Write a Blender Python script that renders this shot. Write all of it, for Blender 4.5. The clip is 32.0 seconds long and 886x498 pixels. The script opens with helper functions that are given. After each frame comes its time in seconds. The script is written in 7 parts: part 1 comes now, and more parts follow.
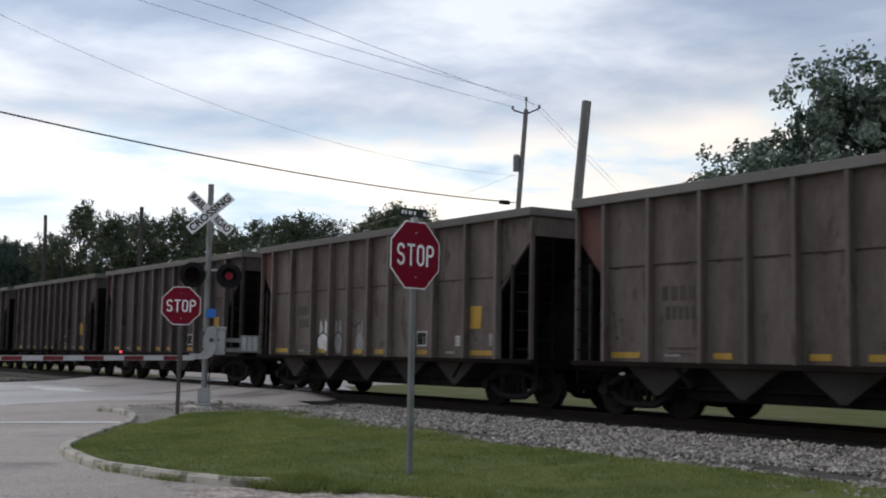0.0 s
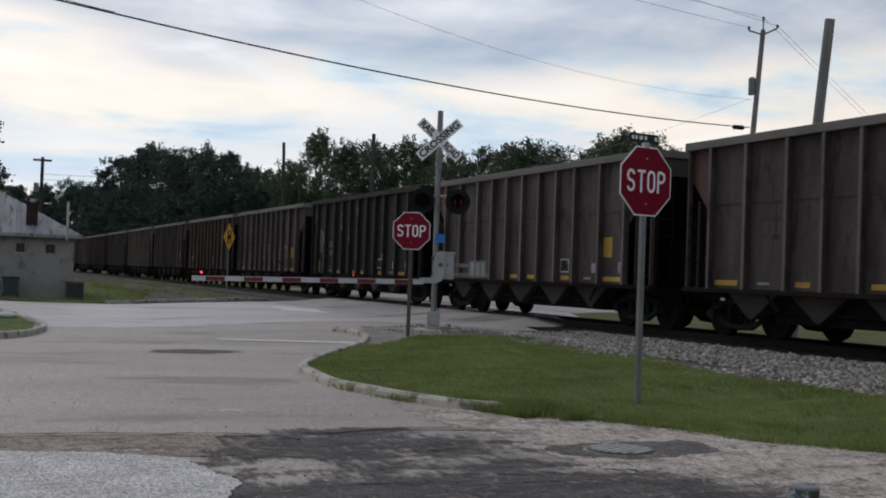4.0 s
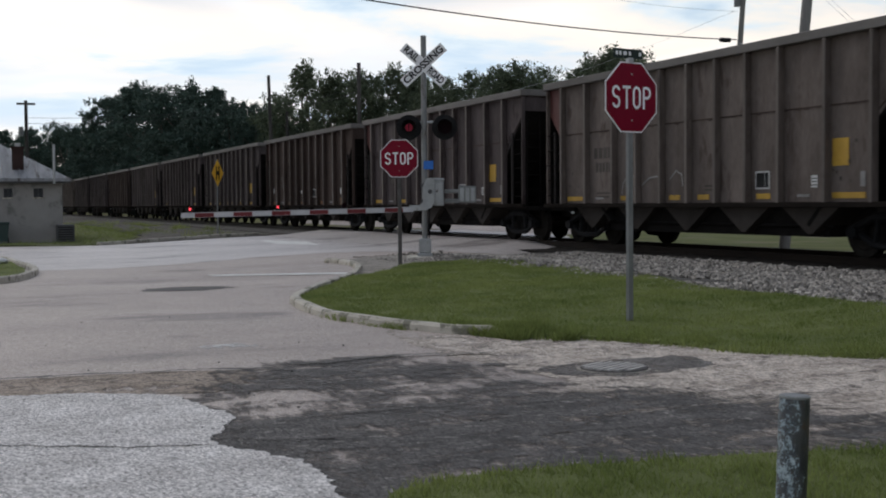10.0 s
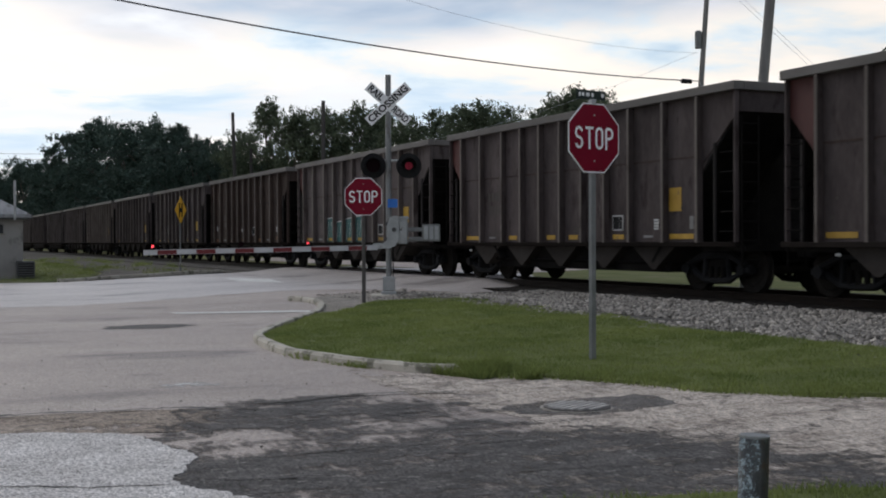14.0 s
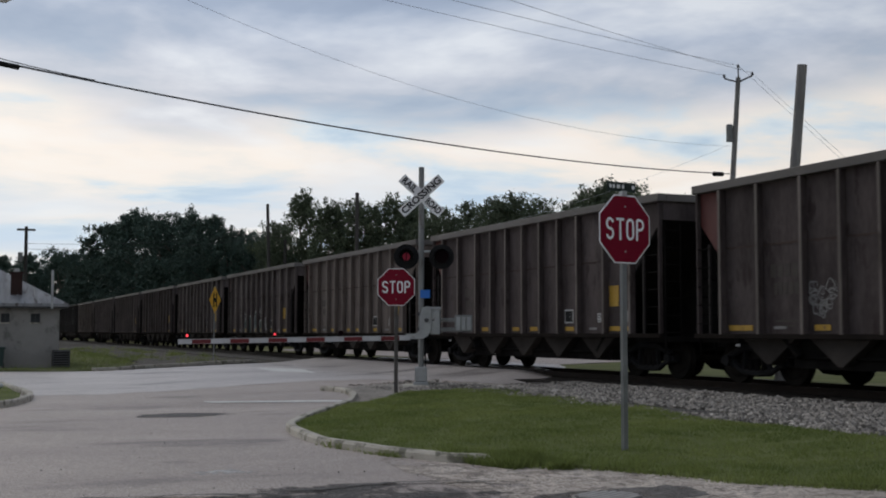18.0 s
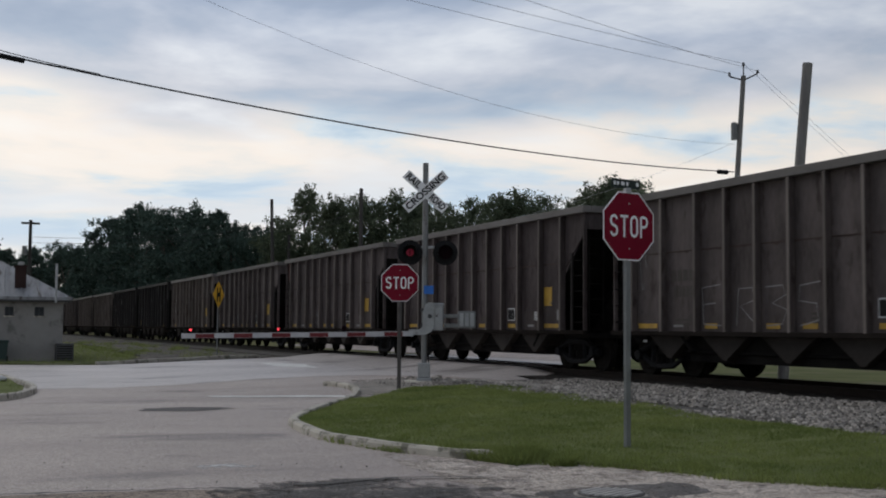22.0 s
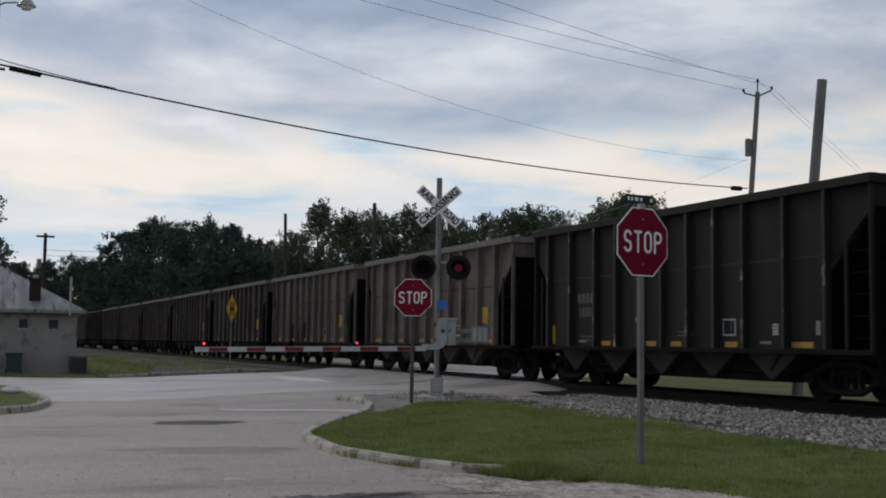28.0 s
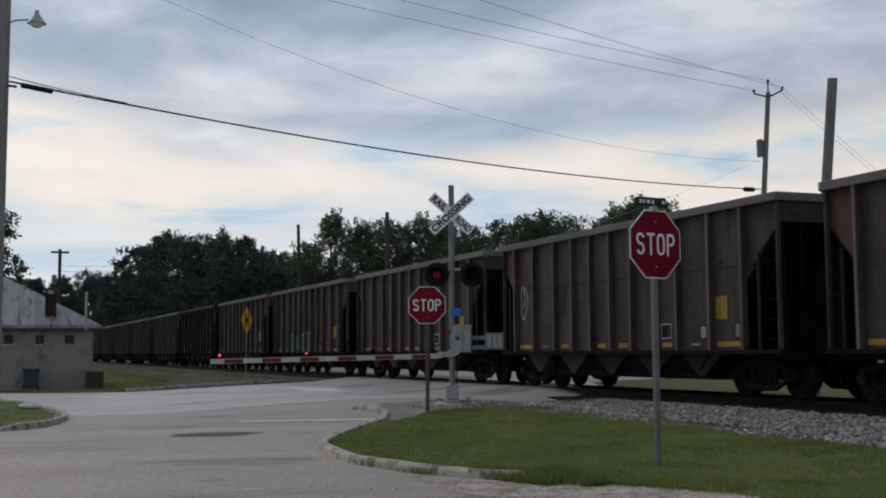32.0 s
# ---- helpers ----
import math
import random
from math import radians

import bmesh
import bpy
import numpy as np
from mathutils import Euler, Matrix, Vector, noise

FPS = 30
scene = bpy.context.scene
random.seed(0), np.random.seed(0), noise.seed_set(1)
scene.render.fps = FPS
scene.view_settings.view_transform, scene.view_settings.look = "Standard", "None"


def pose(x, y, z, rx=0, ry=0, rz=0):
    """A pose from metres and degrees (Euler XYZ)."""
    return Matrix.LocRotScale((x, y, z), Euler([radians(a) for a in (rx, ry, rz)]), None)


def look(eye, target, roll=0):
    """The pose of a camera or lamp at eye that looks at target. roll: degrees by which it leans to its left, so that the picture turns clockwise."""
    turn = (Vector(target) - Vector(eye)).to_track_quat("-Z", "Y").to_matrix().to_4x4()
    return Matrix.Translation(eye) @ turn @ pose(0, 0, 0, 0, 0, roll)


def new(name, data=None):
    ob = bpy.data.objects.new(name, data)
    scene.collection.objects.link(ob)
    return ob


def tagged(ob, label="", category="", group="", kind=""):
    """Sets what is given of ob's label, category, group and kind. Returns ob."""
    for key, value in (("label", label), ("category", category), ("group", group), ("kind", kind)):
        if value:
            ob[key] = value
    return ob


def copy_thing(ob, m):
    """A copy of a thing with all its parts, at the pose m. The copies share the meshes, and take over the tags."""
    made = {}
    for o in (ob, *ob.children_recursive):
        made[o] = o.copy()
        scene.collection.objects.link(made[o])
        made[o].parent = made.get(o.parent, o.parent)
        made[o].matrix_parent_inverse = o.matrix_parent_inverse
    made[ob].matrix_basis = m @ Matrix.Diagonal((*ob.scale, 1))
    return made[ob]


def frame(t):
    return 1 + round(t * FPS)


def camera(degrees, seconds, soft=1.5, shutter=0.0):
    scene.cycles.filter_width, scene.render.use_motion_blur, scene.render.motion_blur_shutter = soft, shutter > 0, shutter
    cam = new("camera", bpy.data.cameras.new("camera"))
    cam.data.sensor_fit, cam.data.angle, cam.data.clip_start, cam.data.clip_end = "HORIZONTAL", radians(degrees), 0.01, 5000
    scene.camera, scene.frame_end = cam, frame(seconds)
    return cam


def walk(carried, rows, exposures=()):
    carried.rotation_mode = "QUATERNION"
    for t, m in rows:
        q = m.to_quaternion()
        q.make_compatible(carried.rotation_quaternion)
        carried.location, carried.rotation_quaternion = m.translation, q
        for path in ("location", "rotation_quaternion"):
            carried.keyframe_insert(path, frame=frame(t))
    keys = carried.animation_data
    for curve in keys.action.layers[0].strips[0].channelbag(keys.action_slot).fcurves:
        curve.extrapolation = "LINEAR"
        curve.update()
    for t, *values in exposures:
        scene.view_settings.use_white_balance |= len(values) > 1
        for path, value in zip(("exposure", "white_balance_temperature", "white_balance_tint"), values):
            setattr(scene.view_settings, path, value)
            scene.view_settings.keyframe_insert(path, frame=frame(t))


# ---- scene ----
cam = camera(40.51, 32.0, 1.95, 0.12)
PATH = [
    (0, 0.057, -0.055, 1.378, 95.08, -1.02, 56.745),
    (0.5, 0.042, -0.05, 1.368, 94.336, -0.886, 60.215),
    (1, 0.02, -0.039, 1.372, 93.451, -0.962, 62.54),
    (1.5, 0.004, -0.025, 1.367, 92.768, -1.066, 64.381),
    (2, -0.013, -0.026, 1.363, 92.284, -1.341, 65.727),
    (2.5, -0.015, -0.017, 1.366, 91.969, -1.664, 66.645),
    (3, -0.015, -0.012, 1.362, 91.639, -1.987, 67.325),
    (3.5, -0.036, -0.018, 1.376, 91.372, -2.213, 67.67),
    (5.5, -0.054, 0.003, 1.384, 90.846, -0.201, 65.528),
    (6, -0.055, 0.016, 1.378, 90.48, 0.584, 64.81),
    (6.5, -0.063, 0.023, 1.38, 90.069, 1.375, 64.396),
    (7, -0.072, 0.029, 1.378, 89.671, 2.075, 64.177),
    (7.5, -0.082, 0.032, 1.379, 89.141, 2.531, 64.396),
    (8, -0.091, 0.029, 1.378, 88.469, 2.375, 65.138),
    (8.5, -0.11, 0.037, 1.365, 87.875, 1.781, 66.097),
    (9, -0.122, 0.041, 1.368, 87.554, 1.17, 66.87),
    (9.5, -0.118, 0.053, 1.375, 87.587, 0.664, 67.228),
    (10, -0.106, 0.063, 1.367, 87.817, 0.472, 67.133),
    (10.5, -0.111, 0.053, 1.367, 87.979, 0.246, 66.831),
    (11, -0.105, 0.046, 1.37, 87.996, 0.074, 66.577),
    (11.5, -0.102, 0.046, 1.372, 88.037, -0.063, 66.457),
    (12, -0.101, 0.044, 1.376, 88.15, -0.043, 66.361),
    (12.5, -0.099, 0.051, 1.376, 88.349, 0.104, 66.222),
    (13, -0.091, 0.049, 1.377, 88.596, 0.197, 65.968),
    (13.5, -0.081, 0.045, 1.376, 88.993, 0.182, 65.617),
    (14, -0.072, 0.044, 1.378, 89.609, 0.226, 65.404),
    (14.5, -0.063, 0.041, 1.377, 90.539, -0, 65.402),
    (15, -0.037, 0.025, 1.386, 91.592, -0.104, 65.712),
    (15.5, 0.016, -0.004, 1.376, 92.563, -0.238, 66.183),
    (17.5, 0.046, -0.009, 1.351, 93.992, -0.185, 66.911),
    (18, 0.053, -0.01, 1.353, 93.981, -0.068, 66.944),
    (18.5, 0.059, -0.013, 1.352, 93.894, -0.058, 66.917),
    (19, 0.051, -0.009, 1.352, 93.795, -0.079, 66.84),
    (19.5, 0.055, -0.006, 1.357, 93.761, -0.104, 66.838),
    (20, 0.053, -0.013, 1.348, 93.798, -0.248, 66.865),
    (20.5, 0.05, -0.016, 1.35, 93.839, -0.368, 66.933),
    (21, 0.055, -0.016, 1.35, 93.84, -0.453, 66.981),
    (21.5, 0.055, -0.015, 1.349, 93.826, -0.472, 67.039),
    (22, 0.056, -0.012, 1.347, 93.807, -0.46, 67.096),
    (22.5, 0.047, -0.012, 1.347, 93.809, -0.468, 67.135),
    (23, 0.045, -0.013, 1.35, 93.817, -0.449, 67.15),
    (23.5, 0.04, -0.011, 1.349, 93.86, -0.494, 67.126),
    (24, 0.049, -0.013, 1.345, 93.939, -0.547, 67.119),
    (24.5, 0.05, -0.013, 1.351, 93.998, -0.596, 67.135),
    (25, 0.063, -0.021, 1.346, 94.079, -0.606, 67.205),
    (25.5, 0.06, -0.018, 1.349, 94.092, -0.712, 67.3),
    (26, 0.067, -0.025, 1.352, 94.126, -0.71, 67.437),
    (26.5, 0.067, -0.029, 1.343, 94.184, -0.862, 67.554),
    (28.5, 0.073, -0.026, 1.341, 94.662, -0.666, 67.71),
    (29, 0.079, -0.033, 1.34, 94.8, -0.573, 67.72),
    (29.5, 0.077, -0.034, 1.339, 94.845, -0.585, 67.748),
    (30, 0.081, -0.037, 1.339, 94.85, -0.58, 67.793),
    (30.5, 0.084, -0.036, 1.336, 94.849, -0.499, 67.856),
    (31, 0.084, -0.04, 1.331, 94.87, -0.212, 67.946),
    (31.5, 0.087, -0.033, 1.332, 94.888, 0.112, 68.143),
    (32, 0.077, -0.021, 1.328, 94.893, 0.367, 68.425),
]
EXPOSURES = [(0, 0.3), (0.5, 0.22), (1, 0.1), (3.5, 0.0), (7, 0.10), (10, 0.18), (14, 0.18), (16, 0.0), (18, -0.1), (24, -0.12), (28.5, -0.19), (32, -0.2)]

walk(cam, [(t, pose(*p)) for t, *p in PATH], EXPOSURES)

# ---------------------------------------------------------------- sky and sun


def nodes_of(tree):
    n, l = tree.nodes, tree.links
    n.clear()

    def add(kind, **values):
        node = n.new(kind)
        for key, v in values.items():
            if key in node.inputs:
                node.inputs[key].default_value = v
        return node
    return n, l, add


def math_node(n, l, op, a, b=None, clamp=False):
    node = n.new("ShaderNodeMath")
    node.operation, node.use_clamp = op, clamp
    for i, v in enumerate((a, b)):
        if v is None:
            continue
        if isinstance(v, (int, float)):
            node.inputs[i].default_value = v
        else:
            l.new(v, node.inputs[i])
    return node.outputs[0]


def ramp(n, l, fac, stops):
    node = n.new("ShaderNodeValToRGB")
    r = node.color_ramp
    while len(r.elements) < len(stops):
        r.elements.new(0.5)
    for e, (p, c) in zip(r.elements, stops):
        e.position, e.color = p, (*c, 1) if len(c) == 3 else c
    l.new(fac, node.inputs[0])
    return node.outputs[0]


def mix(n, l, fac, a, b):
    node = n.new("ShaderNodeMix")
    node.data_type = "RGBA"
    for i, v in ((0, fac), (6, a), (7, b)):
        if isinstance(v, (int, float)):
            node.inputs[i].default_value = v
        elif isinstance(v, tuple):
            node.inputs[i].default_value = (*v, 1)
        else:
            l.new(v, node.inputs[i])
    return node.outputs[2]


def noise_node(n, l, vec, scale, detail=4.0, rough=0.5, distortion=0.0):
    node = n.new("ShaderNodeTexNoise")
    node.inputs["Scale"].default_value = scale
    node.inputs["Detail"].default_value = detail
    node.inputs["Roughness"].default_value = rough
    node.inputs["Distortion"].default_value = distortion
    l.new(vec, node.inputs["Vector"])
    return node.outputs["Fac"]


SUN_EL, SUN_TURN = 36.0, 249.0


def make_sky():
    world = bpy.data.worlds.new("sky")
    scene.world = world
    world.use_nodes = True
    n, l, add = nodes_of(world.node_tree)
    out, bg = n.new("ShaderNodeOutputWorld"), n.new("ShaderNodeBackground")
    sky = n.new("ShaderNodeTexSky")
    sky.sky_type, sky.sun_disc = "NISHITA", False
    sky.sun_elevation, sky.sun_rotation = radians(SUN_EL), radians(SUN_TURN)
    blue = n.new("ShaderNodeVectorMath")
    blue.operation = "SCALE"
    blue.inputs["Scale"].default_value = 0.10
    l.new(sky.outputs[0], blue.inputs[0])
    co = n.new("ShaderNodeTexCoord").outputs["Generated"]
    sep = n.new("ShaderNodeSeparateXYZ")
    l.new(co, sep.inputs[0])
    up = math_node(n, l, "MAXIMUM", sep.outputs[2], 0.0)
    inv = math_node(n, l, "DIVIDE", 1.0, math_node(n, l, "ADD", up, 0.09))
    flat = n.new("ShaderNodeCombineXYZ")
    l.new(math_node(n, l, "MULTIPLY", sep.outputs[0], inv), flat.inputs[0])
    l.new(math_node(n, l, "MULTIPLY", sep.outputs[1], inv), flat.inputs[1])
    big = noise_node(n, l, flat.outputs[0], 0.48, 4, 0.5, 0.2)
    fine = noise_node(n, l, flat.outputs[0], 1.15, 6, 0.54, 0.2)
    # the layer of dark cloud begins about eleven degrees up, with a ragged lower edge
    edge = math_node(n, l, "ADD", up, math_node(n, l, "MULTIPLY", math_node(n, l, "SUBTRACT", big, 0.5), 0.22))
    edge = math_node(n, l, "ADD", edge, math_node(n, l, "MULTIPLY", math_node(n, l, "SUBTRACT", fine, 0.5), 0.08))
    layer = ramp(n, l, edge, [(0.175, (0, 0, 0)), (0.20, (0.7, 0.7, 0.7)), (0.26, (1, 1, 1))])
    cream = ramp(n, l, fine, [(0.36, (0.50, 0.62, 0.74)), (0.43, (0.70, 0.77, 0.82)), (0.48, (0.86, 0.82, 0.77)), (0.54, (0.97, 0.872, 0.783)), (0.66, (0.99, 0.928, 0.865))])
    dark = ramp(n, l, fine, [(0.34, (0.26, 0.32, 0.44)), (0.46, (0.37, 0.435, 0.555)), (0.54, (0.53, 0.58, 0.68)), (0.64, (0.77, 0.80, 0.85))])
    clouds = mix(n, l, layer, cream, dark)
    low = noise_node(n, l, flat.outputs[0], 0.55, 4, 0.5, 0.2)
    hole = ramp(n, l, low, [(0.44, (0.6, 0.6, 0.6)), (0.54, (0, 0, 0))])
    holes = math_node(n, l, "MULTIPLY", hole, ramp(n, l, up, [(0.03, (0.2, 0.2, 0.2)), (0.06, (0.9, 0.9, 0.9)), (0.11, (0.8, 0.8, 0.8)), (0.17, (0.0, 0.0, 0.0))]))
    # clear blue showing low down on one side
    side = math_node(n, l, "MULTIPLY", ramp(n, l, sep.outputs[1], [(0.05, (0.95, 0.95, 0.95)), (0.34, (0, 0, 0))]), ramp(n, l, up, [(0.03, (0.3, 0.3, 0.3)), (0.07, (0.9, 0.9, 0.9)), (0.105, (0.75, 0.75, 0.75)), (0.14, (0, 0, 0))]))
    side = math_node(n, l, "MULTIPLY", side, ramp(n, l, low, [(0.42, (1, 1, 1)), (0.66, (0.1, 0.1, 0.1))]))
    holes = math_node(n, l, "MAXIMUM", holes, side)
    l.new(mix(n, l, holes, clouds, (0.50, 0.63, 0.80)), bg.inputs[0])
    soft = mix(n, l, 0.12, bg.inputs[0].links[0].from_socket, blue.outputs[0])
    l.new(soft, bg.inputs[0])
    # brighter towards the hidden sun, duller on the far side of the sky
    away = math_node(n, l, "ADD", math_node(n, l, "MULTIPLY", sep.outputs[0], -0.97), math_node(n, l, "MULTIPLY", sep.outputs[1], 0.12))
    l.new(ramp(n, l, math_node(n, l, "ADD", math_node(n, l, "MULTIPLY", away, 0.5), 0.5), [(0.0, (0.9, 0.9, 0.9)), (0.45, (0.76, 0.76, 0.76)), (0.85, (0.95, 0.95, 0.95)), (0.97, (1.10, 1.10, 1.10))]), bg.inputs[1])
    l.new(bg.outputs[0], out.inputs[0])
    lamp = bpy.data.lights.new("sun", "SUN")
    lamp.energy, lamp.angle, lamp.color = 0.9, radians(30), (1.0, 0.96, 0.91)
    sun = new("sun", lamp)
    sun.matrix_world = look((-23, -9, 18), (0, 0, 0))


make_sky()

# ---------------------------------------------------------------- materials


def material(name, c1, c2, rough=0.8, scale=3.0, fine=40.0, bump=0.3, metal=0.0, vary=0.15, spots=None, spot_scale=1.0, spot_at=0.6, stretch=(1, 1, 1), island=False, depth=0.01, spec=0.4, speckle=0.0, worn=None, grain=None, thin=0.0, limits=(), flake=1.0):
    """Two-tone procedural surface: broad stains from c1 to c2, a fine grain with relief, spots of a third colour, and a change from object to object."""
    m = bpy.data.materials.new(name)
    m.use_nodes = True
    n, l, add = nodes_of(m.node_tree)
    out, bsdf = n.new("ShaderNodeOutputMaterial"), n.new("ShaderNodeBsdfPrincipled")
    geo = n.new("ShaderNodeNewGeometry")
    co = n.new("ShaderNodeTexCoord").outputs["Object"]
    mp = n.new("ShaderNodeMapping")
    mp.inputs["Scale"].default_value = stretch
    l.new(co, mp.inputs[0])
    info = n.new("ShaderNodeObjectInfo").outputs["Random"]
    rnd = geo.outputs["Random Per Island"] if island else info
    shift = n.new("ShaderNodeVectorMath")
    shift.operation = "ADD"
    l.new(mp.outputs[0], shift.inputs[0])
    off = n.new("ShaderNodeCombineXYZ")
    l.new(math_node(n, l, "MULTIPLY", info, 37.0), off.inputs[0])
    l.new(off.outputs[0], shift.inputs[1])
    v = shift.outputs[0]
    a = noise_node(n, l, v, scale, 6, 0.6)
    gv = v
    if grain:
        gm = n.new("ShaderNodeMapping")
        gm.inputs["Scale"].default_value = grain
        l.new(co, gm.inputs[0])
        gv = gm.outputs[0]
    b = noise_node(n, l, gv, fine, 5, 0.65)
    f = ramp(n, l, math_node(n, l, "ADD", math_node(n, l, "MULTIPLY", a, 0.7), math_node(n, l, "MULTIPLY", b, 0.3)), [(0.36, (0, 0, 0)), (0.64, (1, 1, 1))])
    col = mix(n, l, f, c1, c2)
    if spots:
        sp = noise_node(n, l, v, spot_scale, 7, 0.65)
        col = mix(n, l, ramp(n, l, sp, [(spot_at - 0.03, (0, 0, 0)), (spot_at + 0.05, (1, 1, 1))]), col, spots)
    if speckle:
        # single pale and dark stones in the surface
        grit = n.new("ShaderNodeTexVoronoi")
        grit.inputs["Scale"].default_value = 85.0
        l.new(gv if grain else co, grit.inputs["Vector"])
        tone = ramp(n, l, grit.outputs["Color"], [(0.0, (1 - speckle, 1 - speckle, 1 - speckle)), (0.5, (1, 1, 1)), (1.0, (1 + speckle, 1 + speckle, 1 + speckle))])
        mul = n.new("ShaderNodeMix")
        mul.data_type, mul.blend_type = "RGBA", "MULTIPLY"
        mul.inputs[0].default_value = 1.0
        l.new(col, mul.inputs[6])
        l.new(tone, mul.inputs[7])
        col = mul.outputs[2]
    hsv = n.new("ShaderNodeHueSaturation")
    l.new(col, hsv.inputs["Color"])
    l.new(math_node(n, l, "ADD", 1 - vary, math_node(n, l, "MULTIPLY", rnd, 2 * vary)), hsv.inputs["Value"])
    l.new(hsv.outputs[0], bsdf.inputs["Base Color"])
    l.new(math_node(n, l, "ADD", rough - 0.12, math_node(n, l, "MULTIPLY", b, 0.24), True), bsdf.inputs["Roughness"])
    bsdf.inputs["Metallic"].default_value = metal
    bsdf.inputs["Specular IOR Level"].default_value = spec
    if bump:
        bp = n.new("ShaderNodeBump")
        bp.inputs["Strength"].default_value, bp.inputs["Distance"].default_value = bump, depth
        l.new(b, bp.inputs["Height"])
        l.new(bp.outputs[0], bsdf.inputs["Normal"])
    if worn:
        # worn through to what lies below, more in some bands along the street than in others
        wear = n.new("ShaderNodeMapping")
        wear.inputs["Scale"].default_value = (1.7 * flake, 0.8 * flake, flake)
        l.new(co, wear.inputs[0])
        w1 = noise_node(n, l, wear.outputs[0], 1.5, 12, 0.70, 0.3)
        w1 = math_node(n, l, "ADD", math_node(n, l, "MULTIPLY", math_node(n, l, "SUBTRACT", w1, 0.5), 1.9), 0.5)
        where = n.new("ShaderNodeSeparateXYZ")
        l.new(co, where.inputs[0])
        x0, x1 = worn[0][0], worn[-1][0]
        along = math_node(n, l, "DIVIDE", math_node(n, l, "SUBTRACT", where.outputs[0], x0), x1 - x0)
        bias = ramp(n, l, along, [((x - x0) / (x1 - x0), (0.5 + v, 0.5 + v, 0.5 + v)) for x, v in worn])
        w1 = math_node(n, l, "ADD", w1, math_node(n, l, "SUBTRACT", bias, 0.5))
        for slope, lo, hi, depth_in, depth_out in limits:
            # frayed out towards one side of the street
            way = math_node(n, l, "ADD", where.outputs[1], math_node(n, l, "MULTIPLY", where.outputs[0], slope))
            part_in = math_node(n, l, "DIVIDE", math_node(n, l, "SUBTRACT", way, lo), hi - lo, True)
            w1 = math_node(n, l, "ADD", w1, math_node(n, l, "ADD", depth_in, math_node(n, l, "MULTIPLY", part_in, depth_out - depth_in)))
        crumb = noise_node(n, l, gv, 9.0 * flake, 8, 0.72)
        w1 = math_node(n, l, "ADD", w1, math_node(n, l, "MULTIPLY", math_node(n, l, "SUBTRACT", crumb, 0.5), 1.3))
        clear = n.new("ShaderNodeBsdfTransparent")
        cover = n.new("ShaderNodeMixShader")
        l.new(ramp(n, l, w1, [(0.36, (0, 0, 0)), (0.52, (0.6, 0.6, 0.6)), (0.70, (1, 1, 1))]), cover.inputs[0])
        l.new(clear.outputs[0], cover.inputs[1])
        l.new(bsdf.outputs[0], cover.inputs[2])
        l.new(cover.outputs[0], out.inputs[0])
    elif thin:
        # leaves and blades let some light through
        shine, both = n.new("ShaderNodeBsdfTranslucent"), n.new("ShaderNodeMixShader")
        l.new(hsv.outputs[0], shine.inputs["Color"])
        both.inputs[0].default_value = thin
        l.new(bsdf.outputs[0], both.inputs[1])
        l.new(shine.outputs[0], both.inputs[2])
        l.new(both.outputs[0], out.inputs[0])
    else:
        l.new(bsdf.outputs[0], out.inputs[0])
    return m


def glow(name, colour, strength):
    m = bpy.data.materials.new(name)
    m.use_nodes = True
    b = m.node_tree.nodes["Principled BSDF"]
    b.inputs["Base Color"].default_value = (*colour, 1)
    b.inputs["Emission Color"].default_value = (*colour, 1)
    b.inputs["Emission Strength"].default_value = strength
    return m


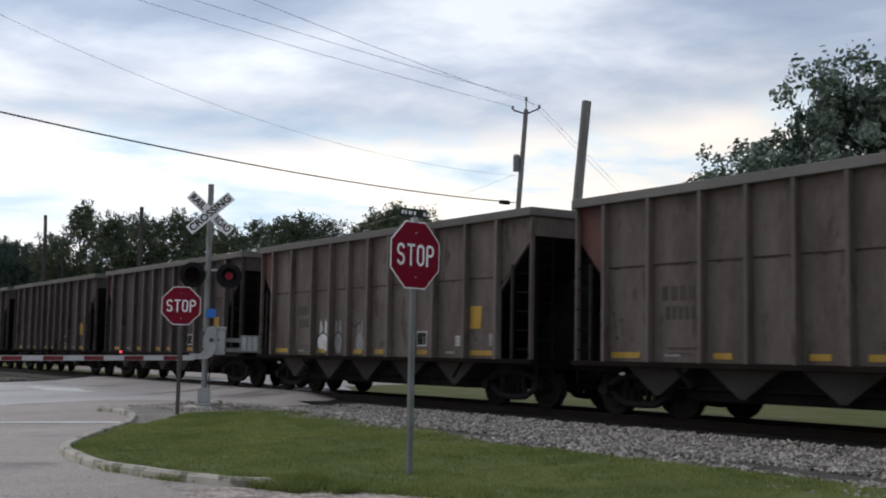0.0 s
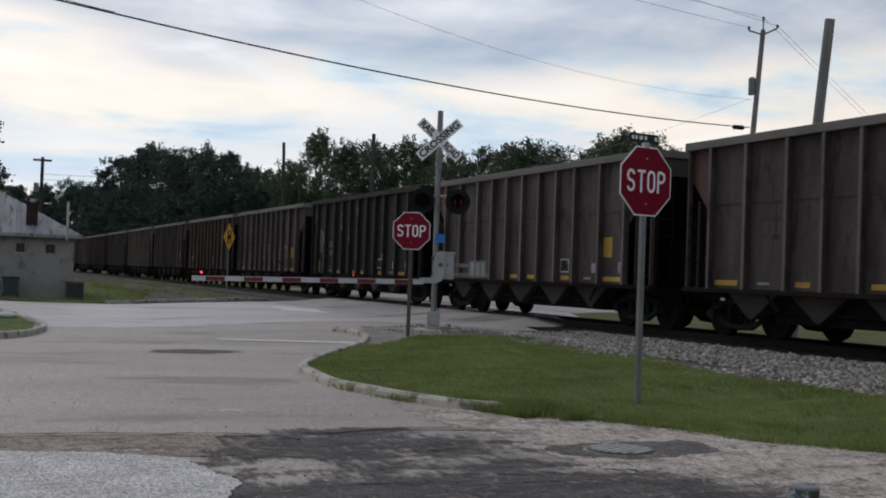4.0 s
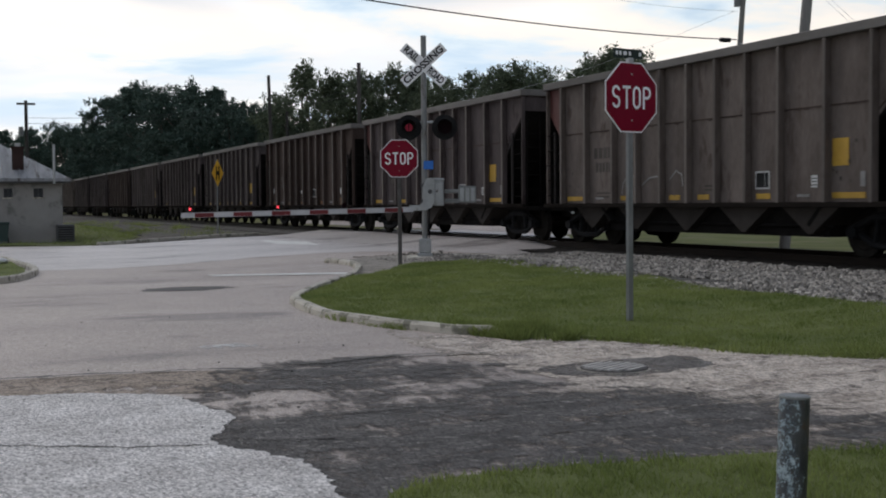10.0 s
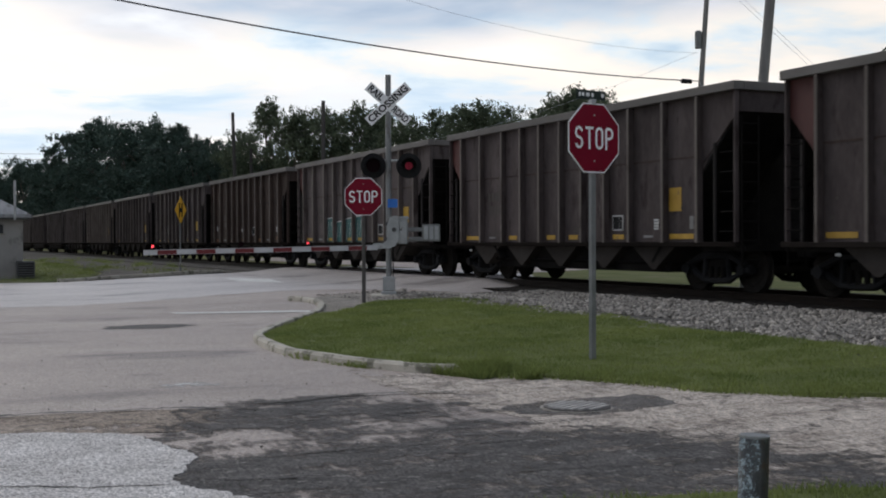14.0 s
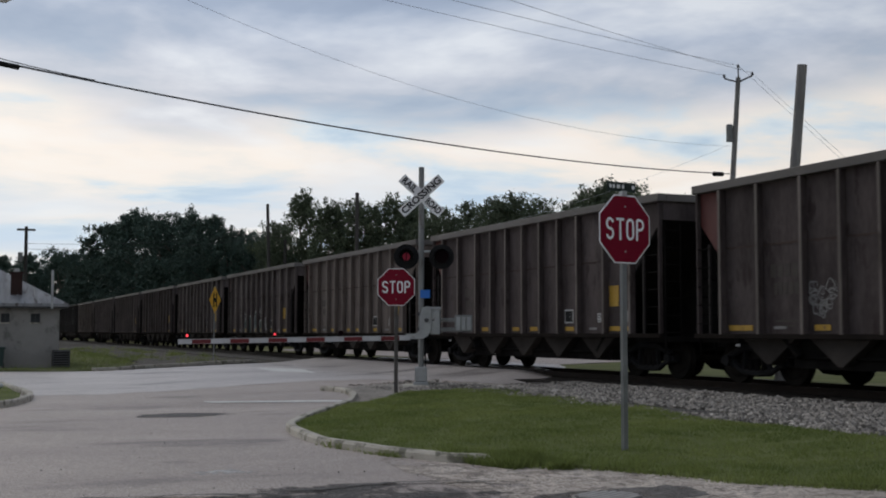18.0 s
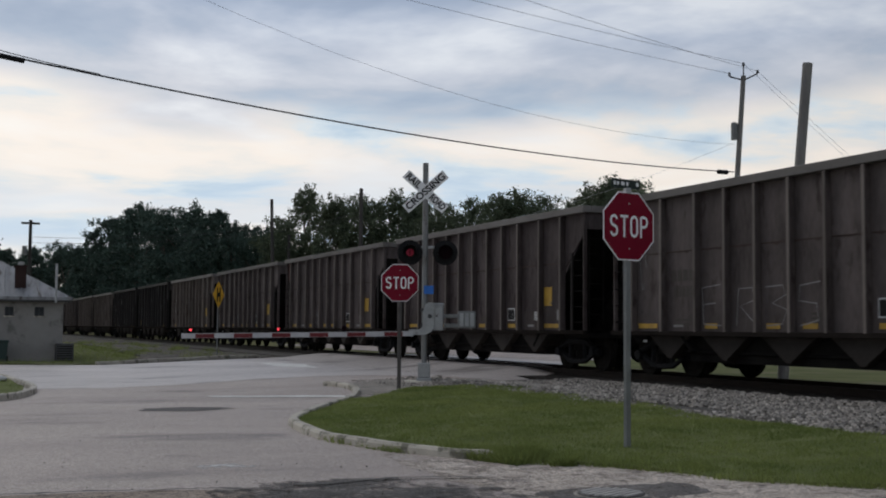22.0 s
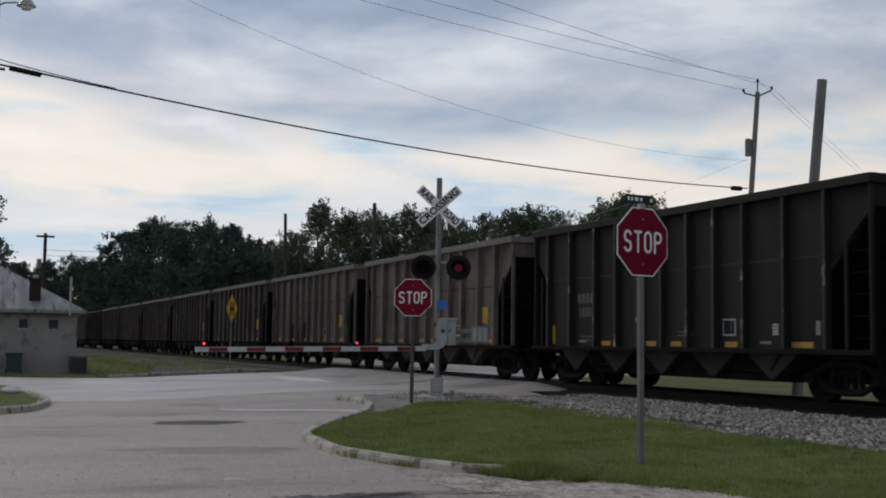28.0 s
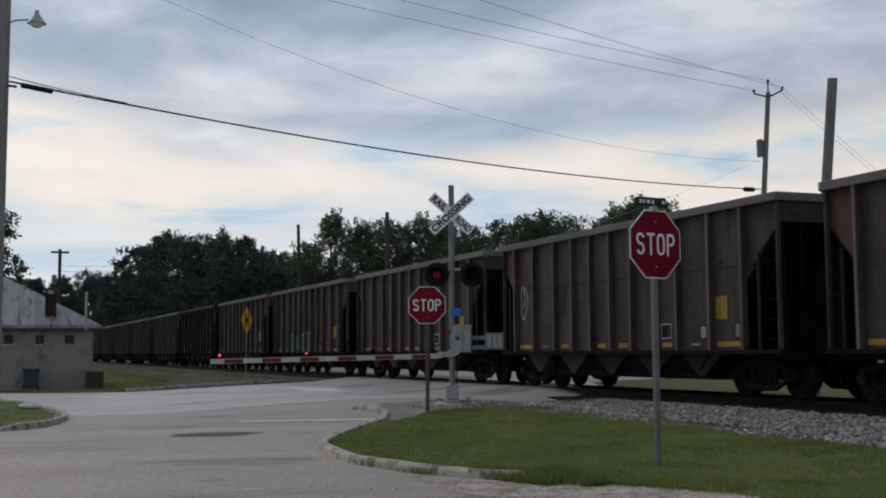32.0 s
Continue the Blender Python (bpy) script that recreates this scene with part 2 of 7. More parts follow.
M = {
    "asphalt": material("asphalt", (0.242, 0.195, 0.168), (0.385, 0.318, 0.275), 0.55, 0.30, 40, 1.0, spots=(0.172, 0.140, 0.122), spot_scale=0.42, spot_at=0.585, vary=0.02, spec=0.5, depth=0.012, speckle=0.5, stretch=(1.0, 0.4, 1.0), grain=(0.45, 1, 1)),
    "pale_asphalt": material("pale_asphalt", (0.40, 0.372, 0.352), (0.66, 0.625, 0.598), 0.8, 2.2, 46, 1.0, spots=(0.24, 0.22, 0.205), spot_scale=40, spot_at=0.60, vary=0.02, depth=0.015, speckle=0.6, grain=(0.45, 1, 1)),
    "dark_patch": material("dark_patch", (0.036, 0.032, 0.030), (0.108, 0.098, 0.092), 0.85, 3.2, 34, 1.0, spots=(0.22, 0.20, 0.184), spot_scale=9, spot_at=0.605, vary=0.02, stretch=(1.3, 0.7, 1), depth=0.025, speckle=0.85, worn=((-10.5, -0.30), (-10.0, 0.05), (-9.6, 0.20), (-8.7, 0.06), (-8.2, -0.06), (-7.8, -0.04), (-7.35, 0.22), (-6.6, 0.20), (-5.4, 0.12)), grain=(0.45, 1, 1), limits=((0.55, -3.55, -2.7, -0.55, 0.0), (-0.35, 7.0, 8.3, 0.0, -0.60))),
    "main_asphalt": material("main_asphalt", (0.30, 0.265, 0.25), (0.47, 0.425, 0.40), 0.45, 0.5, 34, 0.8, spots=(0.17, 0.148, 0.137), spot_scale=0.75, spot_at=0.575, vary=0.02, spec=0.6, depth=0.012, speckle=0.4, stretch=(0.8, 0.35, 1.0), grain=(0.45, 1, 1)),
    # far poles: standing against bright sky is put into this darker wood
    "dark_pole": material("dark_pole", (0.035, 0.032, 0.03), (0.07, 0.065, 0.06), 0.9, 1.5, 25, 0.6, vary=0.2, stretch=(4, 4, 0.4)),
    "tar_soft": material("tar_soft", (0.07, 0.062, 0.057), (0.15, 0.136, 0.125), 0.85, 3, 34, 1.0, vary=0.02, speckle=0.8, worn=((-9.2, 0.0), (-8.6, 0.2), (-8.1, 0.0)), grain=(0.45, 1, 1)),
    "tar": material("tar", (0.05, 0.045, 0.042), (0.10, 0.09, 0.083), 0.8, 4, 60, 0.5, vary=0.05),
    "white_line": material("white_line", (0.50, 0.49, 0.46), (0.72, 0.71, 0.68), 0.8, 3, 50, 0.2, spots=(0.24, 0.23, 0.22), spot_scale=9, spot_at=0.62, vary=0.02),
    "paint_trace": material("paint_trace", (0.50, 0.49, 0.47), (0.66, 0.65, 0.63), 0.8, 3, 50, 0.2, vary=0.02, worn=((-12.0, -0.5), (-11.6, -0.12), (-11.4, -0.12), (-11.0, -0.5)), limits=((0.0, 2.1, 2.4, -0.4, 0.0), (0.0, 2.75, 3.05, 0.0, -0.4))),
    "concrete": material("concrete", (0.32, 0.292, 0.244), (0.50, 0.46, 0.39), 0.9, 1.5, 40, 0.5, spots=(0.15, 0.142, 0.108), spot_scale=4, spot_at=0.55, vary=0.1),
    "soil": material("soil", (0.12, 0.13, 0.05), (0.17, 0.16, 0.08), 0.95, 0.3, 20, 0.6, spots=(0.22, 0.19, 0.14), spot_scale=0.22, spot_at=0.62, vary=0.02, spec=0.1),
    "lawn": material("lawn", (0.103, 0.122, 0.043), (0.171, 0.192, 0.075), 0.95, 0.7, 30, 0.8, spots=(0.145, 0.153, 0.0707), spot_scale=1.4, spot_at=0.63, vary=0.02, depth=0.03, spec=0.1),
    "blade": material("blade", (0.127, 0.168, 0.047), (0.252, 0.286, 0.096), 0.8, 0.7, 5, 0, vary=0.22, island=True, spec=0.12, thin=0.4),
    "gravel_bed": material("gravel_bed", (0.045, 0.040, 0.035), (0.10, 0.092, 0.082), 0.95, 3, 30, 1.0, vary=0.05, depth=0.03),
    "stone": material("stone", (0.17, 0.152, 0.132), (0.35, 0.318, 0.278), 0.9, 6, 40, 0.4, vary=0.68, island=True),
    "dusty_gravel": material("dusty_gravel", (0.20, 0.178, 0.152), (0.36, 0.325, 0.285), 0.95, 1.2, 40, 1.0, spots=(0.11, 0.10, 0.085), spot_scale=7, spot_at=0.58, vary=0.02, depth=0.03, speckle=0.6),
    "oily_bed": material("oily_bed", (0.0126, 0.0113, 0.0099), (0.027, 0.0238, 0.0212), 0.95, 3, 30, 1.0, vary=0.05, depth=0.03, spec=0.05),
    "dirt": material("dirt", (0.040, 0.032, 0.026), (0.112, 0.094, 0.080), 0.95, 1.6, 24, 1.0, vary=0.05, depth=0.03, spots=(0.05, 0.058, 0.027), spot_scale=0.9, spot_at=0.55, speckle=0.5),
    "dry_grass": material("dry_grass", (0.085, 0.098, 0.040), (0.14, 0.146, 0.065), 0.95, 0.6, 30, 0.6, spots=(0.16, 0.145, 0.095), spot_scale=0.35, spot_at=0.58, vary=0.02, spec=0.05),
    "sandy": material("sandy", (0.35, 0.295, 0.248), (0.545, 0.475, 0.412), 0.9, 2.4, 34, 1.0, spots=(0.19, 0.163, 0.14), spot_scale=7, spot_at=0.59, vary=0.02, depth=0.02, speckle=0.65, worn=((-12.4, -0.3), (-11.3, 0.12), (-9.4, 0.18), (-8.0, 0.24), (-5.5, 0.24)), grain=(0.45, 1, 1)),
    "sandy_ring": material("sandy_ring", (0.22, 0.2, 0.175), (0.36, 0.33, 0.29), 0.9, 6, 40, 0.8, vary=0.02, speckle=0.5),
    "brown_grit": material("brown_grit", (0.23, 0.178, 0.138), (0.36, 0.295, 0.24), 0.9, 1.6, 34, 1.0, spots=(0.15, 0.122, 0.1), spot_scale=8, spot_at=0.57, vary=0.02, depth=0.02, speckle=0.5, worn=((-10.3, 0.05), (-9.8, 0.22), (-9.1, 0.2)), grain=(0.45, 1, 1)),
    "pebble": material("pebble", (0.06, 0.055, 0.05), (0.30, 0.28, 0.26), 0.9, 0.7, 30, 0.2, vary=0.5, island=True),
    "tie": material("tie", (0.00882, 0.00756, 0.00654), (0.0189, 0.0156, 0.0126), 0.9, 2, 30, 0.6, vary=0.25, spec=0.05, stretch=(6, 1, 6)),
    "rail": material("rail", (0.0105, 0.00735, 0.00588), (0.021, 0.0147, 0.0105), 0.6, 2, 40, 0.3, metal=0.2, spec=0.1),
    "car_brown": material("car_brown", (0.03859, 0.0307, 0.0295), (0.09696, 0.0794, 0.0769), 0.75, 1.3, 14, 0.15, spots=(0.0394, 0.0296, 0.0285), spot_scale=2.4, spot_at=0.60, vary=0.10, stretch=(1, 1, 0.35), spec=0.1),
    "car_grey": material("car_grey", (0.0528, 0.0435, 0.041), (0.1248, 0.104, 0.099), 0.75, 1.3, 14, 0.15, spots=(0.052, 0.040, 0.037), spot_scale=2.4, spot_at=0.60, vary=0.10, stretch=(1, 1, 0.35), spec=0.1),
    "car_tan": material("car_tan", (0.07834, 0.0636, 0.0559), (0.1661, 0.138, 0.123), 0.75, 1.3, 14, 0.15, spots=(0.0753, 0.0571, 0.0491), spot_scale=2.4, spot_at=0.60, vary=0.08, stretch=(1, 1, 0.35), spec=0.1),
    "car_dark": material("car_dark", (0.0185, 0.0166, 0.016), (0.032, 0.0282, 0.0266), 0.7, 0.55, 18, 0.15, spots=(0.0527, 0.0474, 0.0422), spot_scale=1.3, spot_at=0.66, vary=0.12, stretch=(1, 1, 0.35), spec=0.1),
    "car_rust": material("car_rust", (0.03757, 0.02601, 0.02167), (0.0714, 0.05236, 0.04471), 0.75, 1.3, 14, 0.15, spots=(0.034, 0.025, 0.021), spot_scale=2.4, spot_at=0.60, vary=0.10, stretch=(1, 1, 0.35), spec=0.1),
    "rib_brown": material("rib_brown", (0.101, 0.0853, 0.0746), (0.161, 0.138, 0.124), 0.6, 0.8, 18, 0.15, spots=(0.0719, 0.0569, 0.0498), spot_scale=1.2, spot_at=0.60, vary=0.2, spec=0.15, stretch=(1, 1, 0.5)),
    "rib_dark": material("rib_dark", (0.03, 0.028, 0.028), (0.05, 0.047, 0.046), 0.6, 0.8, 18, 0.15, spots=(0.34, 0.33, 0.33), spot_scale=2.6, spot_at=0.60, vary=0.2, stretch=(1, 1, 0.6), spec=0.15),
    "faded_pale": material("faded_pale", (0.05, 0.048, 0.048), (0.10, 0.096, 0.096), 0.7, 6, 40, 0.0, vary=0.2),
    "rim_grey": material("rim_grey", (0.105, 0.097, 0.09), (0.165, 0.154, 0.144), 0.7, 0.8, 20, 0.15, vary=0.12, spec=0.15, stretch=(0.5, 1, 1)),
    "red_patch": material("red_patch", (0.063, 0.018, 0.0158), (0.09, 0.027, 0.0225), 0.7, 1.0, 20, 0.1, vary=0.2),
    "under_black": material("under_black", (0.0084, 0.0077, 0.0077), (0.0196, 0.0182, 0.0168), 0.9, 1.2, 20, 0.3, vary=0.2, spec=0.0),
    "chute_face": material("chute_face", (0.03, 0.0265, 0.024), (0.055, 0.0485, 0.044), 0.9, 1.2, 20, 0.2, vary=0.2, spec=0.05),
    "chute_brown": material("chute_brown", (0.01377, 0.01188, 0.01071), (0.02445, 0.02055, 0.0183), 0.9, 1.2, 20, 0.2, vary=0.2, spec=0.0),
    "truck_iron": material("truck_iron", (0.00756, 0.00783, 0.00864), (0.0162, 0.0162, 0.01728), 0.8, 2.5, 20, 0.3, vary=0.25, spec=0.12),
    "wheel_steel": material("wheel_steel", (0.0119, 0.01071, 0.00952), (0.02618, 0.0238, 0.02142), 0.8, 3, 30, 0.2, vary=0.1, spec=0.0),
    "yellow_paint": material("yellow_paint", (0.33, 0.191, 0.0198), (0.436, 0.264, 0.033), 0.6, 4, 30, 0.1, spots=(0.185, 0.119, 0.0396), spot_scale=5, spot_at=0.62, vary=0.15),
    "old_orange": material("old_orange", (0.13, 0.055, 0.018), (0.19, 0.085, 0.028), 0.7, 4, 30, 0.1, spots=(0.07, 0.045, 0.03), spot_scale=5, spot_at=0.55, vary=0.15),
    "white_paint": material("white_paint", (0.357, 0.357, 0.349), (0.527, 0.527, 0.51), 0.6, 4, 30, 0.1, vary=0.15),
    "faded_mark": material("faded_mark", (0.0375, 0.03, 0.025), (0.05, 0.041, 0.034), 0.7, 6, 40, 0.0, vary=0.1),
    "spray_white": material("spray_white", (0.383, 0.369, 0.357), (0.612, 0.598, 0.586), 0.6, 5, 30, 0, vary=0.1),
    "spray_faint": material("spray_faint", (0.15, 0.145, 0.14), (0.24, 0.235, 0.23), 0.6, 5, 30, 0, vary=0.1),
    "spray_green": material("spray_green", (0.0138, 0.0351, 0.0314), (0.0248, 0.0538, 0.047), 0.6, 3, 30, 0, vary=0.1),
    "spray_teal": material("spray_teal", (0.0248, 0.093, 0.0868), (0.0434, 0.13, 0.118), 0.6, 3, 30, 0, vary=0.1),
    "spray_pink": material("spray_pink", (0.24, 0.13, 0.13), (0.32, 0.18, 0.17), 0.6, 3, 30, 0, vary=0.1),
    "spray_black": material("spray_black", (0.006, 0.006, 0.007), (0.014, 0.014, 0.015), 0.7, 3, 30, 0, vary=0.1, spec=0.1),
    "galvanised": material("galvanised", (0.30, 0.31, 0.31), (0.42, 0.43, 0.43), 0.45, 5, 60, 0.1, metal=0.6, vary=0.1),
    "post_grey": material("post_grey", (0.16, 0.165, 0.16), (0.25, 0.255, 0.25), 0.6, 4, 50, 0.15, metal=0.3, vary=0.1),
    "mast_grey": material("mast_grey", (0.16, 0.165, 0.162), (0.25, 0.255, 0.25), 0.5, 3, 40, 0.1, metal=0.25, spots=(0.11, 0.095, 0.085), spot_scale=2, spot_at=0.58, vary=0.08, stretch=(1, 1, 0.5)),
    "post_dark": material("post_dark", (0.055, 0.05, 0.046), (0.10, 0.092, 0.086), 0.7, 4, 50, 0.15, metal=0.2, vary=0.1),
    "silver_paint": material("silver_paint", (0.27, 0.28, 0.275), (0.40, 0.41, 0.41), 0.5, 3, 40, 0.1, metal=0.2, spots=(0.17, 0.15, 0.13), spot_scale=3, spot_at=0.63, vary=0.08),
    "sign_red": material("sign_red", (0.145, 0.002, 0.014), (0.18, 0.003, 0.018), 0.5, 2, 30, 0, vary=0.05, spec=0.15),
    "sign_white": material("sign_white", (0.722, 0.722, 0.722), (0.896, 0.896, 0.896), 0.5, 3, 30, 0, vary=0.05, spec=0.2),
    "sign_green": material("sign_green", (0.004, 0.014, 0.01), (0.0064, 0.02, 0.014), 0.5, 3, 30, 0, vary=0.05),
    "sign_yellow": material("sign_yellow", (0.72, 0.38, 0.02), (0.80, 0.44, 0.03), 0.5, 3, 30, 0, vary=0.05),
    "sign_blue": material("sign_blue", (0.02, 0.14, 0.50), (0.03, 0.18, 0.60), 0.5, 3, 30, 0, vary=0.05),
    "black": material("black", (0.008, 0.008, 0.009), (0.02, 0.02, 0.02), 0.6, 3, 30, 0.1, vary=0.1, spec=0.1),
    "arm_white": material("arm_white", (0.40, 0.40, 0.41), (0.52, 0.52, 0.53), 0.6, 3, 30, 0, vary=0.05),
    "arm_red": material("arm_red", (0.112, 0.0075, 0.0112), (0.143, 0.0131, 0.015), 0.5, 3, 30, 0, vary=0.1),
    "wood_pole": material("wood_pole", (0.17, 0.162, 0.15), (0.29, 0.28, 0.265), 0.9, 1.5, 25, 0.6, vary=0.2, stretch=(4, 4, 0.4)),
    "wire": material("wire", (0.02, 0.02, 0.022), (0.04, 0.04, 0.042), 0.7, 3, 30, 0, vary=0.1),
    "wire_pale": material("wire_pale", (0.34, 0.36, 0.41), (0.42, 0.44, 0.49), 0.6, 3, 30, 0, vary=0.1),
    "block_wall": material("block_wall", (0.214, 0.201, 0.19), (0.284, 0.272, 0.255), 0.9, 1.0, 30, 0.3, spots=(0.149, 0.143, 0.131), spot_scale=1.2, spot_at=0.58, vary=0.04),
    "roof_tin": material("roof_tin", (0.14, 0.142, 0.15), (0.28, 0.283, 0.29), 0.55, 1.1, 20, 0.2, metal=0.2, spots=(0.075, 0.066, 0.06), spot_scale=1.4, spot_at=0.57, vary=0.05, stretch=(2.4, 0.5, 1)),
    "brick": material("brick", (0.0196, 0.00908, 0.00792), (0.0309, 0.0149, 0.0129), 0.9, 3, 30, 0.4, vary=0.25),
    "glass_dark": material("glass_dark", (0.02, 0.022, 0.025), (0.05, 0.055, 0.06), 0.4, 2, 10, 0, vary=0.1, spec=0.15),
    "bin_green": material("bin_green", (0.012, 0.03, 0.028), (0.02, 0.045, 0.04), 0.5, 3, 30, 0.1, vary=0.05),
    "bark": material("bark", (0.06, 0.05, 0.04), (0.12, 0.10, 0.085), 0.95, 3, 20, 0.8, vary=0.15, stretch=(3, 3, 0.6)),
    # bluish cast of the far woods: haze put into the leaf colour
    "leaf": material("leaf", (0.030, 0.052, 0.041), (0.070, 0.106, 0.083), 0.75, 0.5, 4, 0, vary=0.32, island=True, spec=0.2),
    "leaf_olive": material("leaf_olive", (0.048, 0.064, 0.040), (0.112, 0.138, 0.083), 0.75, 0.5, 4, 0, vary=0.38, island=True, spec=0.2, thin=0.25),
    "leaf_pale": material("leaf_pale", (0.104, 0.142, 0.107), (0.209, 0.248, 0.202), 0.7, 0.5, 4, 0, vary=0.40, island=True, spec=0.3),
    "bollard_paint": material("bollard_paint", (0.26, 0.33, 0.37), (0.46, 0.53, 0.57), 0.55, 20, 90, 0.4, vary=0.05, worn=((-0.06, -0.03), (-0.01, -0.07), (0.02, -0.22), (0.06, -0.5)), flake=12.0),
    "pipe_steel": material("pipe_steel", (0.045, 0.048, 0.055), (0.115, 0.115, 0.118), 0.36, 9, 60, 0.5, metal=0.5, spots=(0.10, 0.07, 0.05), spot_scale=14, spot_at=0.60, vary=0.05, stretch=(1, 1, 0.4)),
    "iron": material("iron", (0.32, 0.30, 0.28), (0.48, 0.455, 0.425), 0.6, 4, 40, 0.3, metal=0.2, vary=0.05),
    "lens_off": material("lens_off", (0.006, 0.003, 0.004), (0.012, 0.004, 0.006), 0.7, 3, 20, 0, vary=0.02, spec=0.03),
    "lens_lit": glow("lens_lit", (0.28, 0.008, 0.035), 0.13),
    "arm_lamp_lit": glow("arm_lamp_lit", (0.9, 0.06, 0.08), 1.6),
    "steel_dark": material("steel_dark", (0.05, 0.05, 0.052), (0.09, 0.09, 0.092), 0.6, 3, 30, 0.2, metal=0.4, vary=0.1),
}

# ---------------------------------------------------------------- mesh helpers


def part(name, bm, mat, parent=None, label="", smooth=False):
    me = bpy.data.meshes.new(name)
    bmesh.ops.recalc_face_normals(bm, faces=bm.faces)
    bm.to_mesh(me)
    bm.free()
    me.materials.append(mat)
    if smooth:
        me.shade_smooth()
    ob = new(name, me)
    ob.parent = parent
    return tagged(ob, label)


def again(ob, parent, x=0, y=0, z=0, m=None):
    """Another piece like ob, on the same mesh."""
    o = new(ob.name.split(".")[0], ob.data)
    o.parent = parent
    o.matrix_basis = m if m is not None else Matrix.Translation((x, y, z))
    if "label" in ob:
        o["label"] = ob["label"]
    return o


def thing(name, label, category, at=None, group="", kind=""):
    ob = new(name)
    ob.empty_display_size = 0.1
    if at is not None:
        ob.matrix_basis = at
    return tagged(ob, label, category, group, kind)


def boxes(*bs, bevel=0.0):
    bm = bmesh.new()
    for x0, x1, y0, y1, z0, z1 in bs:
        r = bmesh.ops.create_cube(bm, size=1.0)
        for v in r["verts"]:
            v.co = Vector((x0 + (v.co.x + 0.5) * (x1 - x0), y0 + (v.co.y + 0.5) * (y1 - y0), z0 + (v.co.z + 0.5) * (z1 - z0)))
    if bevel:
        bmesh.ops.bevel(bm, geom=bm.edges[:], offset=bevel, segments=1, affect="EDGES")
    return bm


def rod(bm, a, b, r0, r1=None, sides=10):
    a, b = Vector(a), Vector(b)
    r1 = r0 if r1 is None else r1
    m = Matrix.Translation((a + b) / 2) @ (b - a).to_track_quat("Z", "Y").to_matrix().to_4x4()
    bmesh.ops.create_cone(bm, cap_ends=True, segments=sides, radius1=r0, radius2=r1, depth=(b - a).length, matrix=m)
    return bm


def rods(*items, sides=10):
    bm = bmesh.new()
    for it in items:
        rod(bm, *it, sides=sides)
    return bm


def prism(points, y0, y1):
    """A plate in the xz plane between y0 and y1."""
    bm = bmesh.new()
    f = bm.faces.new([bm.verts.new((x, y0, z)) for x, z in points])
    g = bmesh.ops.extrude_face_region(bm, geom=[f])
    for v in g["geom"]:
        if isinstance(v, bmesh.types.BMVert):
            v.co.y = y1
    return bm


def strokes(lines, width, y):
    """Sprayed or painted lines in the xz plane."""
    bm = bmesh.new()
    for pts in lines:
        left, right = [], []
        for i, p in enumerate(pts):
            a, b = pts[max(i - 1, 0)], pts[min(i + 1, len(pts) - 1)]
            dx, dz = b[0] - a[0], b[1] - a[1]
            d = math.hypot(dx, dz) or 1.0
            nx, nz = -dz / d * width / 2, dx / d * width / 2
            left.append(bm.verts.new((p[0] + nx, y, p[1] + nz)))
            right.append(bm.verts.new((p[0] - nx, y, p[1] - nz)))
        for i in range(len(pts) - 1):
            bm.faces.new((left[i], right[i], right[i + 1], left[i + 1]))
    return bm


def letters(text, size, mat, parent, m, squeeze=1.0, bold=0.0, name="lettering", fit=0.0):
    cu = bpy.data.curves.new(name, "FONT")
    cu.body, cu.size, cu.align_x, cu.align_y, cu.offset, cu.extrude = text, size, "CENTER", "CENTER", bold, 0.002
    tmp = new("lettering_source", cu)
    me = bpy.data.meshes.new_from_object(tmp)
    bpy.data.objects.remove(tmp)
    if fit:
        squeeze = fit / max(v.co.x for v in me.vertices) / 2
    me.transform(Matrix.Diagonal((squeeze, 1, 1, 1)))
    me.materials.clear()
    me.materials.append(mat)
    ob = new(name, me)
    ob.parent, ob.matrix_basis = parent, m
    return ob


def smooth_line(pts, n=8):
    """A Catmull-Rom curve through the points."""
    P = [Vector(p) for p in pts]
    P = [2 * P[0] - P[1]] + P + [2 * P[-1] - P[-2]]
    out = []
    for i in range(1, len(P) - 2):
        for k in range(n):
            t = k / n
            out.append(0.5 * (2 * P[i] + (P[i + 1] - P[i - 1]) * t + (2 * P[i - 1] - 5 * P[i] + 4 * P[i + 1] - P[i + 2]) * t * t + (3 * P[i] - P[i - 1] - 3 * P[i + 1] + P[i + 2]) * t ** 3))
    return out + [P[-2]]


# ---------------------------------------------------------------- ground
LEVELS = ((-9999, 0.0), (5.0, 0.0), (10.5, 0.13), (14.0, 0.16), (9999, 0.16))


def level(y):
    for (a, za), (b, zb) in zip(LEVELS, LEVELS[1:]):
        if y <= b:
            return za + (zb - za) * (y - a) / (b - a)
    return 0.16


def island_rise(x, y, lift):
    """The island lies level with the road where its kerb has ended."""
    k = min(1.0, max(0.0, (x + 13.2) / 1.8)) * min(1.0, max(0.0, (9.5 - y) / 2.0))
    return lift + (0.012 - lift) * k


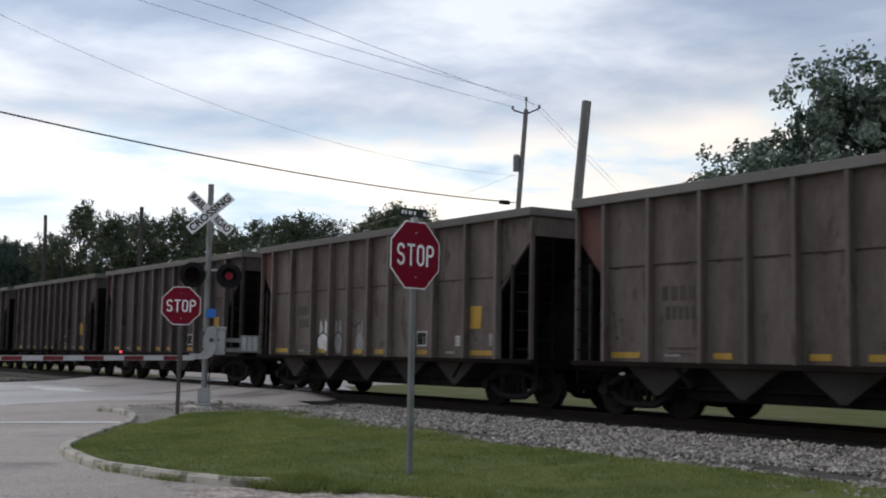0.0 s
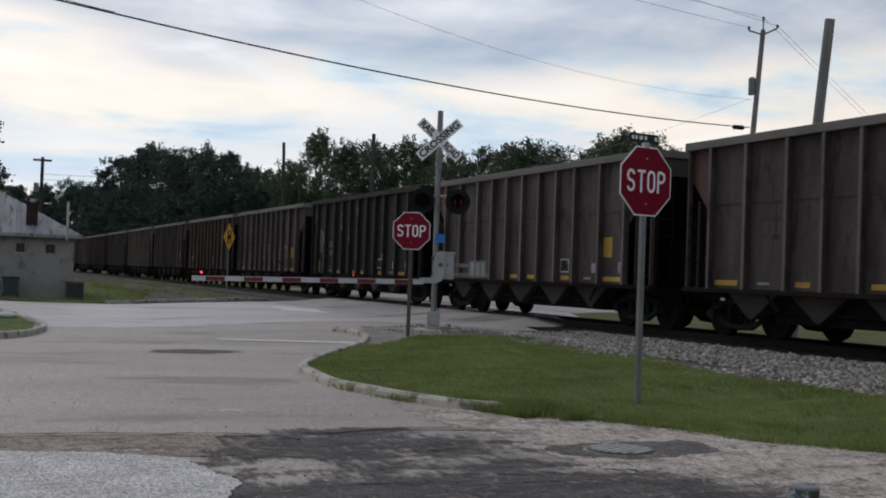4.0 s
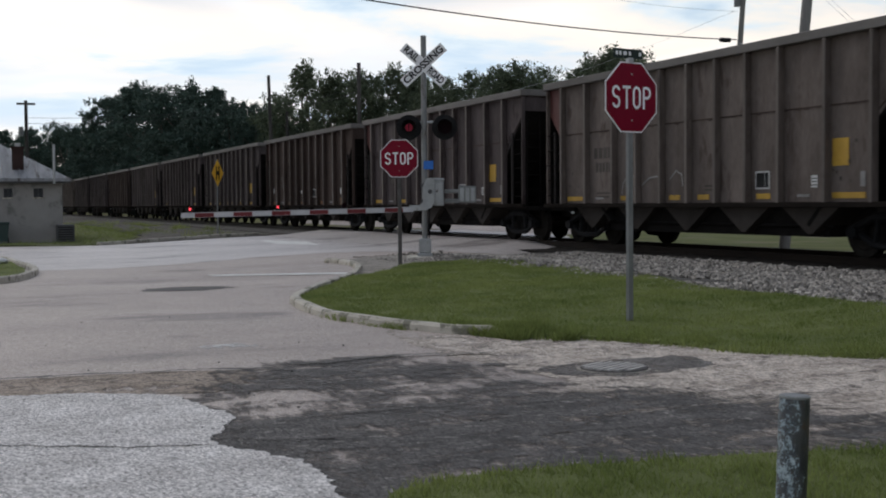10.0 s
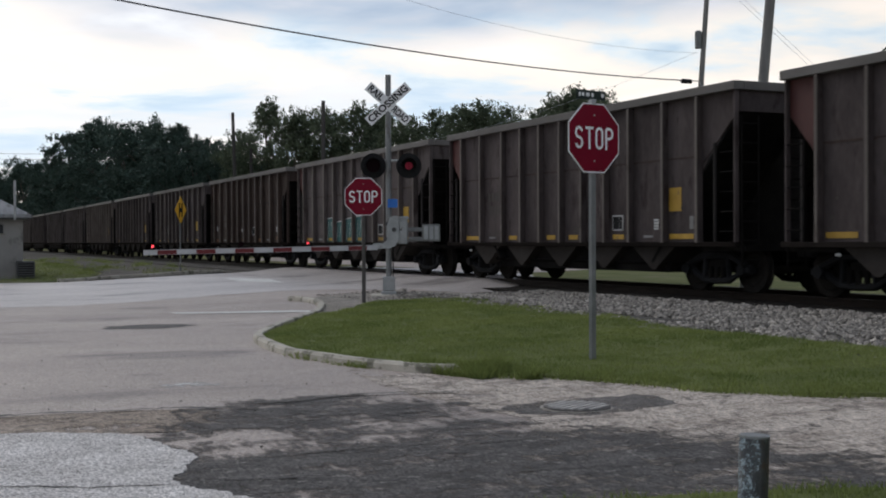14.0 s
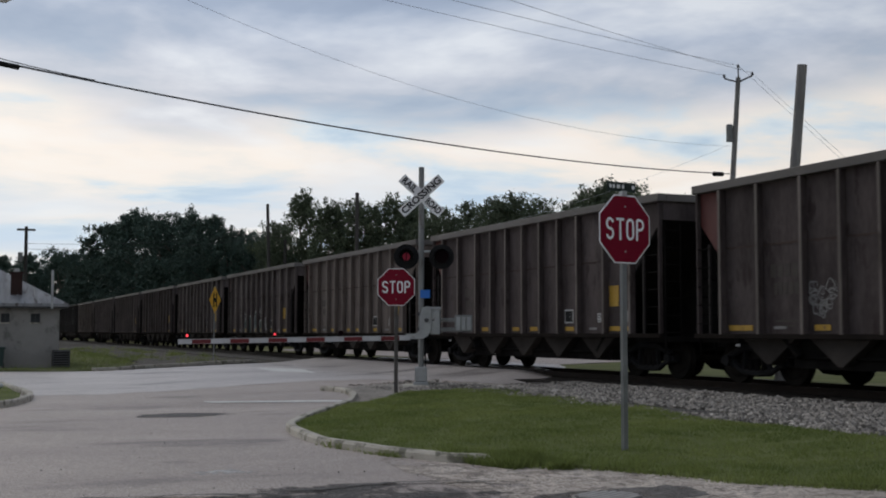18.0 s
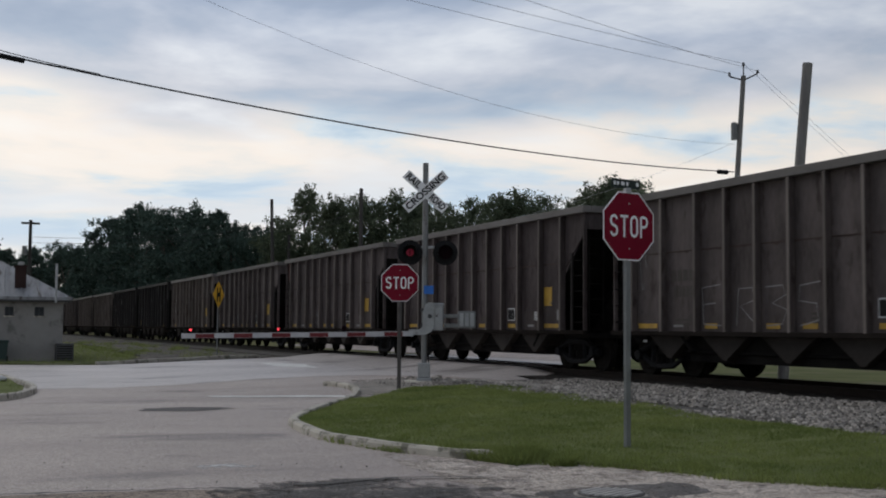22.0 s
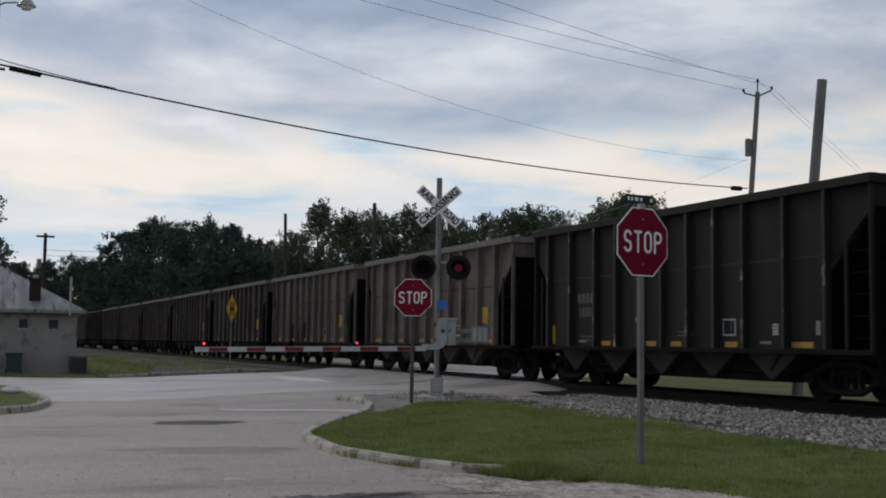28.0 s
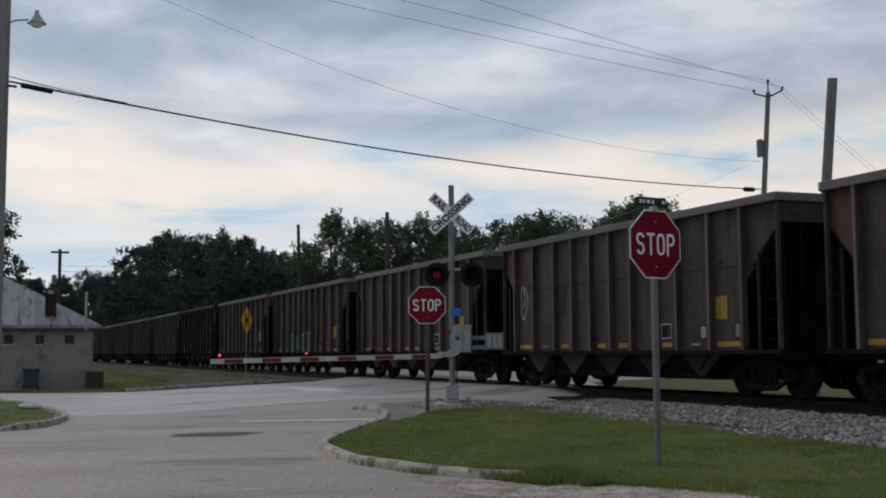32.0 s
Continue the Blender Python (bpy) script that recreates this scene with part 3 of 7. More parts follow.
def sheet(name, outline, mat, lift=0.0, skirt=0.0, cell=1.5, rough=0.0, sunk=None):
    """A piece of ground with this outline, lying on the lie of the land, cut into cells."""
    bm = bmesh.new()
    bm.faces.new([bm.verts.new((p[0], p[1], 0)) for p in outline])
    xs, ys = [p[0] for p in outline], [p[1] for p in outline]
    cuts = [(0, 1, y) for y in (5.0, 10.5, 14.0)]
    if cell:
        cuts += [(0, 1, y) for y in np.arange(min(ys) + cell, max(ys), cell)] + [(1, 0, x) for x in np.arange(min(xs) + cell, max(xs), cell)]
    for nx, ny, c in cuts:
        bmesh.ops.bisect_plane(bm, geom=bm.verts[:] + bm.edges[:] + bm.faces[:], plane_co=(c * nx, c * ny, 0), plane_no=(nx, ny, 0))
    bmesh.ops.triangulate(bm, faces=bm.faces)
    if skirt:
        rim = [e for e in bm.edges if e.is_boundary]
        g = bmesh.ops.extrude_edge_only(bm, edges=rim)
        low = {v for v in g["geom"] if isinstance(v, bmesh.types.BMVert)}
    else:
        low = set()
    for v in bm.verts:
        bump = rough * noise.noise((v.co.x * 0.6, v.co.y * 0.6, 0)) if rough else 0
        rise = sunk(v.co.x, v.co.y, lift) if sunk else lift
        v.co.z = level(v.co.y) + (rise - skirt if v in low else rise + bump)
    ob = part(name, bm, mat)
    return ob


def ground():
    bm = bmesh.new()
    xs = [-4000, -900, -300, -120, -60, -20, 20, 80, 400, 4000]
    ys = [-4000, -600, -120, -30, 0, 5, 10.5, 14, 22, 40, 90, 250, 900, 4000]
    grid = [[bm.verts.new((x, y, level(y) - 0.03)) for x in xs] for y in ys]
    for j in range(len(ys) - 1):
        for i in range(len(xs) - 1):
            bm.faces.new((grid[j][i], grid[j][i + 1], grid[j + 1][i + 1], grid[j + 1][i]))
    tagged(part("ground", bm, M["soil"]), "open ground of grass and bare earth round the crossing", "ground", kind="structure")
    road = sheet("road", [(-300, -160), (60, -160), (60, 8), (-4, 12.2), (-26, 12.2), (-46.5, 12.2), (-44.4, 8.6), (-42.6, 5.6), (-43.6, 2.0), (-48, -12), (-120, -60), (-300, -110)], M["asphalt"], cell=6)
    tagged(road, "worn grey asphalt road with stains and patches", "road", kind="structure")
    line = smooth_line([(-27.2, 0.6, 0), (-27.0, 3.1, 0), (-28.3, 5.5, 0), (-29.6, 7.7, 0), (-29.9, 9.6, 0), (-28.2, 12.2, 0)], 8)
    main = [(p.x + 0.5 * noise.noise((p.x, p.y, 3)), p.y) for p in line] + [(-46.5, 12.2), (-44.4, 8.6), (-42.7, 5.6), (-43.7, 2.0), (-48, -12), (-39, -8)]
    tagged(sheet("main_road", main, M["main_asphalt"], lift=0.004, cell=4), "paler worn asphalt of the road over the crossing", "road", kind="structure")
    # the roadway rises to the rails and falls again behind them
    bm = bmesh.new()
    prof = [(12.15, 0.152), (13.0, 0.19), (14.4, 0.315), (17.7, 0.315), (19.5, 0.22), (21.5, 0.165)]
    rows = []
    for y, z in prof:
        right = float(np.interp(y, (12.15, 13.0, 14.4, 17.7, 21.5), (-26.0, -27.2, -29.0, -33.2, -39.5)))
        rows.append([bm.verts.new((x, y, z)) for x in np.linspace(-46.5 - 0.25 * (y - 12.15), right, 12)])
    for a, b in zip(rows, rows[1:]):
        for i in range(11):
            bm.faces.new((a[i], a[i + 1], b[i + 1], b[i]))
    rim = bmesh.ops.extrude_edge_only(bm, edges=[e for e in bm.edges if e.is_boundary])
    for v in rim["geom"]:
        if isinstance(v, bmesh.types.BMVert):
            v.co.z -= 0.13 if v.co.x > -41 and v.co.y < 20 else 0.3
            v.co.x += 1.7 if v.co.x > -41 and v.co.y < 20 else 0.0
    tagged(part("level_crossing_roadway", bm, M["main_asphalt"]), "asphalt roadway ramped up over the rails", "road", kind="structure")
    far = sheet("far_road", [(-80, 21.4), (-39.5, 21.4), (-48, 34), (-75, 75), (-130, 75), (-110, 40)], M["asphalt"], lift=0.006, cell=6)
    tagged(far, "grey road going on behind the tracks", "road", kind="structure")
    def ragged(pts, n, big, small, seed):
        """A broken edge through these points."""
        out = []
        for p in smooth_line([(*q, 0) for q in pts], n):
            d = [big * noise.noise((p.x * 3, p.y * 3, seed + k)) + small * noise.noise((p.x * 11, p.y * 11, seed + k)) + 0.5 * small * noise.noise((p.x * 31, p.y * 31, seed + k)) for k in (0, 5)]
            out.append((p.x + d[0], p.y + d[1]))
        return out
    pale = ragged([(-9.27, 0.3), (-9.08, 1.0), (-8.72, 1.58), (-8.21, 1.68), (-7.74, 1.78), (-7.3, 1.64), (-7.09, 1.50), (-6.83, 1.50), (-6.68, 1.60), (-6.43, 1.70), (-6.2, 1.82), (-5.97, 1.82), (-5.6, 1.8), (-5.3, 1.78), (-4.4, 1.9)], 24, 0.05, 0.045, 2)
    ob = sheet("pale_pavement", pale + [(-4.2, -6), (-10.2, -6), (-9.7, -1)], M["pale_asphalt"], lift=0.014, skirt=0.02, cell=2)
    tagged(ob, "pale coarse old pavement with a broken edge", "pavement", kind="structure")
    strip = ragged([(-10.1, -0.6), (-10.12, 0.5), (-10.08, 1.2), (-9.98, 1.9), (-9.7, 2.4), (-9.2, 2.3), (-8.8, 1.9), (-8.9, 1.4), (-9.05, 0.6), (-9.1, -0.6)], 10, 0.06, 0.05, 12)
    tagged(sheet("sandy_pavement", strip, M["brown_grit"], lift=0.006, cell=0), "brown sandy grit washed along the pavement's edge", "pavement", kind="structure")
    patch = [(-11.0, 1.0), (-11.0, 6.2), (-9.2, 6.2), (-6.5, 6.6), (-4.5, 6.4), (-4.5, 1.2)]
    tagged(sheet("asphalt_patch", patch, M["dark_patch"], lift=0.008, cell=0), "dark crumbling asphalt patch with pale worn streaks", "pavement", kind="structure")
    ring = ragged([(-9.0, 4.75), (-8.95, 5.5), (-8.85, 5.95), (-8.5, 6.0), (-8.2, 5.7), (-8.15, 5.2), (-8.3, 4.7), (-8.7, 4.55), (-9.0, 4.75)], 10, 0.10, 0.06, 41)[:-1]
    tagged(sheet("asphalt_patch", ring, M["tar_soft"], lift=0.0065, cell=0), "dark asphalt laid round the manhole", "pavement", kind="structure")
    edge = ragged([(-12.6, 4.45), (-11.9, 4.75), (-11.3, 5.1), (-10.7, 5.35), (-10.3, 5.85), (-9.5, 6.35), (-8.7, 6.6), (-7.6, 7.6), (-5.6, 8.6), (-3.5, 9.2), (-3.2, 7.6), (-3.4, 5.0), (-3.8, 3.0), (-5.2, 3.0), (-6.4, 3.3), (-7.2, 3.9), (-8.0, 4.4), (-9.0, 4.4), (-9.7, 4.25), (-10.6, 4.3), (-11.6, 4.35), (-12.6, 4.45)], 8, 0.08, 0.05, 31)[:-1]
    tagged(sheet("sandy_pavement", edge, M["sandy"], lift=0.0045, cell=0), "pale sandy worn strip of asphalt along the grass", "pavement", kind="structure")
    # cracks, open and dark
    cracks = ([(-10.3, -1.2), (-10.1, 0.49), (-10.12, 0.87), (-10.1, 1.15), (-10.01, 1.51), (-9.97, 2.04), (-9.85, 2.4), (-9.6, 2.75)], [(-10.0, 2.8), (-9.93, 3.18), (-10.09, 3.7), (-10.04, 4.23), (-9.8, 4.7)], [(-7.6, -0.6), (-7.28, 0.36), (-7.13, 0.71), (-6.94, 1.05), (-6.84, 1.44)], [(-7.35, 1.66), (-7.1, 1.75), (-6.95, 1.72), (-6.8, 1.9), (-6.75, 2.2)], [(-7.05, 1.5), (-6.95, 1.72)], [(-9.0, 4.5), (-9.05, 4.8), (-8.85, 5.1)], [(-8.2, 4.3), (-7.9, 4.6), (-7.95, 5.0), (-7.7, 5.3)], [(-7.5, 4.7), (-7.15, 5.1), (-7.25, 5.5)], [(-7.45, 2.2), (-7.5, 3.0), (-7.35, 3.7), (-7.4, 4.2)], [(-8.9, 2.6), (-8.8, 3.3), (-8.95, 4.1)], [(-6.35, 3.2), (-6.3, 3.8), (-6.15, 4.2)], [(-7.0, 4.9), (-6.7, 5.2), (-6.75, 5.6), (-6.5, 5.9)], [(-6.7, 5.2), (-6.4, 5.3), (-6.2, 5.6)])
    for pts in cracks:
        line = smooth_line([(*p, 0) for p in pts], 16)
        bm = bmesh.new()
        l, r = [], []
        for i, p in enumerate(line):
            w = (0.005 + 0.022 * abs(noise.noise((p.x * 5, p.y * 5, 3)))) * min(1.0, 0.25 + 0.25 * min(i, len(line) - 1 - i)) * (3.0 if pts[0][0] < -9.95 else 1.0)
            dx = 0.06 * noise.noise((p.x * 5, p.y * 5, 1)) + 0.035 * noise.noise((p.x * 17, p.y * 17, 1))
            l.append(bm.verts.new((p.x + dx - w, p.y, level(p.y) + 0.0175)))
            r.append(bm.verts.new((p.x + dx + w, p.y, level(p.y) + 0.0175)))
        for i in range(len(l) - 1):
            bm.faces.new((l[i], r[i], r[i + 1], l[i + 1]))
        tagged(part("pavement_crack", bm, M["tar"]), "dark ragged crack in the asphalt", "crack", "cracks in the road", "structure")
    stain = [(-19.8 + 0.5 * math.cos(a) * (1 + 0.5 * noise.noise((math.cos(a) * 2, math.sin(a) * 2, 4))), 3.8 + 0.72 * math.sin(a) * (1 + 0.35 * noise.noise((math.cos(a) * 3, math.sin(a) * 3, 9)))) for a in np.linspace(0, 2 * math.pi, 60)[:-1]]
    tagged(sheet("tar_patch", stain, M["tar"], lift=0.005, cell=0), "small dark tar patch on the road", "pavement", kind="structure")
    tagged(sheet("paint_trace", [(-11.9, 2.15), (-11.2, 2.1), (-11.1, 3.0), (-11.8, 3.05)], M["paint_trace"], lift=0.005, cell=0), "worn traces of white paint on the road", "road marking", kind="structure")
    for pts in ([(-23.5, 4.9), (-23.0, 4.95), (-21.5, 7.2), (-22.0, 7.25)], [(-41.0, 10.35), (-37.2, 9.95), (-34.8, 10.7), (-38.4, 11.3)]):
        tagged(sheet("road_marking", pts, M["white_line"], lift=0.009, cell=0), "worn white painted stop line", "road marking", "stop lines", "structure")


KERB = [(-25.6, 7.95), (-25.1, 8.05), (-24.3, 8.05), (-23.4, 7.88), (-22.4, 7.58), (-20.8, 6.92), (-18.8, 5.78), (-16.95, 4.8), (-15.8, 4.48), (-14.6, 4.35), (-13.6, 4.42), (-12.75, 4.60), (-12.0, 4.82), (-11.5, 5.05), (-11.0, 5.42)]


def kerb(name, line, height, label):
    pts = smooth_line([(*p, 0) for p in line], 8)
    bm = bmesh.new()
    prof = [(-0.02, -0.1), (0.0, height - 0.03), (0.025, height), (0.115, height), (0.13, height - 0.02), (0.135, -0.1)]
    rows = []
    for i, p in enumerate(pts):
        d = (pts[min(i + 1, len(pts) - 1)] - pts[max(i - 1, 0)]).normalized()
        side = Vector((-d.y, d.x, 0))
        sink = 0.025 * noise.noise((p.x * 0.8, p.y * 0.8, 5))
        sink -= 0.10 * max(0.0, 1 - (len(pts) - 1 - i) / 4)
        rows.append([bm.verts.new(p + side * u + Vector((0, 0, level(p.y) + w + sink))) for u, w in prof])
    for a, b in zip(rows, rows[1:]):
        for k in range(len(prof) - 1):
            bm.faces.new((a[k], b[k], b[k + 1], a[k + 1]))
    for r in (rows[0], rows[-1]):
        bm.faces.new(r)
    return tagged(part(name, bm, M["concrete"]), label, "kerb", kind="structure")


ISLAND_BACK = [(-10.75, 5.65), (-10.3, 6.0), (-9.6, 6.33), (-8.9, 6.5), (-8.4, 6.8), (-7.4, 7.7), (-5.5, 8.6), (-3.0, 9.5), (-2.0, 10.0), (-6, 10.1), (-10.7, 10.05), (-13.2, 9.85), (-15.2, 10.2), (-17.5, 10.75), (-20.5, 11.0), (-22.2, 10.75), (-23.0, 10.05), (-23.0, 9.2), (-22.2, 8.45), (-21.2, 7.75), (-20.6, 7.25)]


def grass_blades(name, outline, count, height, lift, seed, label, keep=None, rough=0.0, sunk=None):
    """Many single blades on a piece of ground, leaning every way."""
    rng = np.random.default_rng(seed)
    poly = np.array(outline)
    lo, hi = poly.min(0), poly.max(0)
    pts = rng.uniform(lo, hi, (count * 3, 2))
    inside = np.zeros(len(pts), bool)
    for (x0, y0), (x1, y1) in zip(poly, np.roll(poly, -1, 0)):
        cross = ((y0 > pts[:, 1]) != (y1 > pts[:, 1])) & (pts[:, 0] < (x1 - x0) * (pts[:, 1] - y0) / (y1 - y0 + 1e-12) + x0)
        inside ^= cross
    pts = pts[inside]
    if keep:
        pts = pts[[keep(x, y, rng.random()) for x, y in pts]]
    pts = pts[:count]
    n = len(pts)
    z = np.array([level(y) + (sunk(x, y, lift) if sunk else lift) + rough * noise.noise((x * 0.6, y * 0.6, 0)) for x, y in pts])
    tuft = np.array([noise.noise((x * 3.1, y * 3.1, seed)) for x, y in pts])
    h = height * rng.uniform(0.4, 1.25, n) * (1.0 + 0.75 * tuft)
    a = rng.uniform(0, 2 * np.pi, n)
    w = rng.uniform(0.003, 0.0075, n) * (height / 0.06) ** 0.5
    lean = rng.normal(0, 0.45, (n, 2)) * h[:, None]
    base = np.column_stack([pts, z - 0.01])
    off = np.column_stack([np.cos(a) * w, np.sin(a) * w, np.zeros(n)])
    tip = base + np.column_stack([lean, h])
    verts = np.concatenate([base - off, base + off, tip])
    i = np.arange(n)
    me = bpy.data.meshes.new(name)
    me.from_pydata(verts.tolist(), [], np.column_stack([i, i + n, i + 2 * n]).tolist())
    me.materials.append(M["blade"])
    return tagged(new(name, me), label, "grass", kind="stuff")


def islands():
    inner = [(p.x, p.y) for p in smooth_line([(*p, 0) for p in KERB], 4)]
    outline = [(x + 0.02, y + 0.13) for x, y in inner if x > -20.4] + ISLAND_BACK
    lawn = sheet("grass_island", outline, M["lawn"], lift=0.055, skirt=0.10, cell=0.6, rough=0.03, sunk=island_rise)
    tagged(lawn, "raised grass island beside the tracks", "lawn", kind="structure")
    apron = [(x, y + 0.1) for x, y in inner if x < -20.2] + [(-20.4, 7.2), (-21.0, 7.9), (-22.8, 9.3), (-22.8, 10.3), (-20.0, 11.2), (-20.0, 12.4), (-26.2, 12.1), (-26.6, 9.6)]
    tagged(sheet("gravel_apron", apron, M["dusty_gravel"], lift=0.03, skirt=0.04, cell=0.6, rough=0.04), "dusty gravel and dirt round the signal's foot", "gravel", kind="structure")
    kerb("kerb", KERB, 0.095, "weathered concrete kerb round the grass island")
    grass_blades("grass", outline, 190000, 0.042, 0.055, 1, "short green grass on the island", rough=0.03, sunk=island_rise)
    rim = [(-12.0, 5.0), (-11.4, 5.18), (-10.65, 5.3), (-10.4, 5.75), (-9.6, 6.2), (-8.9, 6.35), (-8.4, 6.65), (-7.2, 7.6), (-5.3, 8.3), (-5.6, 8.7), (-7.6, 7.9), (-8.8, 7.0), (-9.8, 6.7), (-10.6, 6.35), (-11.4, 6.0), (-12.2, 5.5)]
    grass_blades("weeds", rim, 30000, 0.075, 0.012, 2, "taller ragged grass along the road edge", keep=lambda x, y, r: r < 0.45 + 1.3 * noise.noise((x * 1.7, y * 1.7, 6)) + 0.5 * noise.noise((x * 6, y * 6, 2)))
    foot = [(p.x + 0.06, p.y - 0.10) for p in smooth_line([(*p, 0) for p in KERB[9:]], 4)]
    foot += [(x - 0.02, y + 0.16) for x, y in foot[::-1]]
    grass_blades("weeds", foot, 5000, 0.07, 0.0, 12, "weeds at the foot of the kerb", keep=lambda x, y, r: r < 0.1 + 1.5 * noise.noise((x * 1.9, y * 1.9, 3)))
    clump = [(-11.9, 5.0), (-11.3, 5.12), (-10.6, 5.3), (-10.3, 5.75), (-10.7, 6.0), (-11.4, 5.7), (-12.0, 5.35)]
    grass_blades("weeds", clump, 9000, 0.12, 0.0, 14, "dark tall weeds where the kerb ends", keep=lambda x, y, r: r < 0.5 + 1.2 * noise.noise((x * 2.3, y * 2.3, 8)))
    # the other island, with the street lamp's pole
    line = [(-22.2, 0.35), (-23.3, 1.25), (-25.3, 1.75), (-26.8, 1.85), (-27.9, 1.8), (-30, 1.7), (-32.5, 1.45), (-36, 0.6), (-39, -1.0)]
    kerb("kerb", [(x, y) for x, y in line[::-1]], 0.12, "concrete kerb round the grass by the pole")
    outline = [(x + 0.05, y - 0.1) for x, y in line] + [(-40, -6), (-24, -6)]
    tagged(sheet("grass_corner", outline, M["lawn"], lift=0.085, skirt=0.12, cell=1.0, rough=0.04), "grass corner round the street lamp's pole", "lawn", kind="structure")
    grass_blades("grass", outline, 14000, 0.06, 0.085, 3, "short green grass round the pole", rough=0.04)
    # the verge before the camera
    front = [(-4.9, 1.75), (-5.3, 2.0), (-5.46, 2.4), (-5.44, 2.9), (-5.30, 3.5), (-5.16, 4.1), (-5.0, 4.8), (-4.7, 5.6), (-4.0, 6.6), (-1, 8), (2, 8), (2, 1.75)]
    tagged(sheet("grass_verge", front, M["lawn"], lift=0.04, skirt=0.06, cell=0.5, rough=0.03), "grass verge at the side of the street", "lawn", kind="structure")
    grass_blades("grass", front, 110000, 0.05, 0.04, 4, "fresh green grass on the verge", rough=0.03)
    # by the building
    yard = [(-44.3, 5.3), (-45.8, 6.5), (-52, 7.9), (-75, 9), (-75, 4.6), (-50, 4.8), (-47.4, 4.7), (-47.6, 1.0), (-44.8, 2.2), (-43.8, 4.0)]
    tagged(sheet("grass_yard", yard, M["dry_grass"], lift=0.01, skirt=0.03, cell=2.0, rough=0.05), "thin grass and weeds beside the building", "lawn", kind="structure")
    grass_blades("grass", yard, 4500, 0.14, 0.01, 5, "thin grass beside the building")
    strip = [(-43.2, 6.4), (-44.6, 8.9), (-46.6, 11.6), (-47.2, 12.8), (-140, 13.4), (-140, 9.4), (-75, 9.2), (-52, 8.1), (-45.8, 6.7), (-44.4, 5.5)]
    kerb("kerb", [(-47.6, 12.2), (-46.6, 11.3), (-44.9, 8.8), (-43.6, 6.6), (-42.9, 5.2)][::-1], 0.13, "low worn kerb along the far side of the road")
    tagged(sheet("gravel_strip", strip, M["dirt"], lift=0.02, skirt=0.04, cell=3.0), "brown dirt and gravel strip beside the tracks", "gravel", kind="structure")
    grass_blades("weeds", [(-50, 7.0), (-47, 10.5), (-49, 12.6), (-95, 12.8), (-90, 8.4), (-60, 7.4)], 6000, 0.22, 0.02, 15, "weeds in the dirt beside the tracks", keep=lambda x, y, r: noise.noise((x * 0.35, y * 0.9, 4)) > 0.18)
    far = [(-34.5, 18.6), (60, 18.6), (80, 60), (-60, 60), (-47.9, 34), (-39.4, 21.5)]
    tagged(sheet("grass_field", far, M["dry_grass"], lift=-0.01, cell=3.0, rough=0.06), "dull dry grass field behind the tracks", "lawn", kind="structure")


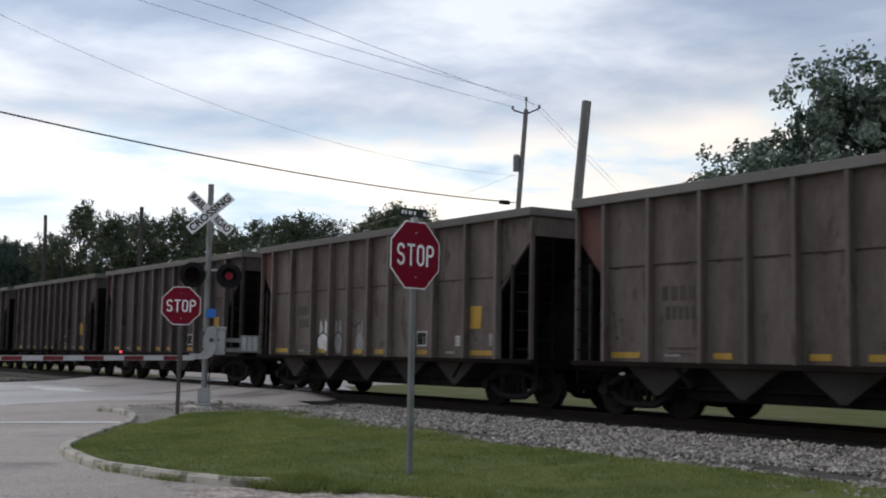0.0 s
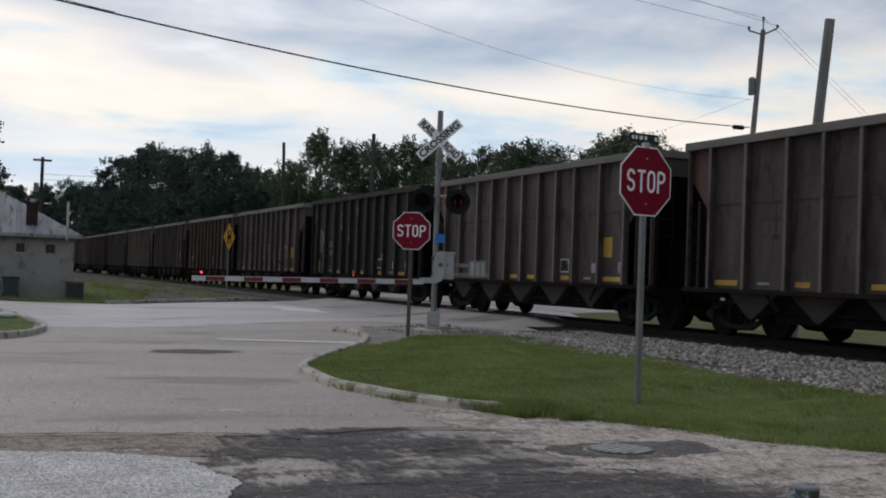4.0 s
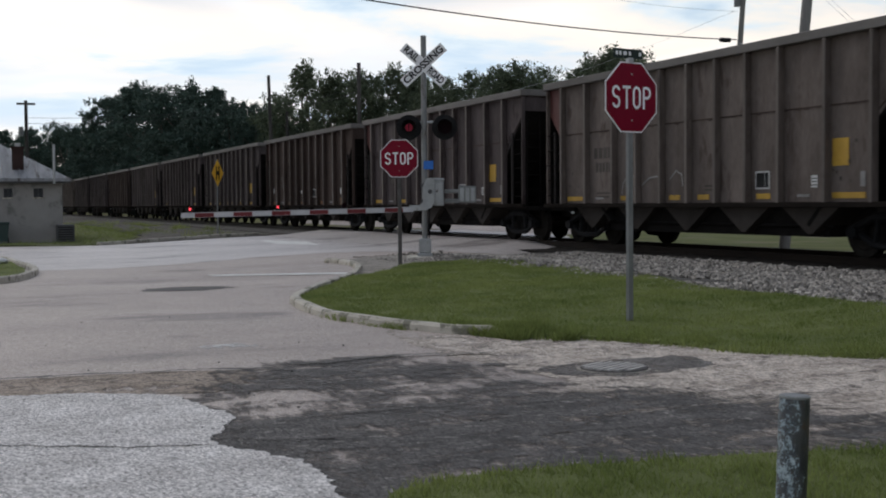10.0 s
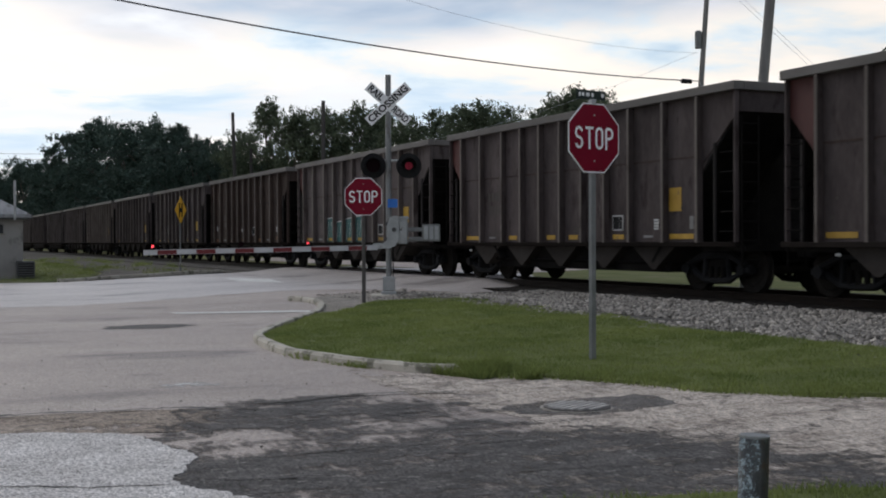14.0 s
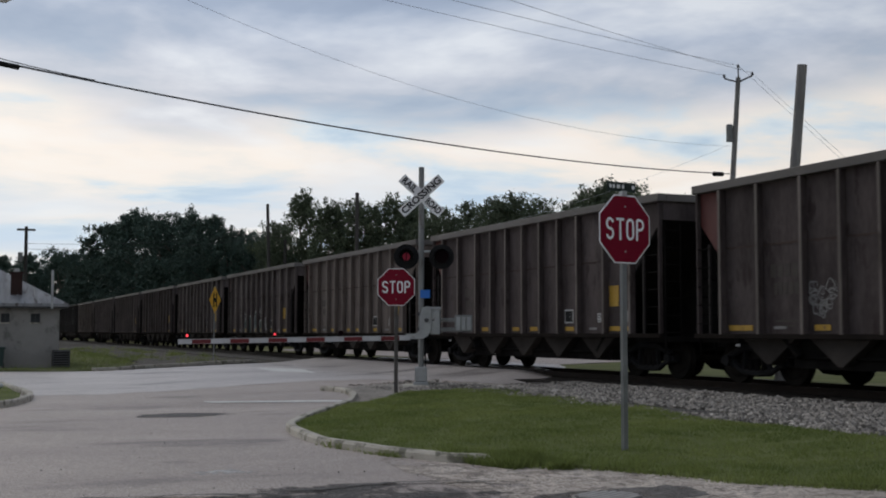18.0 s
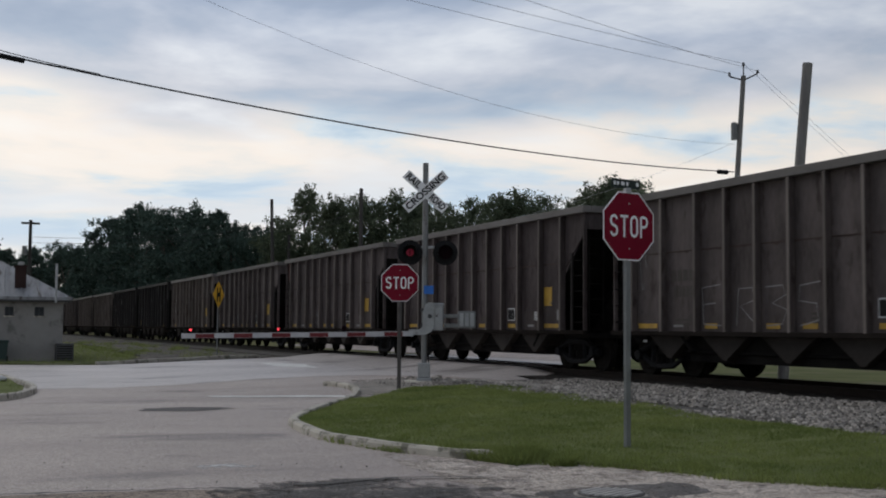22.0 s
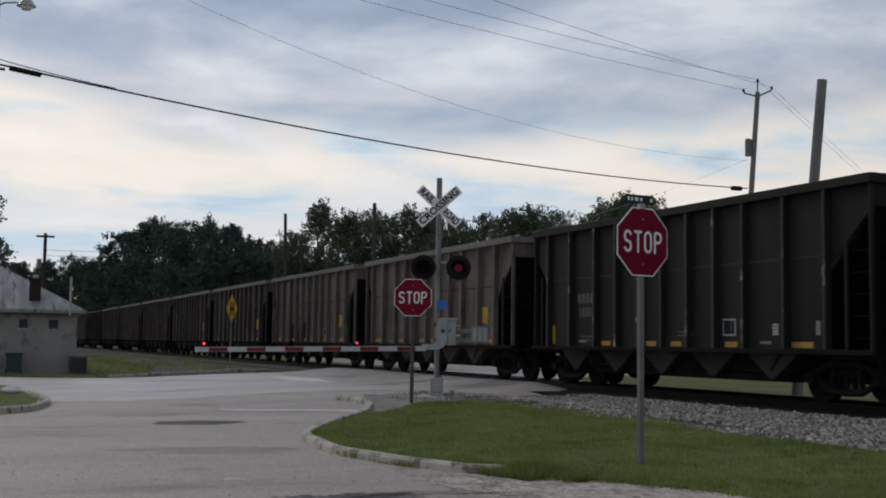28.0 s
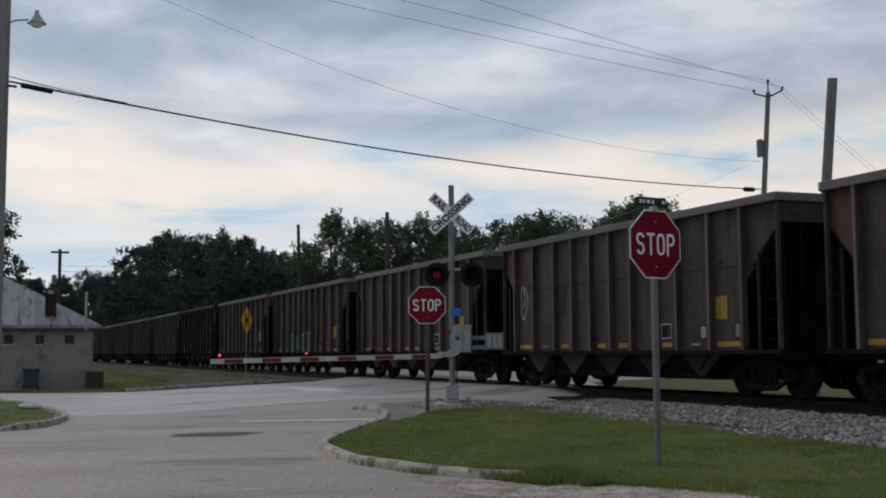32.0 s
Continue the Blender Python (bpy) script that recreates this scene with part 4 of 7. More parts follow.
def ballast():
    bm = bmesh.new()
    prof = [(9.6, -0.02), (10.6, 0.06), (12.0, 0.10), (13.4, 0.17), (14.3, 0.20), (17.8, 0.20), (18.6, 0.13), (19.8, -0.02)]
    xs = np.arange(-25.6, 40.1, 0.8)
    rows = []
    for y, h in prof:
        rows.append([bm.verts.new((x, y + 0.25 * noise.noise((x * 0.4, y, 3)), max(level(y), h if y > 11 else level(y) + h) + 0.03 * noise.noise((x, y, 1)))) for x in xs])
    for k, (a, b) in enumerate(zip(rows, rows[1:])):
        for i in range(len(xs) - 1):
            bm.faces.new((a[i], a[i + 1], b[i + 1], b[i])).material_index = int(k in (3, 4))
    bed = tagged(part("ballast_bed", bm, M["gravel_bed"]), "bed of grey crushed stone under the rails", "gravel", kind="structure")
    # second material: a darker bed from y 13.4 to 17.8
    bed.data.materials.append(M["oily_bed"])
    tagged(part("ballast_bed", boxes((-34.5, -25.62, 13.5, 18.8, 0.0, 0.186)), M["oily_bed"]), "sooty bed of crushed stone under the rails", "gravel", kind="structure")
    bm = boxes((-740, -47.5, 13.2, 19.0, 0.0, 0.19), (40.0, 480, 13.2, 19.0, 0.0, 0.19))
    tagged(part("ballast_bed", bm, M["gravel_bed"]), "bed of grey crushed stone under the rails", "gravel", kind="structure")
    # single stones
    rng = np.random.default_rng(7)
    base = np.array([(1, 0, 0), (-1, 0, 0), (0, 1, 0), (0, -1, 0), (0, 0, 1), (0, 0, -1)], float)
    tri = np.array([(0, 2, 4), (2, 1, 4), (1, 3, 4), (3, 0, 4), (2, 0, 5), (1, 2, 5), (3, 1, 5), (0, 3, 5)])
    n, extra = 40000, 2600
    x = rng.uniform(-25, 6, n)
    y = 9.5 + 4.5 * rng.random(n) ** 1.05
    x[:extra], y[:extra] = -25.0 + 1.9 * rng.normal(size=extra), 10.0 + 0.75 * rng.normal(size=extra)
    y += 0.35 * np.sin(x * 0.9) * ((y < 10.6) & (np.arange(n) >= extra))
    keep = (y > 9.1) & (x < 6) & (x > -27.2) & ((x > -18.5) | (rng.random(n) < 0.55) | (y > 12.2))
    x, y = x[keep], y[keep]
    n = len(x)
    h = np.interp(y, [p[0] for p in prof], [p[1] for p in prof])
    lv = np.array([level(v) for v in y])
    z = np.maximum(lv, np.where(y > 11, h, lv + h)) + 0.012
    size = rng.uniform(0.016, 0.056, n) * np.where(x < -22.5, 0.75, 1.0)
    v = base[None] * size[:, None, None] * rng.uniform(0.55, 1.3, (n, 6, 1))
    ax = rng.uniform(0, 2 * np.pi, n)
    c, s = np.cos(ax)[:, None], np.sin(ax)[:, None]
    vx, vy, vz = v[..., 0], v[..., 1] + 0.4 * v[..., 2], v[..., 2] * 0.8 - 0.4 * v[..., 1]
    v = np.stack([c * vx - s * vy + x[:, None], s * vx + c * vy + y[:, None], vz + z[:, None]], -1)
    f = tri[None] + 6 * np.arange(n)[:, None, None]
    me = bpy.data.meshes.new("ballast_stones")
    me.from_pydata(v.reshape(-1, 3).tolist(), [], f.reshape(-1, 3).tolist())
    me.materials.append(M["stone"])
    tagged(new("ballast_stones", me), "loose grey crushed stones along the track", "gravel", kind="stuff")


def pebbles():
    """Small loose stones strewn over the road."""
    rng = np.random.default_rng(19)
    base = np.array([(1, 0, 0), (-1, 0, 0), (0, 1, 0), (0, -1, 0), (0, 0, 1), (0, 0, -1)], float)
    tri = np.array([(0, 2, 4), (2, 1, 4), (1, 3, 4), (3, 0, 4), (2, 0, 5), (1, 2, 5), (3, 1, 5), (0, 3, 5)])
    n = 260
    x, y = rng.uniform(-17, -6, n), rng.uniform(-3, 5.2, n)
    keep = (y < 4.0) | (x > -11.5)
    x, y = x[keep], y[keep]
    n = len(x)
    v = base[None] * rng.uniform(0.004, 0.012, n)[:, None, None] * rng.uniform(0.6, 1.4, (n, 6, 1)) * np.array([1, 1, 0.7])
    v = v + np.stack([x, y, np.full(n, 0.016)], -1)[:, None]
    me = bpy.data.meshes.new("pebbles")
    me.from_pydata(v.reshape(-1, 3).tolist(), [], (tri[None] + 6 * np.arange(n)[:, None, None]).reshape(-1, 3).tolist())
    me.materials.append(M["pebble"])
    tagged(new("pebbles", me), "small loose stones strewn over the road", "gravel", kind="stuff")


TRACK_Y, RAIL_TOP, HALF_GAUGE = 16.05, 0.337, 0.755


def track():
    root = thing("railway_track", "railway track of dark rails on dark wooden ties", "railway track", kind="structure")
    for s in (-1, 1):
        y = TRACK_Y + s * HALF_GAUGE
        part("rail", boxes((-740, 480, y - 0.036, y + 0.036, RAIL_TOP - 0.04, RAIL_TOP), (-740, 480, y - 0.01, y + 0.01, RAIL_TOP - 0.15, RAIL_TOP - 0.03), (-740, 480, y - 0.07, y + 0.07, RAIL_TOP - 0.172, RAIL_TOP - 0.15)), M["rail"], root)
    first = None
    for k in range(-95, 40):
        x = k * 0.53
        if -47.5 < x < -31.0:
            continue
        j = random.uniform(-0.05, 0.05)
        if first is None:
            first = part("tie", boxes((-0.115, 0.115, -1.3, 1.3, -0.17, 0.0), bevel=0.012), M["tie"], root)
            first.matrix_basis = Matrix.Translation((x, TRACK_Y, RAIL_TOP - 0.165))
        else:
            again(first, root, m=pose(x, TRACK_Y + j, RAIL_TOP - 0.165 + random.uniform(-0.01, 0.01), 0, 0, random.uniform(-1.5, 1.5)))


ground()
islands()
ballast()
pebbles()
track()

# ---------------------------------------------------------------- coal train
CAR_LENGTH, BODY = 14.2, 12.82
# the posts stand unevenly, wider apart towards the ends
POSTS = [0.85, 2.03, 3.29, 4.31, 5.28, 6.28, 7.27, 8.25, 9.24, 10.50, 11.66]
CHUTES = (2.1, 4.07, 6.03, 7.98, 9.93)
FACE = -1.44


def wheelset(parent, x):
    bm = rods(((0, -0.95, 0), (0, 0.95, 0), 0.085), sides=10)
    for s in (-1, 1):
        y = s * HALF_GAUGE
        rod(bm, (0, y - 0.06, 0), (0, y + 0.06, 0), 0.457, 0.45, 28)
        rod(bm, (0, y - s * 0.07, 0), (0, y - s * 0.03, 0), 0.485, 0.485, 28)
        rod(bm, (0, y + s * 0.06, 0), (0, y + s * 0.085, 0), 0.34, 0.30, 24)
        rod(bm, (0, y + s * 0.06, 0), (0, y + s * 0.16, 0), 0.11, 0.10, 12)
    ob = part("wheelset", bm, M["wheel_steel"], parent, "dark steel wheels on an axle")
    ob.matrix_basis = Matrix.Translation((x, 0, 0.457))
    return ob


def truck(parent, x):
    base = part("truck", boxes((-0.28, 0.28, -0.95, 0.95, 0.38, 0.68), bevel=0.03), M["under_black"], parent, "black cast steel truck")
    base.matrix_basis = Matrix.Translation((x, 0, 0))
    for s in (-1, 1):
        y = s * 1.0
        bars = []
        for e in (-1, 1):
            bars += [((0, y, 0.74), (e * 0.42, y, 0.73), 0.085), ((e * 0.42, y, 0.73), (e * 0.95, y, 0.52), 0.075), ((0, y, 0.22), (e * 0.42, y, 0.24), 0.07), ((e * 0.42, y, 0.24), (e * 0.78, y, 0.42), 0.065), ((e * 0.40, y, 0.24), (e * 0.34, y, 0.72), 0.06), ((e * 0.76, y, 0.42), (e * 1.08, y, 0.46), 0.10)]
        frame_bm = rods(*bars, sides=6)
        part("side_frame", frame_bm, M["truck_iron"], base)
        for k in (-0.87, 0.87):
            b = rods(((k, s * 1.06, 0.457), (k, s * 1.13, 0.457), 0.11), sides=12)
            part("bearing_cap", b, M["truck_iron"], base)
        for k in (-0.2, 0, 0.2):
            part("spring", rods(((k, s * 1.0, 0.24), (k, s * 1.0, 0.5), 0.06), sides=8), M["under_black"], base)
    for k in (-0.87, 0.87):
        wheelset(base, k)
    return base


def hopper_car(style, label):
    """One open-top coal hopper; x from its rear end, y across, z from the rail."""
    car = thing("coal_hopper_car", label, "freight car", group="cars of the coal train")
    body = M["car_" + style]
    alike = {}
    for a, b in zip(POSTS, POSTS[1:]):
        w = round(b - a, 2)
        if w not in alike:
            bm = boxes((0, b - a, FACE, FACE + 0.03, 1.0, 2.70), (0, b - a, FACE - 0.008, FACE + 0.03, 2.70, 3.9))
            alike[w] = part("side_panel", bm, body, car)
            alike[w].matrix_basis = Matrix.Translation((a, 0, 0))
        else:
            again(alike[w], car, a)
    # sooty ragged line along the seam
    bm = bmesh.new()
    xs = np.linspace(POSTS[0], POSTS[-1], 150)
    up = [bm.verts.new((x, FACE - 0.0095, 2.715)) for x in xs]
    lo = [bm.verts.new((x, FACE - 0.0095, 2.685 - 0.05 * max(0.0, noise.noise((x * 5.1, 3, 1)) + 0.1))) for x in xs]
    for k in range(149):
        bm.faces.new((lo[k], lo[k + 1], up[k + 1], up[k]))
    part("seam_stain", bm, M["car_rust"] if style != "rust" else M["car_dark"], car)
    # the ends of the side, cut off along the slope of the floor
    rear, front = POSTS[0], POSTS[-1]
    part("end_panel", prism([(0.02, 3.26), (rear, 2.36), (rear, 3.9), (0.02, 3.9)], FACE, FACE + 0.03), M["red_patch"] if style != "dark" else body, car, "dull red painted end panel" if style != "dark" else "")
    part("end_panel", prism([(BODY - 0.02, 3.50), (front, 2.52), (front, 3.9), (BODY - 0.02, 3.9)], FACE, FACE + 0.03), body, car)
    part("far_side", prism([(0.02, 3.26), (rear, 2.36), (rear, 1.0), (front, 1.0), (front, 2.52), (BODY - 0.02, 3.50), (BODY - 0.02, 3.9), (0.02, 3.9)], 1.45, 1.49), body, car)
    post = None
    for x in POSTS:
        if post is None:
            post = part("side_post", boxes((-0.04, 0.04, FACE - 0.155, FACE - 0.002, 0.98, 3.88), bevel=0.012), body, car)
            # outer faces paler than the sides: the light on them put into the colour
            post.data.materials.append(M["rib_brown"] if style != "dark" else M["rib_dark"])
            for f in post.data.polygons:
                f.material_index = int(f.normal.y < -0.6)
            post.matrix_basis = Matrix.Translation((x, 0, 0))
        else:
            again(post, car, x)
    for y in (FACE - 0.10, 1.46):
        for x in (0.0, BODY - 0.055):
            part("corner_post", boxes((x, x + 0.055, y, y + 0.10, 0.95, 3.9), bevel=0.01), body, car)
        for x, top in ((0.40, 2.80), (BODY - 0.68, 2.92)):
            part("end_stay", boxes((x, x + 0.05, y + 0.01, y + 0.06, 1.0, top)), M["car_dark"], car)
    part("top_chord", boxes((-0.06, BODY + 0.06, FACE - 0.16, FACE + 0.07, 3.88, 4.05), (-0.06, BODY + 0.06, 1.42, 1.58, 3.88, 4.05), (-0.06, 0.1, FACE + 0.07, 1.42, 3.88, 4.05), (BODY - 0.1, BODY + 0.06, FACE + 0.07, 1.42, 3.88, 4.05), bevel=0.012), M["rim_grey"] if style != "dark" else M["car_dark"], car, "dusty grey top chord")
    for y in (FACE - 0.15, 1.47):
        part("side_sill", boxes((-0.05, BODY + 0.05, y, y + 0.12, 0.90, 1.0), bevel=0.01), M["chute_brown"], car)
    for s, x0 in ((1, 0.0), (-1, BODY)):
        high = 3.24 if s == 1 else 3.48
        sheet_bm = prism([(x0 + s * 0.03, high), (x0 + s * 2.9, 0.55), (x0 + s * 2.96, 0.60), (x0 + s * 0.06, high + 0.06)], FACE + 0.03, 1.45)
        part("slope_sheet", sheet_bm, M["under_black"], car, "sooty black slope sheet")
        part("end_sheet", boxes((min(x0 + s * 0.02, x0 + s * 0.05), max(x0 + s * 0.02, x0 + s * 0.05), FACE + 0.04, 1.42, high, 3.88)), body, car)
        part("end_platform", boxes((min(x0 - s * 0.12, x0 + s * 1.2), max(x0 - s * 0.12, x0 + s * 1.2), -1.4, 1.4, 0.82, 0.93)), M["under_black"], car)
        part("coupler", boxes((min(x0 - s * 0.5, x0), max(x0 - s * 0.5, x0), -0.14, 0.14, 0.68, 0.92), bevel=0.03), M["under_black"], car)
        # ladder near black: the dim open bay is put into its colour
        lad = bmesh.new()
        for y in (FACE + 0.02, FACE + 0.42):
            rod(lad, (x0 - s * 0.05, y, 0.55), (x0 - s * 0.05, y, 3.4), 0.018, sides=6)
        for k in range(8):
            rod(lad, (x0 - s * 0.05, FACE + 0.02, 0.65 + 0.37 * k), (x0 - s * 0.05, FACE + 0.42, 0.65 + 0.37 * k), 0.014, sides=6)
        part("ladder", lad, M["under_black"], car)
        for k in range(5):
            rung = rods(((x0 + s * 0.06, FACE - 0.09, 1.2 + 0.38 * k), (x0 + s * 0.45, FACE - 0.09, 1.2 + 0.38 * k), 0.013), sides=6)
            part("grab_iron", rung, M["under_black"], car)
        # added near-black plate: closes the view through, like shade in the open bay
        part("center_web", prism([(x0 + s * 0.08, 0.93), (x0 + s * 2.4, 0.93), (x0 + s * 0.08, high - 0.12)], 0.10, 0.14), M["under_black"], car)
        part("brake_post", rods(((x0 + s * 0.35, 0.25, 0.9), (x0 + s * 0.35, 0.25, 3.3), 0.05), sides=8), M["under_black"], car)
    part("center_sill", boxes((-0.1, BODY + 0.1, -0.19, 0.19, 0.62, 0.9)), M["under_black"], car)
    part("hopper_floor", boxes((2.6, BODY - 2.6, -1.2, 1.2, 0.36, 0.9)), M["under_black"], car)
    chute = None
    for x in CHUTES:
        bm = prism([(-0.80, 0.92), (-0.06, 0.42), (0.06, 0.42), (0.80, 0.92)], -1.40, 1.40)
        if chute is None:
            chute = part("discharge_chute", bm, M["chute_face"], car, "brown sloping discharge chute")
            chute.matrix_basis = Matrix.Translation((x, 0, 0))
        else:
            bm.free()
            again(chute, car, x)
    part("brake_pipe", rods(((2.4, -1.25, 0.56), (BODY - 2.4, -1.25, 0.56), 0.03), sides=6), M["under_black"], car)
    truck(car, 1.25)
    truck(car, BODY - 1.25)
    part("release_tag", boxes((1.22, 1.36, FACE - 0.06, FACE - 0.04, 0.75, 0.80), bevel=0.01), M["white_paint"], car, "small pale tag")
    y = FACE - 0.012
    if style in ("brown", "grey", "tan"):
        for a, b in ((0.95, 1.70), (3.48, 3.90), (5.47, 5.87), (6.52, 6.92), (8.45, 8.87), (10.58, 11.40)):
            part("reflector_bar", boxes((a, b, y, FACE + 0.001, 1.06, 1.165)), M["yellow_paint"], car, "yellow reflector bar")
        part("placard", boxes((10.58, 10.99, y, FACE + 0.001, 1.63, 2.11)), M["yellow_paint"], car, "faded yellow square")
        for k, (a, c) in enumerate(((10.62, 1.56), (10.70, 1.52), (11.02, 1.70), (11.10, 1.98), (11.18, 2.05), (10.80, 1.40), (11.05, 1.36), (1.0, 1.86), (1.22, 1.74), (1.45, 1.55), (1.52, 1.40), (1.10, 1.42))):
            part("rust_spot", disc_xz(a, c, 0.022 + 0.01 * (k % 3), y - 0.003), M["faded_mark"], car)
    elif style == "rust":
        for a, b, c, d in ((0.90, 1.24, 1.02, 1.16), (3.48, 3.94, 1.03, 1.12), (5.56, 5.93, 1.06, 1.14), (8.36, 8.92, 1.05, 1.17), (11.0, 11.46, 1.02, 1.27)):
            part("reflector_bar", boxes((a, b, y, FACE + 0.001, c, d)), M["old_orange"], car, "faded orange reflector bar")
        for a, b, c, d in ((0.99, 1.13, 1.55, 1.77), (5.54, 5.73, 1.50, 1.63), (11.03, 11.19, 1.44, 1.66)):
            part("data_plate", boxes((a, b, y, FACE + 0.001, c, d)), M["white_paint"], car, "small white plate")
    else:
        for a, b in ((3.48, 3.88), (5.5, 5.9), (6.5, 6.9), (8.5, 8.9), (10.6, 11.2)):
            part("reflector_bar", boxes((a, b, y, FACE + 0.001, 1.02, 1.13)), M["yellow_paint"], car, "yellow reflector bar")
        part("reflector_bar", boxes((0.93, 1.06, y, FACE + 0.001, 1.05, 1.52)), M["yellow_paint"], car, "yellow upright plate")
    px, pz = (7.33, 1.33) if style == "rust" else (8.43, 1.25)
    part("data_panel", boxes((px, px + 0.42, y, FACE + 0.001, pz, pz + 0.34)), M["white_paint"], car, "white-framed black data panel")
    for a, b in ((px + 0.03, px + 0.28), (px + 0.295, px + 0.39)):
        part("data_field", boxes((a, b, y - 0.004, y - 0.001, pz + 0.03, pz + 0.31)), M["black"], car)
    if style != "rust":
        plate = part("data_plate", boxes((10.03, 10.19, y, FACE + 0.001, 1.26, 1.48)), M["white_paint"], car, "small white plate")
        for k in range(3):
            part("lettering_bar", boxes((10.045, 10.175, y - 0.003, y - 0.001, 1.295 + 0.06 * k, 1.315 + 0.06 * k)), M["steel_dark"], plate)
        part("data_plate", boxes((11.28, 11.40, y, FACE + 0.001, 1.26, 1.52)), M["spray_faint"], car, "worn pale plate")
    for a, b in ((2.34, 2.70), (9.64, 9.98)):
        part("data_plate", boxes((a, b, y, FACE + 0.001, 1.09, 1.14)), M["spray_faint"], car, "worn pale dash")
    mark = M["faded_mark"] if style != "dark" else M["faded_pale"]
    for k in range(4):
        part("lettering_bar", boxes((2.27 + 0.21 * k, 2.42 + 0.21 * k, y + 0.006, FACE + 0.001, 2.06, 2.31)), mark, car)
    for k in range(5):
        part("lettering_bar", boxes((2.36 + 0.15 * k, 2.46 + 0.15 * k, y + 0.006, FACE + 0.001, 1.73, 1.96)), mark, car)
    for z, w in ((1.22, 0.7), (1.13, 0.55)):
        part("lettering_bar", boxes((2.4, 2.4 + w, y + 0.006, FACE + 0.001, z, z + 0.035)), mark, car)
    for z in (1.32, 1.24):
        part("lettering_bar", boxes((6.75, 7.35, y + 0.006, FACE + 0.001, z, z + 0.035)), mark, car)
    return car


def disc_xz(x, z, r, y):
    bm = bmesh.new()
    bm.faces.new([bm.verts.new((x + r * (1 + 0.3 * math.sin(3 * k + x)) * math.cos(k * math.pi / 4), y, z + r * math.sin(k * math.pi / 4))) for k in range(8)])
    return bm


def loop(cx, cz, rx, rz, wob=0.15, seed=0, n=22, turns=1.0):
    out = []
    for i in range(n + 1):
        a = 2 * math.pi * turns * i / n
        k = 1 + wob * noise.noise((math.cos(a) * 1.3 + seed, math.sin(a) * 1.3, seed * 2.1))
        out.append((cx + rx * k * math.cos(a), cz + rz * k * math.sin(a)))
    return out


def scribble(x0, x1, z0, z1, seed, n=14):
    r = random.Random(seed)
    return [(x0 + (x1 - x0) * (i / n) + r.uniform(-0.12, 0.12), (z0 if i % 2 else z1) + r.uniform(-0.12, 0.12)) for i in range(n + 1)]


def plate_of(points, y):
    bm = bmesh.new()
    bm.faces.new([bm.verts.new((x, y, z)) for x, z in points])
    return bm


